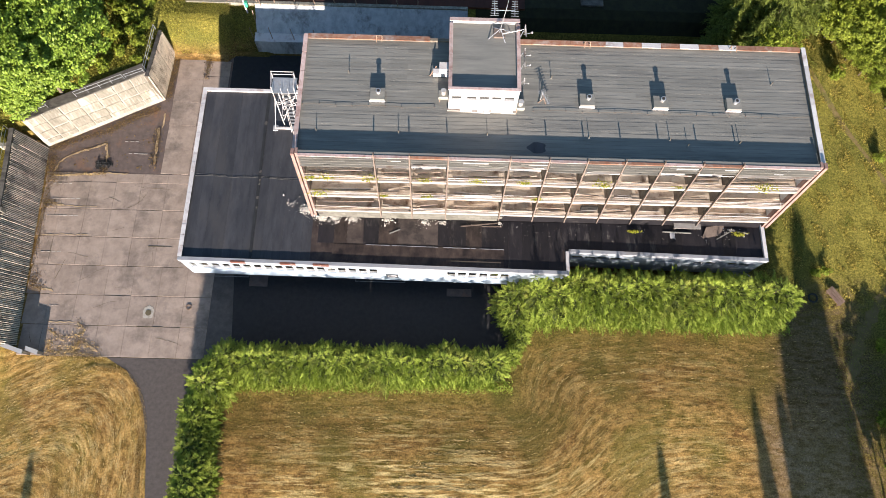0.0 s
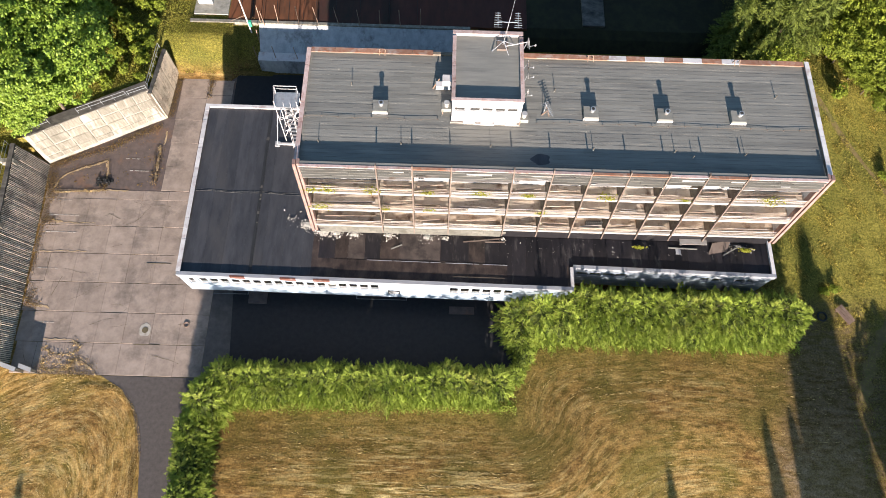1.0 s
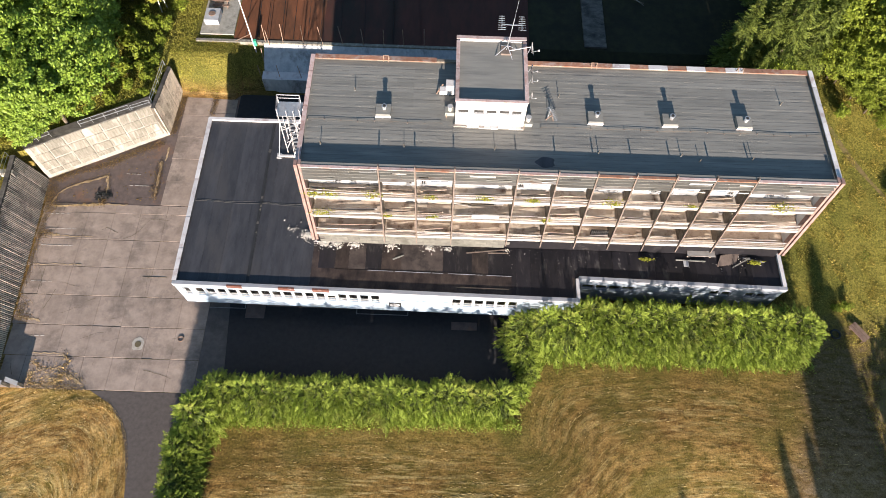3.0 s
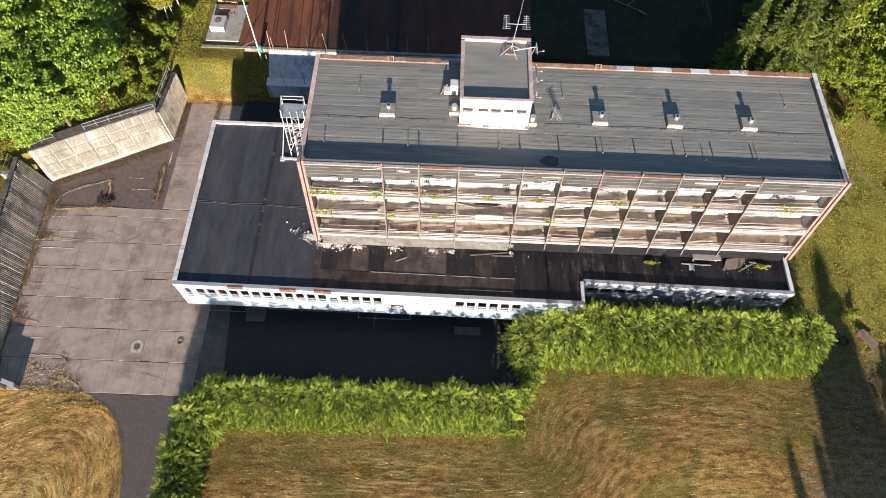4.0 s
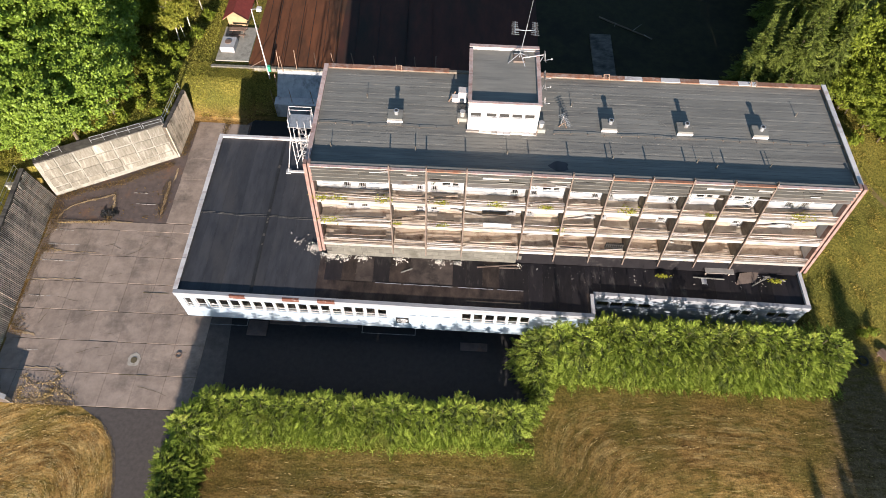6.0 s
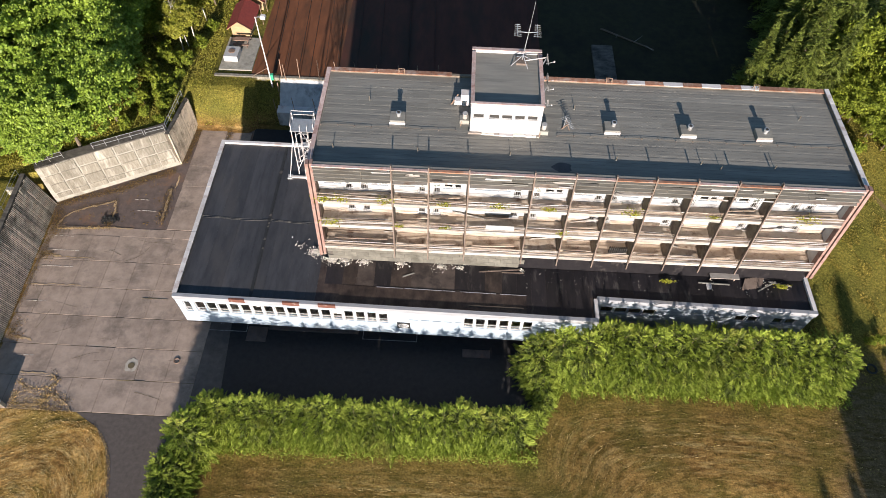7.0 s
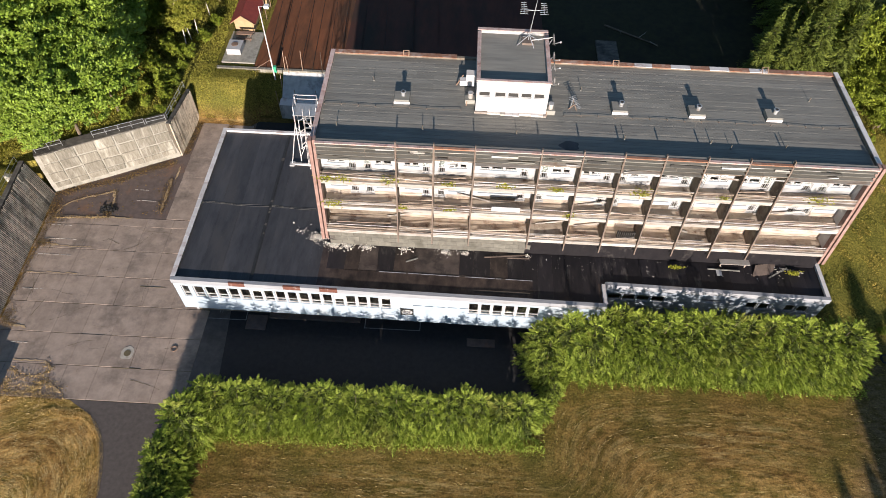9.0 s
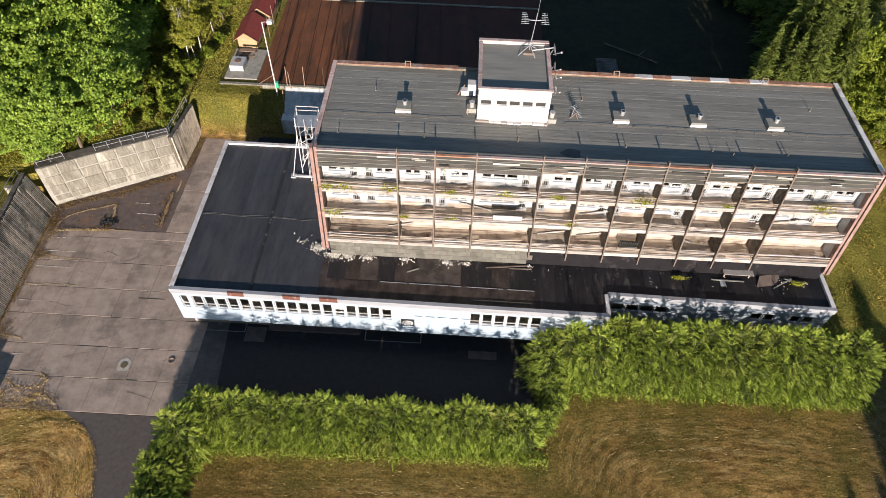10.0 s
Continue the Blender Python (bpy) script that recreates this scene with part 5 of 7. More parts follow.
# ---- hay and grass ----
def strands():
    g = np.random.default_rng(31)
    n = 520000
    x, y = g.uniform(-42, 58, n), g.uniform(-46, -9, n)
    s = swath(x, y)
    west = x < -14
    keep = ((s > 0.4) | (x < -24) & (y < -15.8)) & (((x > -7.6) & (y < np.where(x < 21.5, -18.6, -11.2))) | (x < -15))
    # thin light lines along the swaths, broken and of uneven length
    seg = np.sin(x * 0.21 + 1.7 * np.sin(y * 0.19 + 0.6) + s * 0.35) + np.sin(y * 0.27 - x * 0.11 + 2.0 * np.sin(x * 0.07))
    row = np.sin(s * 5.6 + 0.8 * np.sin(x * 0.33 + y * 0.2)) + 0.8 * np.sin(s * 12.7 + 1.1 * np.sin(x * 0.17))
    gold = np.exp(-(((x - 11) / 14) ** 2 + ((y + 28) / 6) ** 2)) + 0.5 * np.exp(-(((x - 35) / 12) ** 2 + ((y + 15.5) / 2.2) ** 2)) + 0.35 * np.exp(-(((x - 38) / 8) ** 2 + ((y + 25) / 4) ** 2))
    tuft = np.sin(x * 3.1 + 1.7 * np.sin(y * 1.3)) + np.sin(y * 2.3 + 1.9 * np.sin(x * 1.7 + 1)) + 0.7 * np.sin(x * 5.3 - y * 4.1)
    dens = np.where(west, 0.02 + 0.1 * (row > 0.3) * (seg > -0.6) + 0.3 * (tuft > 0.9), 0.003 + (0.025 + 0.45 * np.clip(gold, 0, 1)) * (row > 0.75 - 0.5 * np.clip(gold, 0, 1)) * (seg > -0.35))
    keep &= g.random(n) < dens
    x, y = x[keep], y[keep]
    m = len(x)
    e = 0.05
    th = np.arctan2(swath(x, y + e) - swath(x, y - e), swath(x + e, y) - swath(x - e, y)) + np.pi / 2 + g.normal(0, 0.2, m)
    c = np.stack([x, y, 0.012 + 0.03 * g.random(m) + ground_z(x, y)], -1)
    d = np.stack([np.cos(th), np.sin(th), g.normal(0, 0.1, m)], -1)
    u = np.tile((0.0, 0.0, 1.0), (m, 1)) + g.normal(0, 0.25, (m, 3))
    big = 1 + 0.35 * np.clip(np.exp(-(((x - 11) / 12) ** 2 + ((y + 28) / 5) ** 2)), 0, 1)
    me = cards("hay", c, d, u, g.uniform(0.15, 0.6, m) * big, g.uniform(0.015, 0.045, m) * big, "hay", 0.06)
    tagged(new("hay", me), "straw-coloured mown hay lying in swaths on the meadow", "hay", kind="stuff")
    # stubble
    n = 30000
    x, y = g.uniform(-42, 57, n), g.uniform(-44, -9, n)
    keep = ((x > -7.6) & (y < np.where(x < 21.5, -18.4, -11.0))) & (g.random(n) < 0.25 + 0.75 * np.exp(-swath(x, y) / 3.5)) | (x < -15) & (swath(x, y) > 0.4) & (g.random(n) < 0.3)
    x, y = x[keep], y[keep]
    m = len(x)
    h = g.uniform(0.05, 0.16, m)
    c = np.stack([x, y, ground_z(x, y) + h * 0.4], -1)
    me = cards("stubble", c, g.normal(0, 0.7, (m, 3)) + (0, 0, 0.7), g.normal(0, 1, (m, 3)), h, g.uniform(0.03, 0.08, m), "blade", 0.2)
    tagged(new("stubble", me), "short green-brown grass stubble on the meadow", "grass", kind="stuff")


strands()


def blades(name, label, area, n, seed, material, hgt=(0.25, 0.6), wid=0.09):
    g = np.random.default_rng(seed)
    x, y = g.uniform(area[0], area[1], n), g.uniform(area[2], area[3], n)
    if len(area) > 4:
        keep = area[4](x, y)
        x, y = x[keep], y[keep]
    m = len(x)
    h = g.uniform(*hgt, m)
    c = np.stack([x, y, ground_z(x, y) + h * 0.4], -1)
    d = np.stack([g.normal(0, 0.8, m), g.normal(0, 0.8, m) - 0.2, np.full(m, 0.7)], -1)
    u = g.normal(0, 1, (m, 3))
    me = cards(name, c, d, u, h, g.uniform(0.6, 1.5, m) * wid, material, 0.2)
    return tagged(new(name, me), label, "grass", kind="stuff")


def terrace(x, y):
    return (ground_z(x, y) > 4.2) & ~((x > -18.5) & (x < 16) & (y > 28.2))


blades("long_grass", "tall unmown grass on the terrace and its bank", (-48, -9.2, 9, 50, lambda x, y: (ground_z(x, y) > 0.3) & ~((x > -18.5) & (y > 28.2)) & (x < -18.8)), 150000, 41, "terrace_grass", (0.12, 0.38), 0.06)
blades("bank_grass", "short yellow-green grass on the bank below the court", (-21, -9.2, 20, 28.3, lambda x, y: ground_z(x, y) > 0.3), 22000, 42, "blade", (0.1, 0.3), 0.045)
blades("rough_grass", "tall rough grass beside the building", (47.8, 80, -30, 34, lambda x, y: (y > -8.5) | (x > 57)), 170000, 43, "blade", (0.08, 0.24), 0.035)
blades("verge_grass", "dry tall grass along the drive and yard edge", (-34, -14.5, -46, -14.6, lambda x, y: (np.abs(swath(x, y) - 0.1 - 0.2 * np.sin(x * 1.7 + y)) < 0.3) & (x < -15.4) & (x > -25)), 160000, 47, "hay", (0.08, 0.2), 0.035)
blades("dry_tufts", "golden dry grass tufts on the rough ground beside the building", (48.2, 66, -8, 26, lambda x, y: (np.sin(x * 1.9 + 0.7 * np.sin(y * 1.1)) + np.sin(y * 1.6 + 1.3 * np.sin(x * 0.8)) + 0.8 * np.sin(x * 4.1 + y * 2.3) > 0.55)), 60000, 53, "tuft", (0.12, 0.32), 0.05)
g6 = np.random.default_rng(49)
fx = np.concatenate([g6.uniform(-8.5, 21.5, 5200), g6.uniform(22.5, 52.5, 5200)])
fy = np.where(fx < 22, -18.0 + 0.02 * fx, -10.4) + g6.normal(0, 0.32, len(fx))
fc = np.column_stack([fx, fy, np.abs(g6.normal(0, 0.3, len(fx))) + 0.05])
me = cards("hedge_foot", fc, g6.normal(0, 1, fc.shape) + (0, -0.3, 0.5), g6.normal(0, 1, fc.shape), 0.26, 0.07, "hedge")
tagged(new("hedge_foot", me), "bright green low growth at the foot of the hedge", "undergrowth", kind="stuff")


# ---- back terrace: clay court, bank wall, hut ----
bank = tagged(new("bank_wall"), "damp grey concrete bank below the clay court", "wall", kind="structure")
part("wall_core", B(-10.2, 16.0, 23.6, 24.0, 0, 2.5), "blue_wall", bank)
bm = bmesh.new()
v = [bm.verts.new(p) for p in ((-10.2, 23.6, 2.5), (16, 23.6, 2.5), (16, 24.8, 2.62), (-10.2, 24.8, 2.62), (-10.2, 24.8, 2.2), (16, 24.8, 2.2))]
bm.faces.new(v[:4])
bm.faces.new((v[3], v[2], v[5], v[4]))
part("lower_step", bm, "coping_white", bank, "paler lower step of the bank")
bm = bmesh.new()
v = [bm.verts.new(p) for p in ((-10.0, 24.75, 2.66), (16, 24.75, 2.66), (16, 27.3, 4.72), (-10.0, 27.3, 4.72), (-10.0, 24.75, 2.2), (16, 24.75, 2.2), (16, 27.3, 2.2), (-10.0, 27.3, 2.2))]
for f in ((0, 1, 2, 3), (7, 6, 5, 4), (0, 4, 5, 1), (1, 5, 6, 2), (2, 6, 7, 3), (3, 7, 4, 0)):
    bm.faces.new([v[i] for i in f])
part("slope", bm, "blue_wall", bank)
part("kerb", B(-18.4, 16.0, 27.3, 27.7, 4.2, 4.93), "wall_concrete", bank)
court = tagged(part("clay_court", B(-13.8, 23.0, 27.7, 62, 4.3, 4.86), "clay"), "abandoned rust-brown clay court with painted stripes of post shadow", "court", kind="structure")
# East of x -2.9 the court takes a darker clay colour.
part("dark_half", B(-2.9, 22.99, 27.71, 61.99, 4.5, 4.864), "clay_dark", court, "darker east half of the court")
r5 = random.Random(8)
# Dark stripes laid on the clay for the long shadows of the posts.
for i, x in enumerate((-12.3, -10.9, -9.6, -7.9, -6.4, -4.6, -3.1, -0.6, 2.4, 6.0, 9.5)):
    part("seam_board", beam(bmesh.new(), (x, 27.9, 4.865), (x - 1.2 + r5.uniform(-0.3, 0.3), 56, 4.865), 0.03, r5.choice((0.1, 0.15, 0.32))), "dark", court)
part("far_kerb", B(-13.8, 23.0, 48.0, 48.3, 4.7, 5.0), "wall_concrete", court)
PG = "rusty fence posts"
post = thing("fence_post", "bare leaning rusty steel fence post", "post", group=PG)
part("shaft", beam(bmesh.new(), (0, 0, -0.1), (0.0, 0.0, 2.9), 0.09, sides=6), "rust", post)
spots = [(-9.8, 27.5, 4.8, 1), (-9.3, 27.2, 4.6, 0.9), (-7.6, 27.5, 4.8, 1), (-5.1, 27.5, 4.8, 1), (-2.7, 27.5, 4.8, 0.95), (-0.2, 27.5, 4.8, 1), (2.4, 27.5, 4.8, 1), (4.9, 27.5, 4.8, 0.9), (7.4, 27.5, 4.8, 1), (9.9, 27.5, 4.8, 1), (-10.1, 25.8, 3.2, 0.75), (-10.5, 24.4, 2.0, 0.7), (-8.0, 24.0, 2.5, 0.75), (-5.3, 24.0, 2.5, 0.8), (-2.7, 24.1, 2.5, 0.6), (-0.2, 24.1, 2.5, 0.6), (2.4, 24.1, 2.5, 0.6), (4.9, 24.1, 2.5, 0.6), (7.4, 24.1, 2.5, 0.6), (-14.3, 38.0, 4.7, 1.1), (-14.4, 41.0, 4.7, 1.1), (-14.5, 44.2, 4.7, 1.1), (-14.65, 47.6, 4.7, 1.1)]
for i, (x, y, z, s) in enumerate(spots):
    m = pose(x, y, z, r5.uniform(-5, 5), r5.uniform(-7, 3), 0) @ Matrix.Diagonal((1, 1, s, 1))
    if i == 0:
        post.matrix_basis = m
    else:
        copy_thing(post, Matrix()).matrix_basis = m
lamp = thing("floodlight_mast", "tall pale steel mast with a floodlight head", "lamp", (-11.0, 26.6, 4.6))
part("mast", beam(bmesh.new(), (-11.0, 26.6, 4.0), (-11.05, 26.6, 14.3), 0.2, 0.12, sides=8), "coping_white", lamp)
part("arm", beam(bmesh.new(), (-11.05, 26.6, 14.25), (-10.15, 26.5, 14.45), 0.08, sides=6), "steel", lamp)
part("head", B(-10.4, -9.8, 26.2, 26.8, 14.2, 14.6), "coping_white", lamp, bevel=0.08)
part("brace", beam(bmesh.new(), (-13.6, 27.5, 4.8), (-11.05, 26.62, 7.0), 0.07, sides=6), "rust", lamp)
part("junction_box", B(-10.9, -10.55, 26.35, 26.7, 5.3, 6.1), "green", lamp, "green plastic box")

hs = tagged(part("hut_slab", B(-18.1, -13.9, 28.5, 34.9, 4.2, 4.92), "wall_light"), "pale concrete slab in front of the hut", "pavement", kind="structure")
wb = thing("well_cover", "white concrete box with a dark round lid", "well cover", (-16.8, 31.0, 4.92))
part("body", B(-17.7, -15.9, 29.9, 32.0, 4.92, 5.75), "white", wb, bevel=0.05)
bm = bmesh.new()
bmesh.ops.create_cone(bm, cap_ends=True, segments=16, radius1=0.42, radius2=0.42, depth=0.08, matrix=Matrix.Translation((-16.8, 31.0, 5.78)))
part("lid", bm, "brown_wood", wb)
pt = thing("picnic_table", "grey weathered picnic table with benches", "table", (-16.2, 33.6, 4.92))
part("tabletop", B(-17.2, -15.1, 33.3, 33.9, 5.6, 5.66), "brown_wood", pt)
for y in (32.75, 34.2):
    part("bench_seat", B(-17.2, -15.1, y, y + 0.3, 5.3, 5.35), "brown_wood", pt)
for x in (-16.9, -15.4):
    part("leg_frame", beam(beam(bmesh.new(), (x, 32.8, 4.92), (x, 33.7, 5.6), 0.08), (x, 34.4, 4.92), (x, 33.5, 5.6), 0.08), "brown_wood", pt)


def hut(at, w, d, h, label):
    x, y, z = at
    o = thing("garden_hut", label, "hut", at, "huts by the court")
    part("wall", B(x - w / 2, x + w / 2, y, y + d, z, z + h), "wood", o)
    bm = bmesh.new()
    v = [bm.verts.new(p) for p in ((x - w / 2, y, z + h), (x + w / 2, y, z + h), (x, y, z + h + 1.0))]
    bm.faces.new(v)
    r = bmesh.ops.extrude_face_region(bm, geom=bm.faces[:])
    bmesh.ops.translate(bm, vec=(0, d, 0), verts=[e for e in r["geom"] if isinstance(e, bmesh.types.BMVert)])
    bmesh.ops.recalc_face_normals(bm, faces=bm.faces)
    part("gable", bm, "wood", o)
    for s in (-1, 1):
        a, b = Vector((x, 0, z + h + 1.08)), Vector((x + s * (w / 2 + 0.4), 0, z + h - 0.1))
        bm = bmesh.new()
        n = (b - a).cross(Vector((0, 1, 0))).normalized() * 0.08
        v = [bm.verts.new(p + Vector((0, yy, 0))) for yy in (y - 0.5, y + d + 0.3) for p in (a, b, b - n, a - n)]
        for f in ((0, 1, 2, 3), (7, 6, 5, 4), (0, 4, 5, 1), (1, 5, 6, 2), (2, 6, 7, 3), (3, 7, 4, 0)):
            bm.faces.new([v[i] for i in f])
        bmesh.ops.recalc_face_normals(bm, faces=bm.faces)
        part("roof", bm, "red_roof", o, "red shingle roof")
    part("trim", beam(bmesh.new(), (x, y - 0.52, z + h + 1.1), (x - w / 2 - 0.42, y - 0.52, z + h - 0.1), 0.1, 0.06), "wood", o)
    part("trim", beam(bmesh.new(), (x, y - 0.52, z + h + 1.1), (x + w / 2 + 0.42, y - 0.52, z + h - 0.1), 0.1, 0.06), "wood", o)
    return o


hut((-16.6, 35.3, 4.7), 2.5, 4.6, 1.5, "small pine hut with a red shingle roof")
hut((-16.2, 41.2, 4.7), 2.6, 5.0, 1.6, "second pine hut with a red shingle roof behind")
st = thing("stone_slab", "flat grey concrete slab lying in the shaded grass", "slab", (31.3, 32.5, 4.7))
ft = thing("log", "grey bare tree trunk fallen in the shaded grass", "log", (35.0, 38.0, 4.8))
part("trunk", beam(bmesh.new(), (31.5, 40.2, 4.9), (38.2, 36.2, 4.9), 0.26, 0.16, sides=8), "bark", ft)
for a, b in (((33.6, 38.95, 5.0), (33.2, 37.6, 5.5)), ((35.8, 37.6, 5.0), (36.9, 38.4, 5.4)), ((37.2, 36.8, 5.0), (38.0, 35.6, 5.2))):
    part("branch", beam(bmesh.new(), a, b, 0.1, 0.04, sides=6), "plank", ft)
part("slab", B(29.9, 32.7, 28.4, 36.6, 4.5, 5.0), "plinth", st, bevel=0.05)

# ---- stair tower of steel on the annex roof ----
es = thing("fire_escape", "white galvanised steel fire escape on the annex roof", "stairs", (-3, 10, 7.3))
S = [(-4.1, 11.3), (-1.85, 11.3), (-3.9, 9.5), (-1.65, 9.5)]
for x, y in S:
    part("post", beam(bmesh.new(), (x - 0.2, y, 7.3), (x, y, 14.8), 0.08), "coping_white", es)
part("platform", B(-4.1, -1.65, 9.5, 11.3, 13.65, 13.72), "steel", es)
for z in (14.3, 14.78):
    for a, b in ((0, 1), (0, 2), (1, 3)):
        part("rail", beam(bmesh.new(), (*S[a], z), (*S[b], z), 0.05), "coping_white", es)
for z in (9.2, 11.4):
    for a, b in ((0, 1), (0, 2), (1, 3), (2, 3)):
        part("brace", beam(bmesh.new(), (*S[a], z), (*S[b], z + (1.6 if b - a == 1 else 0)), 0.05), "coping_white", es)
for x in (-3.0, -2.3):
    part("stringer", beam(bmesh.new(), (x, 9.6, 13.65), (x, 8.4, 7.35), 0.05, 0.1), "coping_white", es)
    part("handrail", beam(bmesh.new(), (x, 9.5, 14.6), (x, 8.1, 8.1), 0.04), "coping_white", es)
for i in range(12):
    t = (i + 0.5) / 12
    y, z = 9.6 - 1.2 * t, 13.65 - 6.5 * t
    part("tread", B(-2.97, -2.33, y - 0.08, y + 0.08, z - 0.015, z + 0.015), "steel", es)
for a, b in (((-4.2, 11.3, 8), (-1.85, 9.5, 12)), ((-1.9, 11.3, 8), (-3.9, 9.5, 12)), ((-4.1, 11.3, 13.6), (-1.7, 9.5, 10)), ((-4.1, 9.5, 8), (-1.7, 9.5, 13.5)), ((-5.0, 9.0, 7.4), (-4.0, 9.7, 12.6))):
    part("brace", beam(bmesh.new(), a, b, 0.06), "coping_white", es)
part("base_beam", B(-5.1, 0.3, 8.9, 9.12, 7.3, 7.48), "coping_white", es)
part("base_foot", B(-5.25, -4.75, 8.7, 9.3, 7.3, 7.45), "white", es)

# ---- roof equipment ----
vent = thing("roof_vent", "low felt-covered vent box with a short round pipe", "vent", group="vents on the roof")
part("box", B(-0.67, 0.67, -0.6, 0.6, 0, 0.42), "felt", vent, bevel=0.02)
part("front_flashing", B(-0.7, 0.7, -0.66, -0.604, -0.01, 0.26), "coping_white", vent, "white sheet flashing")
part("pipe", beam(bmesh.new(), (0.1, 0.05, 0.4), (0.1, 0.05, 0.78), 0.36, sides=16), "steel", vent)
part("cap", beam(bmesh.new(), (0.1, 0.05, 0.78), (0.1, 0.05, 0.86), 0.46, sides=16), "steel", vent)
part("pipe_mouth", beam(bmesh.new(), (0.1, 0.05, 0.861), (0.1, 0.05, 0.867), 0.3, sides=12), "dark", vent)
for i, x in enumerate((7.22, 26.25, 32.95, 39.62)):
    m = pose(x, 6.05, ROOF + 0.005)
    if i == 0:
        vent.matrix_basis = m
    else:
        copy_thing(vent, m)
rod = thing("wire_stand", "short roof rod on a round white foot", "rod", group="rods on the roof")
part("rod", beam(bmesh.new(), (0, 0, 0), (0, 0, 0.45), 0.075, sides=6), "gap", rod)
part("foot", beam(bmesh.new(), (0, 0, 0), (0, 0, 0.06), 0.14, sides=8), "plank", rod)
for i, (x, y) in enumerate(((1.95, 2.33), (9.26, 2.33), (17.2, 2.33), (26.3, 2.33), (33.55, 2.33), (39.8, 2.2), (4.46, 8.4), (23.1, 8.4), (43.5, 8.4), (35.1, 1.8))):
    m = pose(x, y, ROOF + 0.005)
    if i == 0:
        rod.matrix_basis = m
    else:
        copy_thing(rod, m)
wire = thing("roof_wire", "thin sagging lightning wire on small clips", "wire", (23, 5, ROOF))
px = None
for i in range(32):
    x = 0.5 + 1.49 * i
    if TX0 - 0.6 < x < TX1 + 0.3:
        px = None
        continue
    p = Vector((x, 4.95 + 0.06 * math.sin(i * 1.7), ROOF + 0.1))
    part("clip", B(x - 0.03, x + 0.03, p.y - 0.05, p.y + 0.05, ROOF, ROOF + 0.09), "fin", wire)
    if px:
        part("wire", beam(bmesh.new(), px, p, 0.028, sides=5), "gap", wire)
    px = p
bm = bmesh.new()
bmesh.ops.create_circle(bm, cap_ends=True, segments=26, radius=0.75, matrix=Matrix.LocRotScale((21.6, 1.23, ROOF + 0.016), None, (1.1, 0.75, 1)))
for v in bm.verts:
    v.co.x += 0.12 * math.sin(v.co.y * 9)
tagged(part("tar_patch", bm, "bitumen"), "dark tar patch on the felt roof", "patch")
# antennas
an = thing("antenna_mast", "rooftop mast with two old television antennas", "antenna", (18.0, 10.8, TZ))
part("mast", beam(bmesh.new(), (18.0, 10.8, TZ - 0.3), (18.3, 10.7, TZ + 3.6), 0.07, sides=6), "steel", an)
part("whip", beam(bmesh.new(), (18.3, 10.7, TZ + 3.6), (18.45, 10.7, TZ + 6.0), 0.03, sides=5), "steel", an)
for x0, sy in ((17.3, 1), (19.0, -1)):
    part("boom", beam(bmesh.new(), (x0, 10.2, TZ + 2.9), (x0, 11.6, TZ + 3.1), 0.05), "steel", an)
    part("cross_arm", beam(bmesh.new(), (18.2, 10.75, TZ + 2.9), (x0, 10.75, TZ + 2.95), 0.05), "steel", an)
    for i in range(7):
        y = 10.2 + 0.22 * i
        part("element", beam(bmesh.new(), (x0 - 0.35 + 0.02 * i, y, TZ + 2.92 + 0.03 * i), (x0 + 0.35 - 0.02 * i, y, TZ + 2.92 + 0.03 * i), 0.025), "steel", an)
for a in range(4):
    q = (18.0 + 1.1 * math.cos(a * 1.57 + 0.5), 10.6 + 0.9 * math.sin(a * 1.57 + 0.5), TZ - 0.22)
    part("stay", beam(bmesh.new(), (18.05, 10.75, TZ + 0.5), q, 0.05), "zinc", an)
part("base", B(17.5, 18.5, 10.3, 11.2, TZ - 0.25, TZ - 0.05), "fin", an)
yg = thing("yagi_antenna", "fallen television antenna lying on the roof", "antenna", (22.4, 6.4, ROOF))
part("pole", beam(bmesh.new(), (21.95, 5.9, ROOF + 0.03), (22.2, 6.5, ROOF + 0.7), 0.05, sides=6), "steel", yg)
part("boom", beam(bmesh.new(), (22.05, 6.7, ROOF + 0.65), (22.75, 5.5, ROOF + 0.35), 0.045), "steel", yg)
for i in range(9):
    c = Vector((22.05, 6.7, ROOF + 0.65)).lerp(Vector((22.75, 5.5, ROOF + 0.35)), i / 8.5)
    e = Vector((0.33, 0.2, 0.0)) * (1 - 0.06 * i)
    part("element", beam(bmesh.new(), c - e, c + e, 0.025), "steel", yg)
part("stand", beam(beam(bmesh.new(), (21.8, 5.8, ROOF), (22.4, 6.1, ROOF + 0.4), 0.06), (22.5, 5.7, ROOF), (22.2, 6.5, ROOF + 0.45), 0.06), "rust", yg)


def dish_bm(r):
    bm = bmesh.new()
    rings = []
    for j in range(5):
        t = j / 4
        rings.append([bm.verts.new((r * t * math.cos(a), r * t * math.sin(a), 0.28 * r * t * t)) for a in np.linspace(0, 2 * math.pi, 18, endpoint=False)] if j else [bm.verts.new((0, 0, 0))])
    for i in range(18):
        k = (i + 1) % 18
        bm.faces.new((rings[0][0], rings[1][i], rings[1][k]))
        for j in range(1, 4):
            bm.faces.new((rings[j][i], rings[j + 1][i], rings[j + 1][k], rings[j][k]))
    bmesh.ops.solidify(bm, geom=bm.faces[:], thickness=0.02)
    return bm


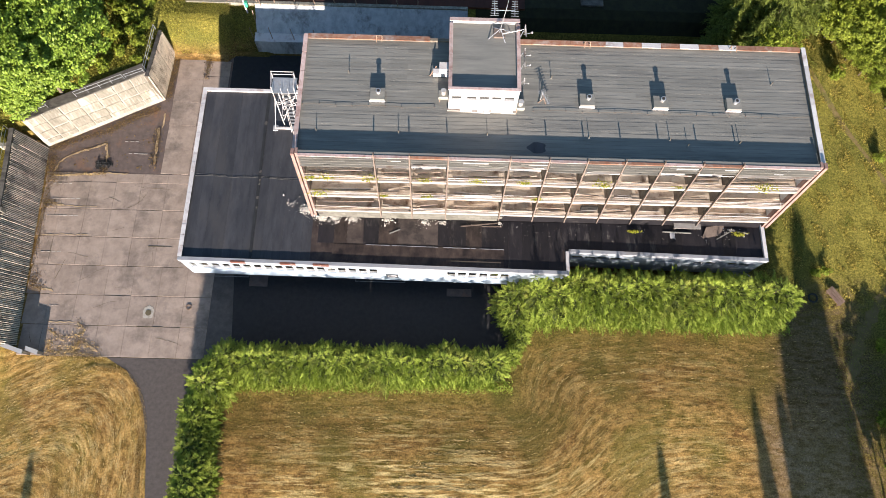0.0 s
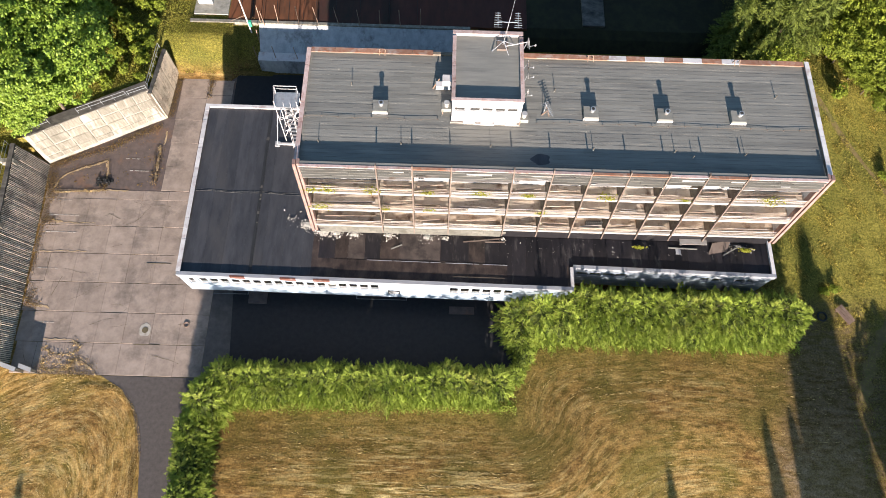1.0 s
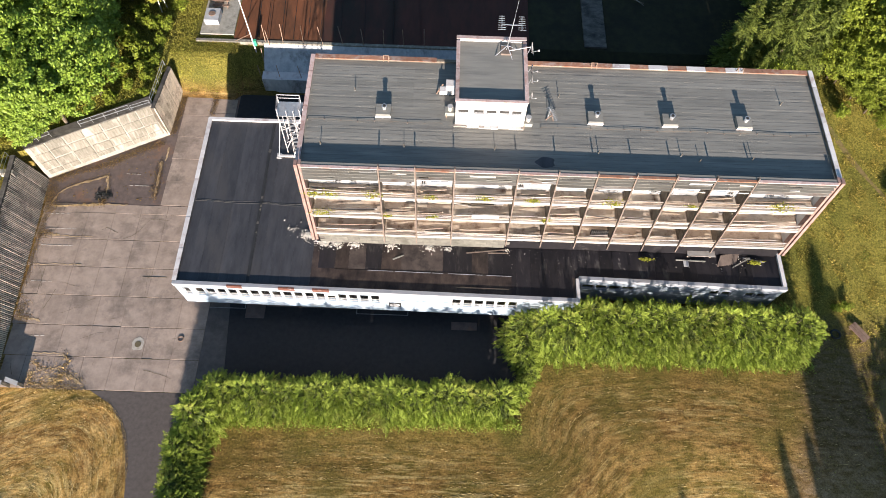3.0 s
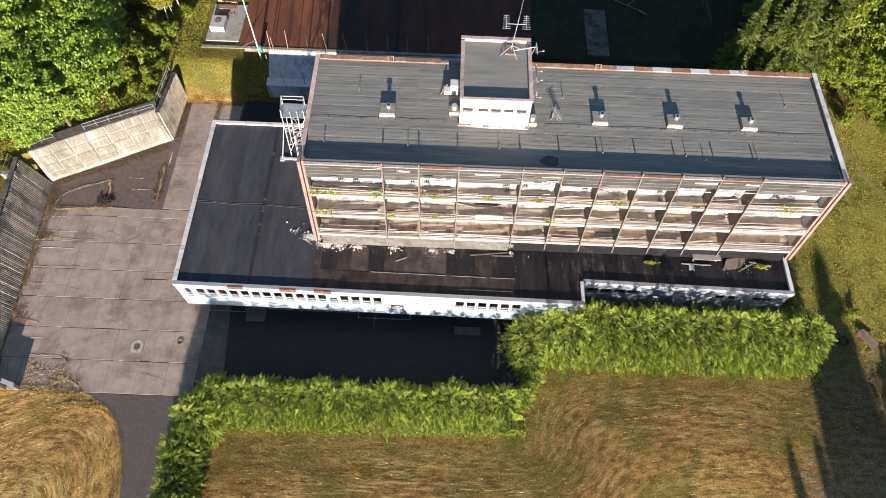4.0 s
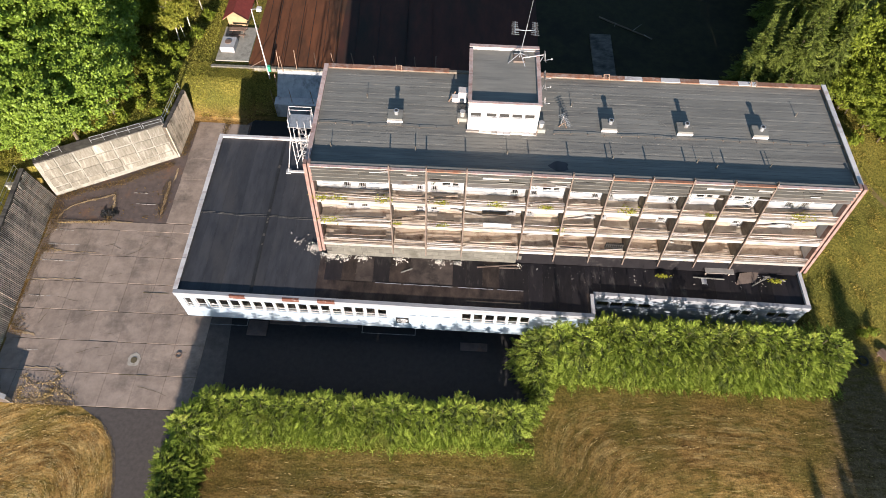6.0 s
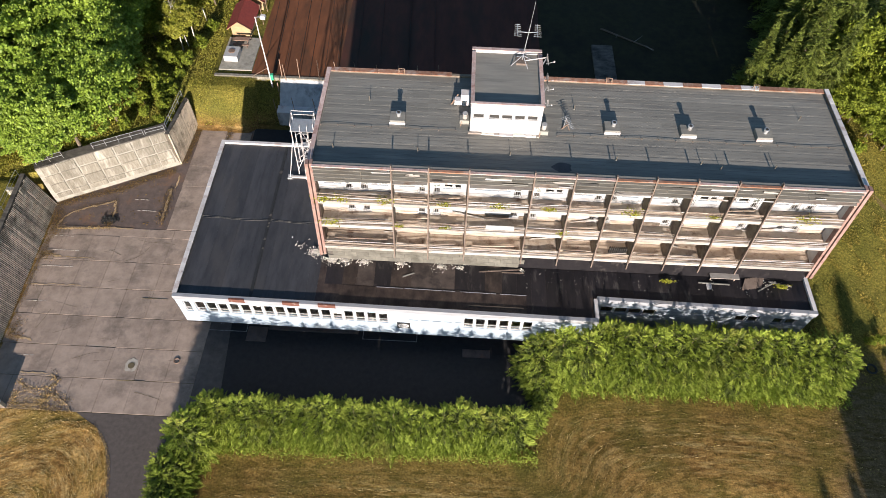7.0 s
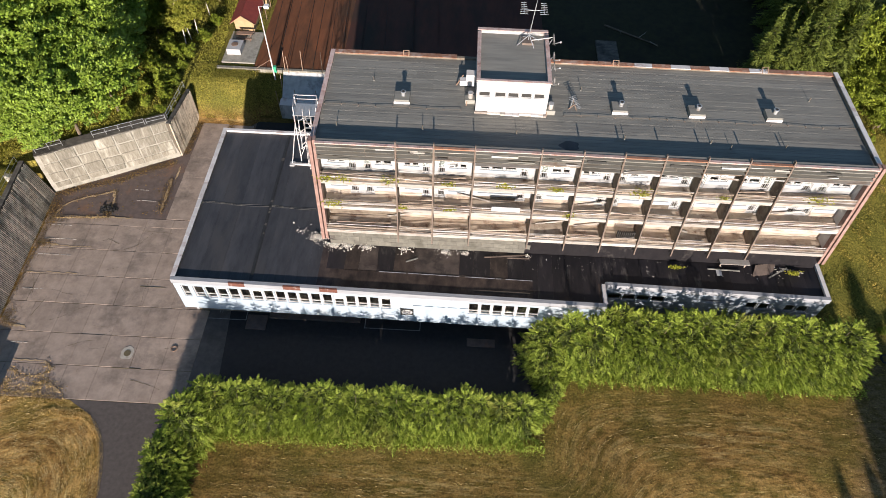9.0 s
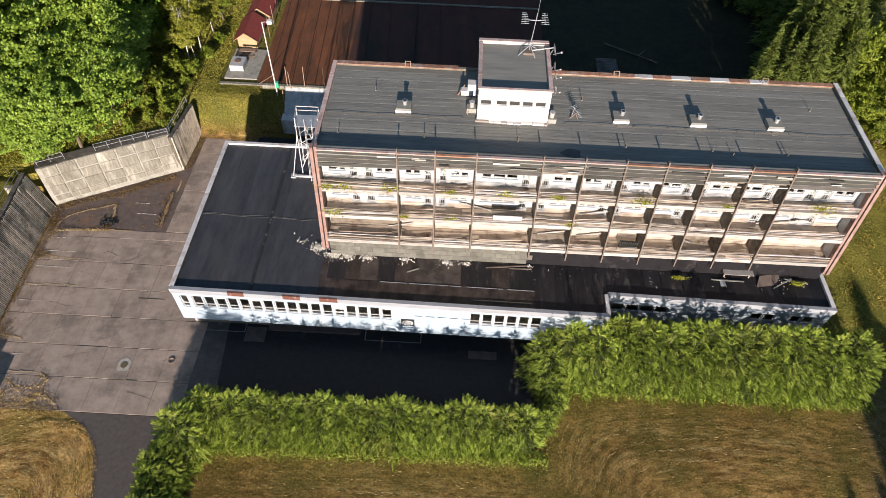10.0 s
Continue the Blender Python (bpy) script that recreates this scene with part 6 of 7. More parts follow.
dish = thing("satellite_dish", "white satellite dish on a bent wall bracket", "satellite dish", group="dishes on the tower")
bm = dish_bm(0.5)
bmesh.ops.rotate(bm, cent=(0, 0, 0), matrix=Matrix.Rotation(radians(75), 3, "X") @ Matrix.Rotation(radians(20), 3, "Y"), verts=bm.verts)
part("bowl", bm, "coping_white", dish)
part("bracket", beam(bmesh.new(), (-0.5, 0.12, -0.2), (0, 0.05, 0), 0.06), "steel", dish)
part("feed_arm", beam(bmesh.new(), (0, -0.05, -0.4), (0.3, -0.6, -0.25), 0.035), "steel", dish)
part("feed", B(0.25, 0.36, -0.68, -0.56, -0.3, -0.18), "coping_white", dish)
for i, (x, y, z, s, a) in enumerate(((20.2, 11.0, 22.7, 1.1, 68), (20.15, 8.9, 22.4, 0.9, 60), (20.2, 7.9, 22.2, 0.85, 72), (20.15, 6.4, 21.8, 0.7, 55))):
    m = pose(x, y, z, 0, 0, a) @ Matrix.Scale(s, 4)
    if i == 0:
        dish.matrix_basis = m
    else:
        copy_thing(dish, Matrix()).matrix_basis = m
part("pole_arm", beam(bmesh.new(), (18.3, 10.5, TZ + 0.15), (20.3, 11.0, TZ + 0.2), 0.06), "coping_white", an)
ac = thing("air_unit", "pale air duct box beside the roof tower", "air unit", (13.0, 8.6, ROOF))
part("cabinet", B(12.75, 13.6, 8.2, 9.0, ROOF, ROOF + 1.25), "coping_white", ac, bevel=0.03)
part("duct", B(12.2, 12.75, 8.15, 8.7, ROOF + 0.1, ROOF + 0.6), "coping_white", ac)
part("bracket", beam(bmesh.new(), (11.9, 8.3, ROOF), (12.5, 8.9, ROOF + 0.7), 0.08), "rust", ac)
for x, y in ((13.2, 6.2), (20.15, 5.3)):
    ve = thing("vent_pipe", "round pale vent on a weathered wooden frame beside the tower", "vent", (x, y, ROOF), "vents beside the tower")
    part("frame", B(x - 0.45, x + 0.4, y - 0.35, y + 0.35, ROOF, ROOF + 0.45), "plank", ve)
    part("pipe", beam(bmesh.new(), (x, y, ROOF + 0.45), (x, y, ROOF + 0.95), 0.42, sides=14), "edge", ve)
    part("rim", beam(bmesh.new(), (x, y, ROOF + 0.95), (x, y, ROOF + 1.0), 0.5, sides=14), "white", ve)
    part("leg", beam(bmesh.new(), (x - 0.35, y - 0.6, ROOF), (x - 0.3, y - 0.35, ROOF + 0.3), 0.07), "rust", ve)
hoop = thing("ladder_hoop", "rusty steel hoop at a roof ladder head", "ladder", group="ladder hoops on the back parapet")
bm = beam(beam(beam(beam(bmesh.new(), (-0.25, -0.1, 0.87), (0.25, -0.1, 0.87), 0.05), (-0.25, 0, 0), (-0.25, -0.1, 0.9), 0.06), (0.25, 0, 0), (0.25, -0.1, 0.9), 0.06), (-0.25, -0.1, 0.9), (-0.25, -0.7, 0.3), 0.06)
part("hoop", beam(bm, (0.25, -0.1, 0.9), (0.25, -0.7, 0.3), 0.06), "rust", hoop)
for i, x in enumerate((7.1, 26.5, 40.2)):
    m = pose(x, 12.05, ROOF + 0.25) @ Matrix.Diagonal((1, 0.8, 0.6, 1))
    if i == 0:
        hoop.matrix_basis = m
    else:
        copy_thing(hoop, Matrix()).matrix_basis = m


cable = thing("roof_cable", "thin pale cable lying across the annex roof", "cable", (-6, 1, 7.3))
for dy, wide in ((0.0, 0.024), (0.16, 0.018)):
    pts = [Vector((-13.0 + 1.2 * i, 3.1 + dy + 0.07 * math.sin(i * 1.3 + 5 * dy) - 0.02 * i, 7.32)) for i in range(11)]
    for p, q in zip(pts, pts[1:]):
        part("cable", beam(bmesh.new(), p, q, wide, sides=5), "tar", cable)


# ---- annex roof litter ----
def rubble(n, seed):
    g = np.random.default_rng(seed)
    c = [(-0.7, -0.5, 0.9), (0.9, -1.3, 1.0), (2.2, -1.35, 0.7), (4.1, -1.4, 0.7), (7.7, -1.4, 0.8), (11.6, -1.5, 1.1), (13.5, -1.6, 0.8), (19.5, -1.5, 0.5), (-2.2, 0.2, 1.3), (43.5, -1.6, 1.6)]
    bm = bmesh.new()
    for i in range(n):
        x, y, s = c[min(9, int(abs(g.normal(0, 3.2))))]
        k = 0.3 + 0.9 * g.random() ** 3
        x, y = x + g.normal(0, 0.6 * s) * k, min(y + g.normal(0, 0.35 * s) * k, -1.2 if x > 0.2 else 3)
        w = g.uniform(0.02, 0.12) * g.uniform(0.5, 1.2)
        bmesh.ops.create_cube(bm, size=1, matrix=Matrix.LocRotScale((x, y, 7.33 + w * 0.2), Euler(g.uniform(0, 3, 3)), (w * g.uniform(0.6, 2), w, w * 0.6)))
    me = bpy.data.meshes.new("rubble")
    bm.to_mesh(me)
    bm.free()
    me.materials.append(M["rubble"])
    tagged(new("rubble", me), "crumbs of fallen white plaster on the annex roof", "rubble", kind="stuff")


rubble(2100, 5)


def flakes(n, seed):
    """Flat chips of paint and board blown over the tarred east roof."""
    g = np.random.default_rng(seed)
    bm = bmesh.new()
    for i in range(n):
        x, y = g.uniform(14, 46.6), -1.3 - abs(g.normal(0, 1.1))
        if y < -4.2:
            continue
        w = 0.02 + 0.06 * g.random() ** 3
        bmesh.ops.create_cube(bm, size=1, matrix=Matrix.LocRotScale((x, y, 7.312), Euler((0, 0, g.uniform(0, 3))), (w * g.uniform(1, 4), w, 0.012)))
    me = bpy.data.meshes.new("flakes")
    bm.to_mesh(me)
    bm.free()
    me.materials.append(M["rubble"])
    tagged(new("flakes", me), "pale flakes of paint and board on the tarred roof", "litter", kind="stuff")


flakes(80, 8)


def plank_thing(name, label, p, q, w, h, material, group=""):
    o = tagged(part(name, beam(bmesh.new(), p, q, w, h), material), label, "plank", group)
    return o


for p, q, m in (((15.4, -1.9, 7.34), (19.6, -1.4, 7.36), "fin"), ((17.6, -1.85, 7.34), (19.7, -1.8, 7.34), "fin"), ((8.0, -2.9, 7.33), (9.1, -2.4, 7.33), "plank"), ((14.4, -5.76, 7.37), (19.6, -5.8, 7.37), "gap"), ((36.6, -1.9, 7.34), (39.6, -2.0, 7.38), "plank"), ((42.2, -2.6, 7.35), (44.0, -1.6, 7.7), "plank"), ((43.4, -1.5, 7.5), (45.6, -1.9, 7.4), "edge")):
    plank_thing("plank", "loose weathered plank lying on the annex roof", p, q, 0.12, 0.05, m, "loose planks on the annex roof")
fp = thing("cladding_sheet", "fallen ribbed grey cladding panel on the annex roof", "panel", (41.9, -1.9, 7.3))
for i in range(8):
    part("rib", beam(bmesh.new(), (40.8 + 0.25 * i, -2.5 + 0.05 * i, 7.33), (41.3 + 0.25 * i, -1.3 + 0.05 * i, 7.52), 0.2, 0.04), "fin", fp)
ws = thing("white_sheet", "white board scrap lying on the annex roof", "board", (37.6, -2.3, 7.3))
part("board", B(37.35, 37.85, -2.6, -1.9, 7.3, 7.34), "white", ws)
sh = thing("balcony_shelf", "pale board shelf under the lowest balcony", "board", (38.9, -1.4, 7.9))
part("board", B(37.6, 40.4, -1.75, -1.15, 7.95, 8.02), "edge", sh)
part("prop", B(37.8, 37.9, -1.5, -1.4, 7.3, 7.95), "rail", sh)
part("prop", B(40.1, 40.2, -1.5, -1.4, 7.3, 7.95), "rail", sh)
rd = thing("radiator", "dark cast-iron radiator standing on the balcony", "radiator", (28.2, -0.9, F[0]))
for i in range(9):
    part("column", B(27.45 + 0.19 * i, 27.57 + 0.19 * i, -0.75, -0.5, F[0] + 0.02, F[0] + 0.85), "dark", rd, bevel=0.02)
for i, (x, z, s) in enumerate(((1.5, F[1], 0.95), (0.9, F[2], 0.7), (2.5, F[2], 0.8), (6.5, F[2], 0.75), (11.9, F[1], 0.55), (11.6, F[2], 0.55), (16.5, F[2], 0.7), (21.0, F[2], 0.6), (28.1, F[2], 0.9), (22.5, F[1], 0.55), (43.4, F[2], 1.1), (35.4, F[2], 0.5), (33.5, 7.3, 0.5), (44.6, 7.3, 0.6), (7.6, F[1], 0.45))):
    g = np.random.default_rng(200 + i)
    n = 130
    c = g.normal(0, 1, (n, 3)) * (0.55 * s, 0.16 * s, 0.2 * s) + (0, 0, 0.36 * s)
    me = cards("weed", c, g.normal(0, 1, (n, 3)) + (0, -0.4, 0.6), g.normal(0, 1, (n, 3)), 0.26, 0.12, "weed")
    o = tagged(new("weed", me), "yellow-green weed growing on the balcony", "plant", "weeds on the building", "stuff")
    o.location = (x, (y_front(z) + 0.2) if z > 8 else -2.0, z)

# ---- yard details ----
mh = thing("manhole", "round iron manhole cover set in a pale concrete collar", "manhole", (-18.7, -10.33, 0.05))
bm = bmesh.new()
bmesh.ops.create_circle(bm, cap_ends=True, segments=9, radius=0.75)
for v in bm.verts:
    v.co += Vector((-18.7 + 0.12 * math.sin(v.co.x * 7), -10.33 + 0.1 * math.cos(v.co.y * 8), 0.062))
part("collar", bm, "collar", mh)
part("cover", beam(bmesh.new(), (-18.7, -10.33, 0.055), (-18.7, -10.33, 0.085), 0.66, sides=20), "joint", mh)
ring = thing("iron_ring", "rusty ring lying on the yard", "ring", (-14.35, -9.6, 0.05))
bm = bmesh.new()
for i in range(16):
    a, b = i / 16 * 6.283, (i + 1) / 16 * 6.283
    beam(bm, (-14.35 + 0.28 * math.cos(a), -9.6 + 0.28 * math.sin(a), 0.09), (-14.35 + 0.28 * math.cos(b), -9.6 + 0.28 * math.sin(b), 0.09), 0.06)
part("hoop", bm, "rust", ring)
for x0, x1, y in ((-20.0, -17.3, -2.62), (-19.7, -16.9, -11.92)):
    tagged(part("slab_crack", prism(bmesh.new(), [(x0, y - 0.03), (x0 + 1.1, y - 0.02), (x1, y - 0.005), (x1, y + 0.01), (x0 + 1.3, y + 0.03), (x0, y + 0.02)], 0.0, 0.058), "joint"), "open dark crack along a slab joint", "crack", "cracks in the slabs")
paint = thing("road_marking", "worn white parking lines painted on the forecourt", "road marking", (-5, -6, 0.04))
for x0, x1, y0, y1 in ((-12.47, -8.1, -5.96, -5.88), (-8.18, -8.1, -5.88, -4.5), (3.87, 9.5, -6.15, -6.07), (3.87, 3.95, -6.07, -4.6), (9.42, 9.5, -6.07, -4.6), (-10.95, -10.87, -5.2, -4.6), (-10.72, -10.64, -5.2, -4.6), (-10.64, -10.3, -4.94, -4.88)):
    part("stripe", B(x0, x1, y0, y1, 0.02, 0.041), "line", paint)
for x0, x1, y0, y1, z in ((-8.0, -5.95, -7.0, -5.3, 0.12), (14.2, 17.0, -7.6, -6.7, 0.1), (-5.8, 3.4, -5.6, -4.98, 0.3)):
    tagged(part("doorstep", B(x0, x1, y0, y1, 0.0, z), "old_asphalt", bevel=0.02), "low concrete doorstep slab at the annex", "step", "steps at the annex")
hb = thing("hanging_board", "white board fixed over the balcony railing", "board", (16.8, -1.25, 13.2))
part("board", B(15.56, 18.1, y_front(13.5) - 0.06, y_front(13.5) - 0.02, 13.25, 13.85), "white", hb)
part("batten", B(15.7, 15.78, y_front(13.5) - 0.02, y_front(13.5) + 0.14, 13.3, 13.8), "rail", hb)
# slanting boards in the lowest balconies
r6 = random.Random(17)
for x0, x1, z in ((23.6, 26.2, F[0]), (20.0, 22.6, F[0]), (23.4, 26.0, F[1]), (39.2, 43.5, F[1]), (32.0, 34.2, F[0]), (6.0, 8.4, F[0]), (12.5, 15.5, F[1])):
    s2 = r6.choice((-1, 1))
    p, q = Vector((x0, 0.42, z + 0.45 - 0.35 * s2)), Vector((x1, 0.3, z + 0.45 + 0.35 * s2))
    tagged(part("leaning_board", beam(bmesh.new(), p, q, 0.04, 0.16), "edge"), "pale plank leaning across a balcony wall", "plank", "boards leaning in the balconies")


def weed_line(pts, n, spread, seed, name="weeds"):
    g = np.random.default_rng(seed)
    P = np.array(pts, float)
    seg = g.integers(0, len(P) - 1, n)
    t = g.random((n, 1))
    c2 = P[seg] * (1 - t) + P[seg + 1] * t + g.normal(0, spread, (n, 2))
    h = g.uniform(0.08, 0.28, n)
    c = np.column_stack([c2, h * 0.4 + 0.03])
    return c, h


# worn bay lines along the west wall
bays = thing("bay_marking", "worn pale parking bay lines on the concrete slabs", "road marking", (-30.5, 0, 0.05))
for x0, x1, y in ((-32.4, -28.7, 3.0), (-32.2, -28.45, 0.87), (-32.0, -29.4, -3.55), (-30.4, -28.6, -9.75), (-32.3, -29.8, 4.9), (-24.2, -22.0, 9.0), (-24.9, -23.2, 10.6)):
    for a in np.arange(x0, x1 - 0.3, 0.62):
        part("stripe", B(a, a + r6.uniform(0.3, 0.6), y + r6.uniform(-0.015, 0.015), y + 0.05, 0.03, 0.057), "bay_paint", bays)
# old fire site
g = np.random.default_rng(91)
bm = bmesh.new()
ring_pts = [(-27.0 + (0.95 + 0.3 * math.sin(3 * a + 1)) * math.cos(a), 7.5 + (0.62 + 0.16 * math.sin(2 * a)) * math.sin(a)) for a in np.linspace(0, 2 * math.pi, 22, endpoint=False)]
prism(bm, ring_pts, 0.0, 0.06)
for i in range(60):
    x, y = -27.0 + g.normal(0, 0.5), 7.5 + g.normal(0, 0.3)
    w = g.uniform(0.05, 0.16)
    bmesh.ops.create_cube(bm, size=1, matrix=Matrix.LocRotScale((x, y, 0.06 + w * 0.3), Euler(g.uniform(0, 3, 3)), (w * 1.8, w, w * 0.7)))
tagged(part("ash_heap", bm, "black"), "black heap of ash and charred bits on the old asphalt", "ash heap")
# leaf litter and dirt blown over the old asphalt
bm = bmesh.new()
for i in range(90):
    x, y = g.uniform(-31, -20.6), g.uniform(6.7, 14.5)
    if y > 10.2 + (x + 32) * 0.52:
        continue
    w = 0.04 + 0.12 * g.random() ** 2
    bmesh.ops.create_cube(bm, size=1, matrix=Matrix.LocRotScale((x, y, 0.035), Euler((0, 0, g.uniform(0, 3))), (w * 1.7, w, 0.03)))
tagged(part("dead_leaves", bm, "moss"), "brown dead leaves and clods on the old asphalt", "litter", kind="stuff")
# wandering cracks in the slabs
bm = bmesh.new()
r8 = random.Random(41)
for i in range(24):
    x, y = r8.uniform(-32, -13.5), r8.uniform(-14.8, 6.2)
    a = r8.choice((0, 0, math.pi / 2)) + r8.uniform(-0.5, 0.5)
    w = r8.uniform(0.008, 0.02)
    prev = None
    for j in range(r8.randint(4, 12)):
        n = Vector((-math.sin(a), math.cos(a), 0))
        c = Vector((x, y, 0.056))
        k = w * r8.uniform(0.4, 1.3)
        cur = (bm.verts.new(c - n * k), bm.verts.new(c + n * k))
        if prev:
            bm.faces.new((prev[0], cur[0], cur[1], prev[1]))
        prev = cur
        a += r8.uniform(-0.22, 0.22)
        x, y = x + 0.4 * math.cos(a), y + 0.4 * math.sin(a)
        if not (-32.4 < x < -13.5 and -15 < y < 6.3):
            break
bmesh.ops.recalc_face_normals(bm, faces=bm.faces)
tagged(part("crack", bm, "joint"), "fine dark cracks wandering over the concrete yard", "cracks", kind="stuff")
# bare soil along the seams
CURVE = [(-32.6, 6.0), (-32.3, 7.3), (-31.5, 8.3), (-30.0, 9.05), (-28.5, 9.65), (-27.05, 10.15), (-26.75, 8.9), (-26.65, 7.8)]
FOOT = [(-33.3, 8.2), (-32.85, 4.7), (-32.75, 1.8), (-32.7, -1.0), (-32.75, -3.8), (-32.55, -7.4)]
CORNER = [(-29.4, -12.4), (-27.9, -13.25), (-25.95, -13.15), (-25.3, -12.4), (-26.2, -11.6)]
LOW = [(-29.0, -13.6), (-28.6, -14.9), (-26.1, -14.8), (-25.5, -13.6), (-23.5, -14.7)]
SOIL = [(p, q, 0.13) for p, q in zip(CURVE, CURVE[1:])] + [((-32.6, 5.95), (-30.4, 6.03), 0.16), ((-30.4, 6.03), (-26.3, 6.33), 0.15), ((-26.3, 6.33), (-23.8, 6.36), 0.09)]
SOIL += [(p, q, 0.1) for p, q in zip(CORNER, CORNER[1:])] + [(p, q, 0.16) for p, q in zip(LOW, LOW[1:])] + [((-32.6, 2.5), (-30.5, 2.1), 0.13), ((-30.5, 2.1), (-26.7, 2.1), 0.05), ((-32.2, -7.6), (-29.6, -8.15), 0.13), ((-32.4, -1.5), (-27.0, -1.4), 0.05), ((-20.9, 7.6), (-21.2, 12.6), 0.14), ((-20.7, 12.6), (-20.7, 14.6), 0.12), ((-29.4, -11.65), (-26.2, -11.6), 0.06)]
bm = bmesh.new()
r7 = random.Random(29)
for a, b, wide in SOIL:
    a, b = Vector((*a, 0.066)), Vector((*b, 0.066))
    d = (b - a).normalized()
    w = Vector((-d.y, d.x, 0))
    k = max(3, int((b - a).length / 0.3))
    rows = []
    for i in range(k + 1):
        c = a.lerp(b, i / k) + w * r7.uniform(-0.08, 0.08)
        half = wide * r7.uniform(0.35, 1.3) * (0.6 if i in (0, k) else 1)
        rows.append((bm.verts.new(c - w * half), bm.verts.new(c + w * half)))
    for p, q in zip(rows, rows[1:]):
        bm.faces.new((p[0], q[0], q[1], p[1]))
bmesh.ops.recalc_face_normals(bm, faces=bm.faces)
tagged(part("soil_seam", bm, "soil"), "dry tan soil filling the cracks of the yard", "soil", kind="stuff")
cs, hs2 = [], []
for pts, n, s in (([(-33.6, 9.2), (-31.1, 10.5), (-27.1, 11.9), (-24.5, 13.7), (-21.6, 15.2)], 1500, 0.3), (CURVE, 170, 0.26), (FOOT, 800, 0.26), ([(-33.2, 8.4), (-32.9, 7.0), (-32.4, 5.0)], 380, 0.42), ([(-32.8, 2.4), (-31.6, 2.2)], 150, 0.28), ([(-32.6, 5.95), (-26.3, 6.3)], 90, 0.18), ([(-26.9, 7.1), (-26.6, 6.6)], 120, 0.25), ([(-20.95, 7.4), (-21.2, 12.6)], 340, 0.28), ([(-31.7, -6.0), (-32.2, -7.6), (-31.0, -7.9)], 260, 0.3), (CORNER, 110, 0.24), (LOW, 200, 0.34), ([(-29.0, -15.4), (-26, -15.2), (-22.8, -15.5)], 200, 0.2), ([(-20.7, 16.6), (-20.4, 22.6)], 600, 0.25), ([(-16.4, 19.5), (-16.2, 22.6)], 200, 0.2)):
    c, h = weed_line(pts, int(n * 1.7), s * 1.1, 300 + len(cs))
    cs.append(c)
    hs2.append(h)
c, h = np.vstack(cs), np.concatenate(hs2)
g = np.random.default_rng(77)
me = cards("weeds", c, g.normal(0, 0.8, c.shape) + (0, 0, 0.3), g.normal(0, 0.5, c.shape) + (0, 0, 0.5), h * 0.7, 0.06, "moss")
tagged(new("weeds", me), "dry brown weeds in the cracks of the yard", "weeds", kind="stuff")

cs, hs2 = [], []
for pts, n, s in ((LOW, 420, 0.3), (CORNER, 150, 0.2), ([(-28.5, -14.2), (-26.0, -14.0), (-25.2, -15.2)], 380, 0.5), ([(-29.0, -15.4), (-22.8, -15.5)], 500, 0.3), ([(-32.6, 5.95), (-26.3, 6.3)], 120, 0.12)):
    c, h = weed_line(pts, n, s, 400 + len(cs))
    cs.append(c)
    hs2.append(h)
c, h = np.vstack(cs), np.concatenate(hs2)
me = cards("dry_grass", c, g.normal(0, 0.8, c.shape) + (0, 0, 0.3), g.normal(0, 0.5, c.shape) + (0, 0, 0.5), h, 0.05, "hay")
tagged(new("dry_grass", me), "straw-coloured dry grass in the broken corner of the yard", "grass", kind="stuff")

# ---- meadow things ----
be = thing("bench", "brown wooden bench table standing in the grass", "bench", (57.7, -6.6, 0.35))
for i in range(3):
    o = Vector((0.28 * i, 0.2 * i, 0))
    part("seat_board", beam(bmesh.new(), Vector((56.9, -6.0, 1.05)) + o, Vector((58.1, -7.75, 1.05)) + o, 0.3, 0.06), "brown_wood", be)
for x, y in ((57.1, -6.2), (58.1, -7.6), (57.6, -5.9), (58.6, -7.2)):
    part("leg", B(x - 0.05, x + 0.05, y - 0.05, y + 0.05, 0.1, 1.02), "brown_wood", be)
ty = thing("tyre", "old black tyre lying in the grass", "tyre", (55.5, -6.8, 0.4))
bm = bmesh.new()
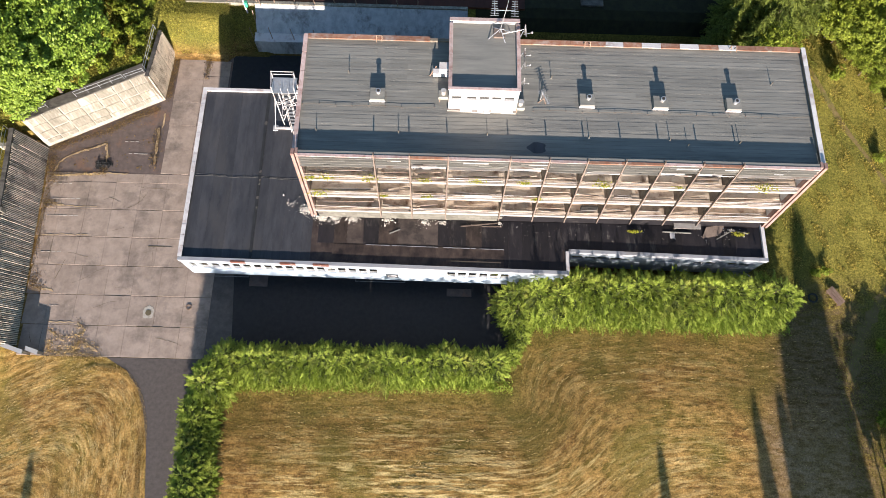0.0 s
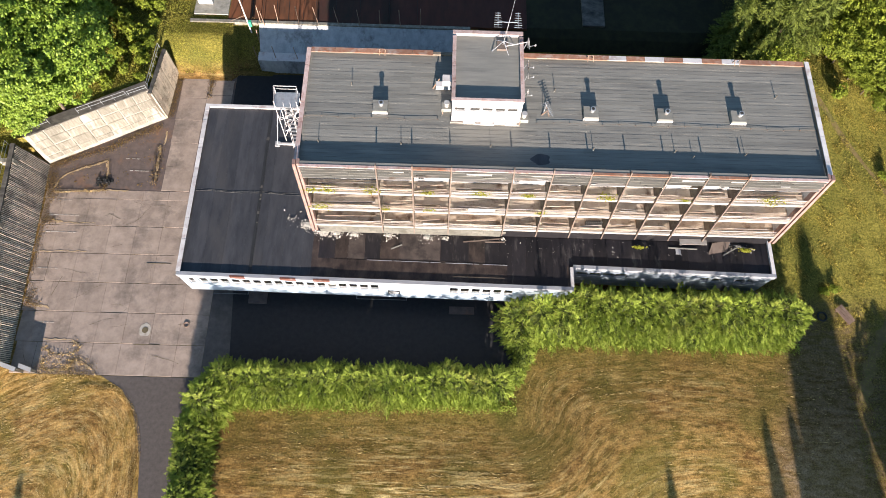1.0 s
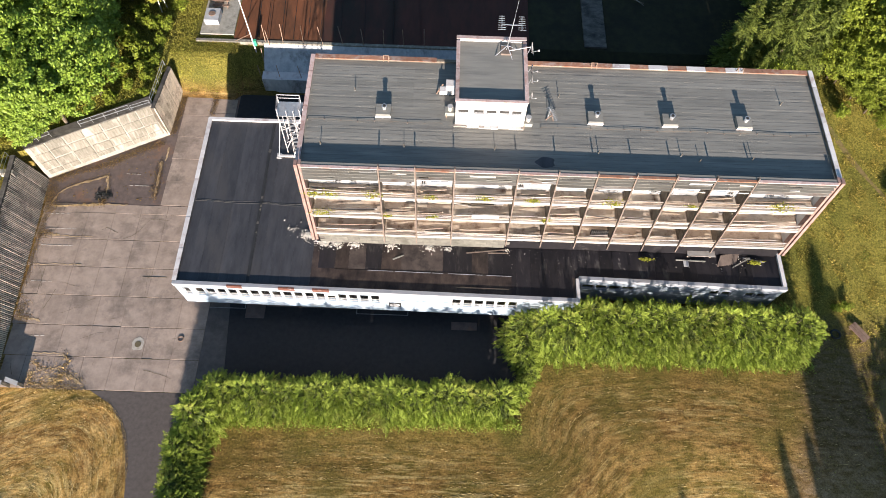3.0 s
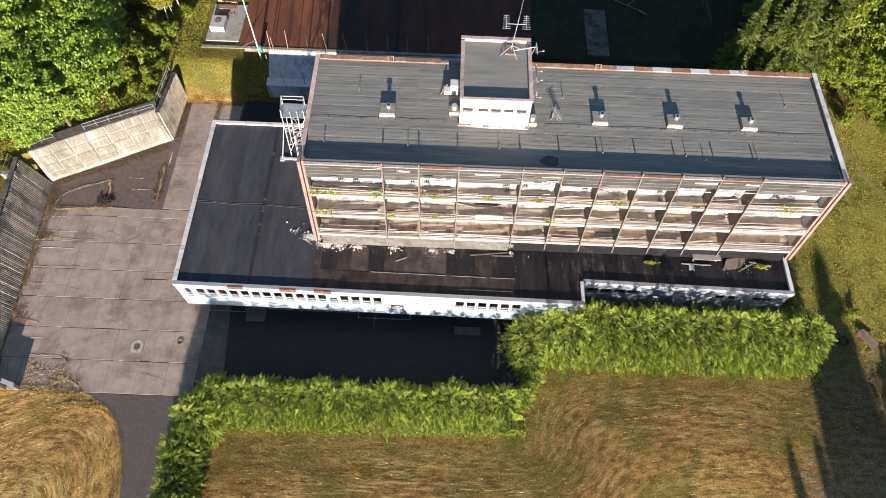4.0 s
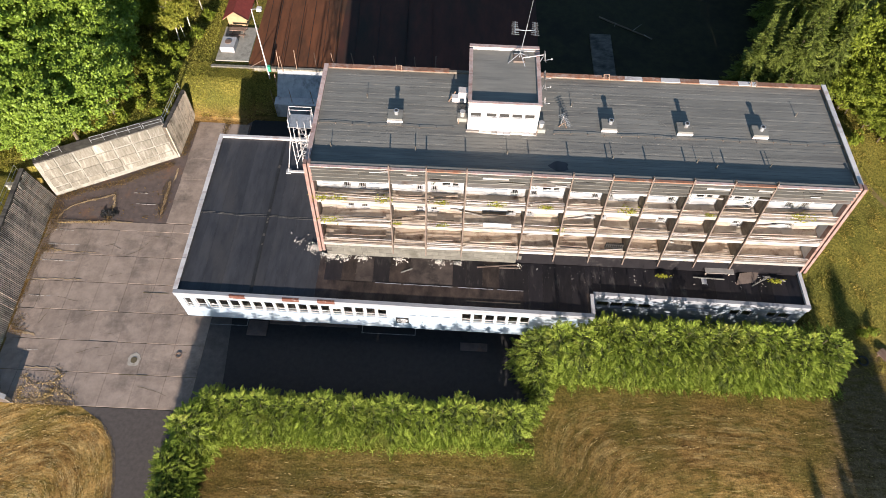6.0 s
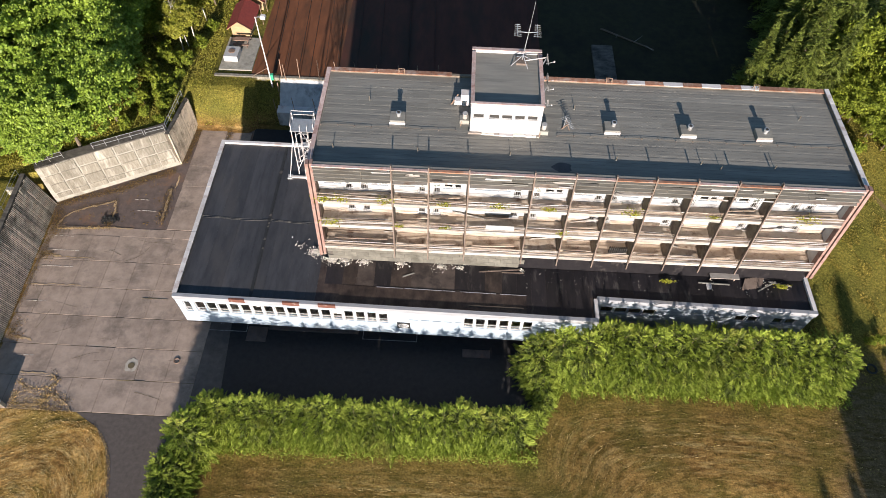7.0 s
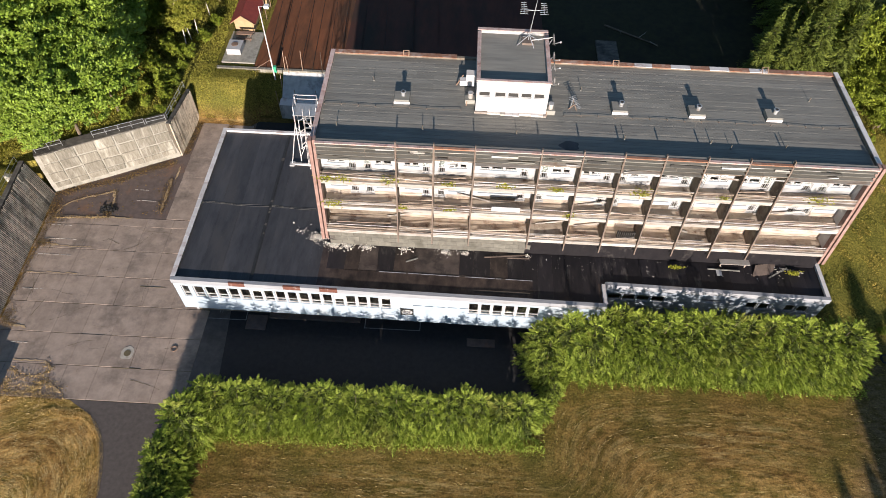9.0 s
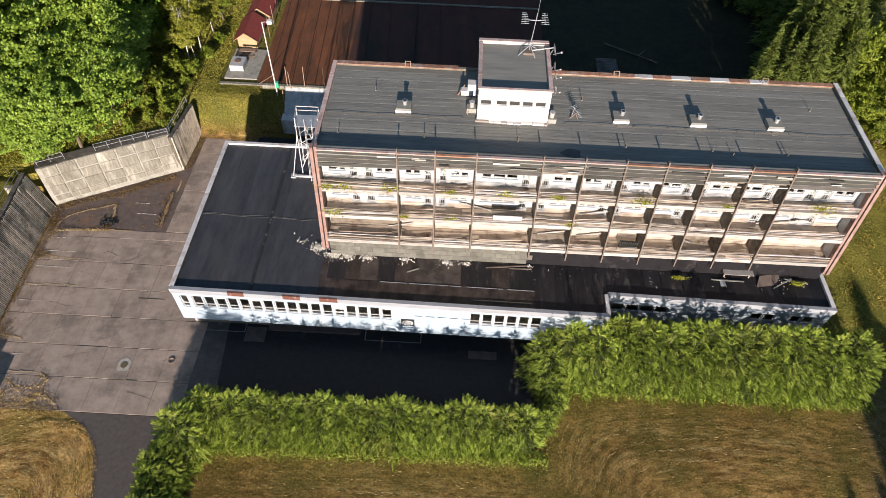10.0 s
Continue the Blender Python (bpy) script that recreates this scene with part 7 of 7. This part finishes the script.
for i in range(20):
    a, b = i / 20 * 6.283, (i + 1) / 20 * 6.283
    beam(bm, (55.5 + 0.48 * math.cos(a), -6.8 + 0.48 * math.sin(a), 0.5), (55.5 + 0.48 * math.cos(b), -6.8 + 0.48 * math.sin(b), 0.5), 0.2, sides=7)
part("tread", bm, "rubber", ty)
lg = thing("log", "pale fallen log beside the annex corner", "log", (49.8, -5.0, 0.3))
part("log", beam(bmesh.new(), (48.2, -4.2, 0.5), (51.2, -6.0, 0.45), 0.22, 0.16, sides=8), "edge", lg)
birch = [make_tree("birch", "slender white-stemmed birch on the bank", leafy_mesh("crown", 8.0, 2.2, 5200, "birch_leaf", 120, (0.24, 0.13), 26, 0.12), trunk_bm(7.6, 0.075, 0.5, 6, (0.4, 0.9), 1.4, seed=4), "birch", "birches on the bank")]
plant(birch, [(-23.5, 31.7, 1.0), (-22.6, 34.0, 1.1), (-22.0, 38.0, 0.9), (-24.4, 34.6, 1.15), (-23.0, 32.6, 0.9)], r4)
shrub = [make_tree("shrub", "low yellow-green shrub in rough grass", leafy_mesh("crown", 1.6, 1.0, 900, "shrub", 130 + i, (0.24, 0.13), 12, 0.0), trunk_bm(0.8, 0.04, 0.1, seed=2), group="shrubs in the rough grass", category="shrub") for i in range(2)]
plant(shrub, [(-22.0, 29.0, 1.3), (-21.4, 32.6, 1.2), (-20.8, 36.4, 1.1), (-22.6, 18.4, 0.8), (-24.5, 19.5, 1.0), (-23.2, 22.0, 1.2), (-24.8, 24.5, 1.5), (-25.4, 21.6, 1.4), (-23.4, 24.6, 1.1), (-26.0, 26.8, 1.5), (-23.6, 28.6, 1.5), (-25.0, 30.2, 1.6), (-22.2, 23.4, 1.0), (-22.6, 20.6, 1.1), (-22.4, 26.5, 1.0), (-26.2, 17.6, 1.1), (50.6, 3.5, 0.6), (55.8, -4.2, 0.8), (57.0, -3.8, 0.7), (64.2, 9.5, 0.9), (59.8, 19.5, 1.1), (62, -12.0, 1.0), (61.0, -20.0, 1.2), (62.5, -24.0, 1.3), (64.5, -14.5, 1.4), (51.2, 21.5, 1.0)], r4)
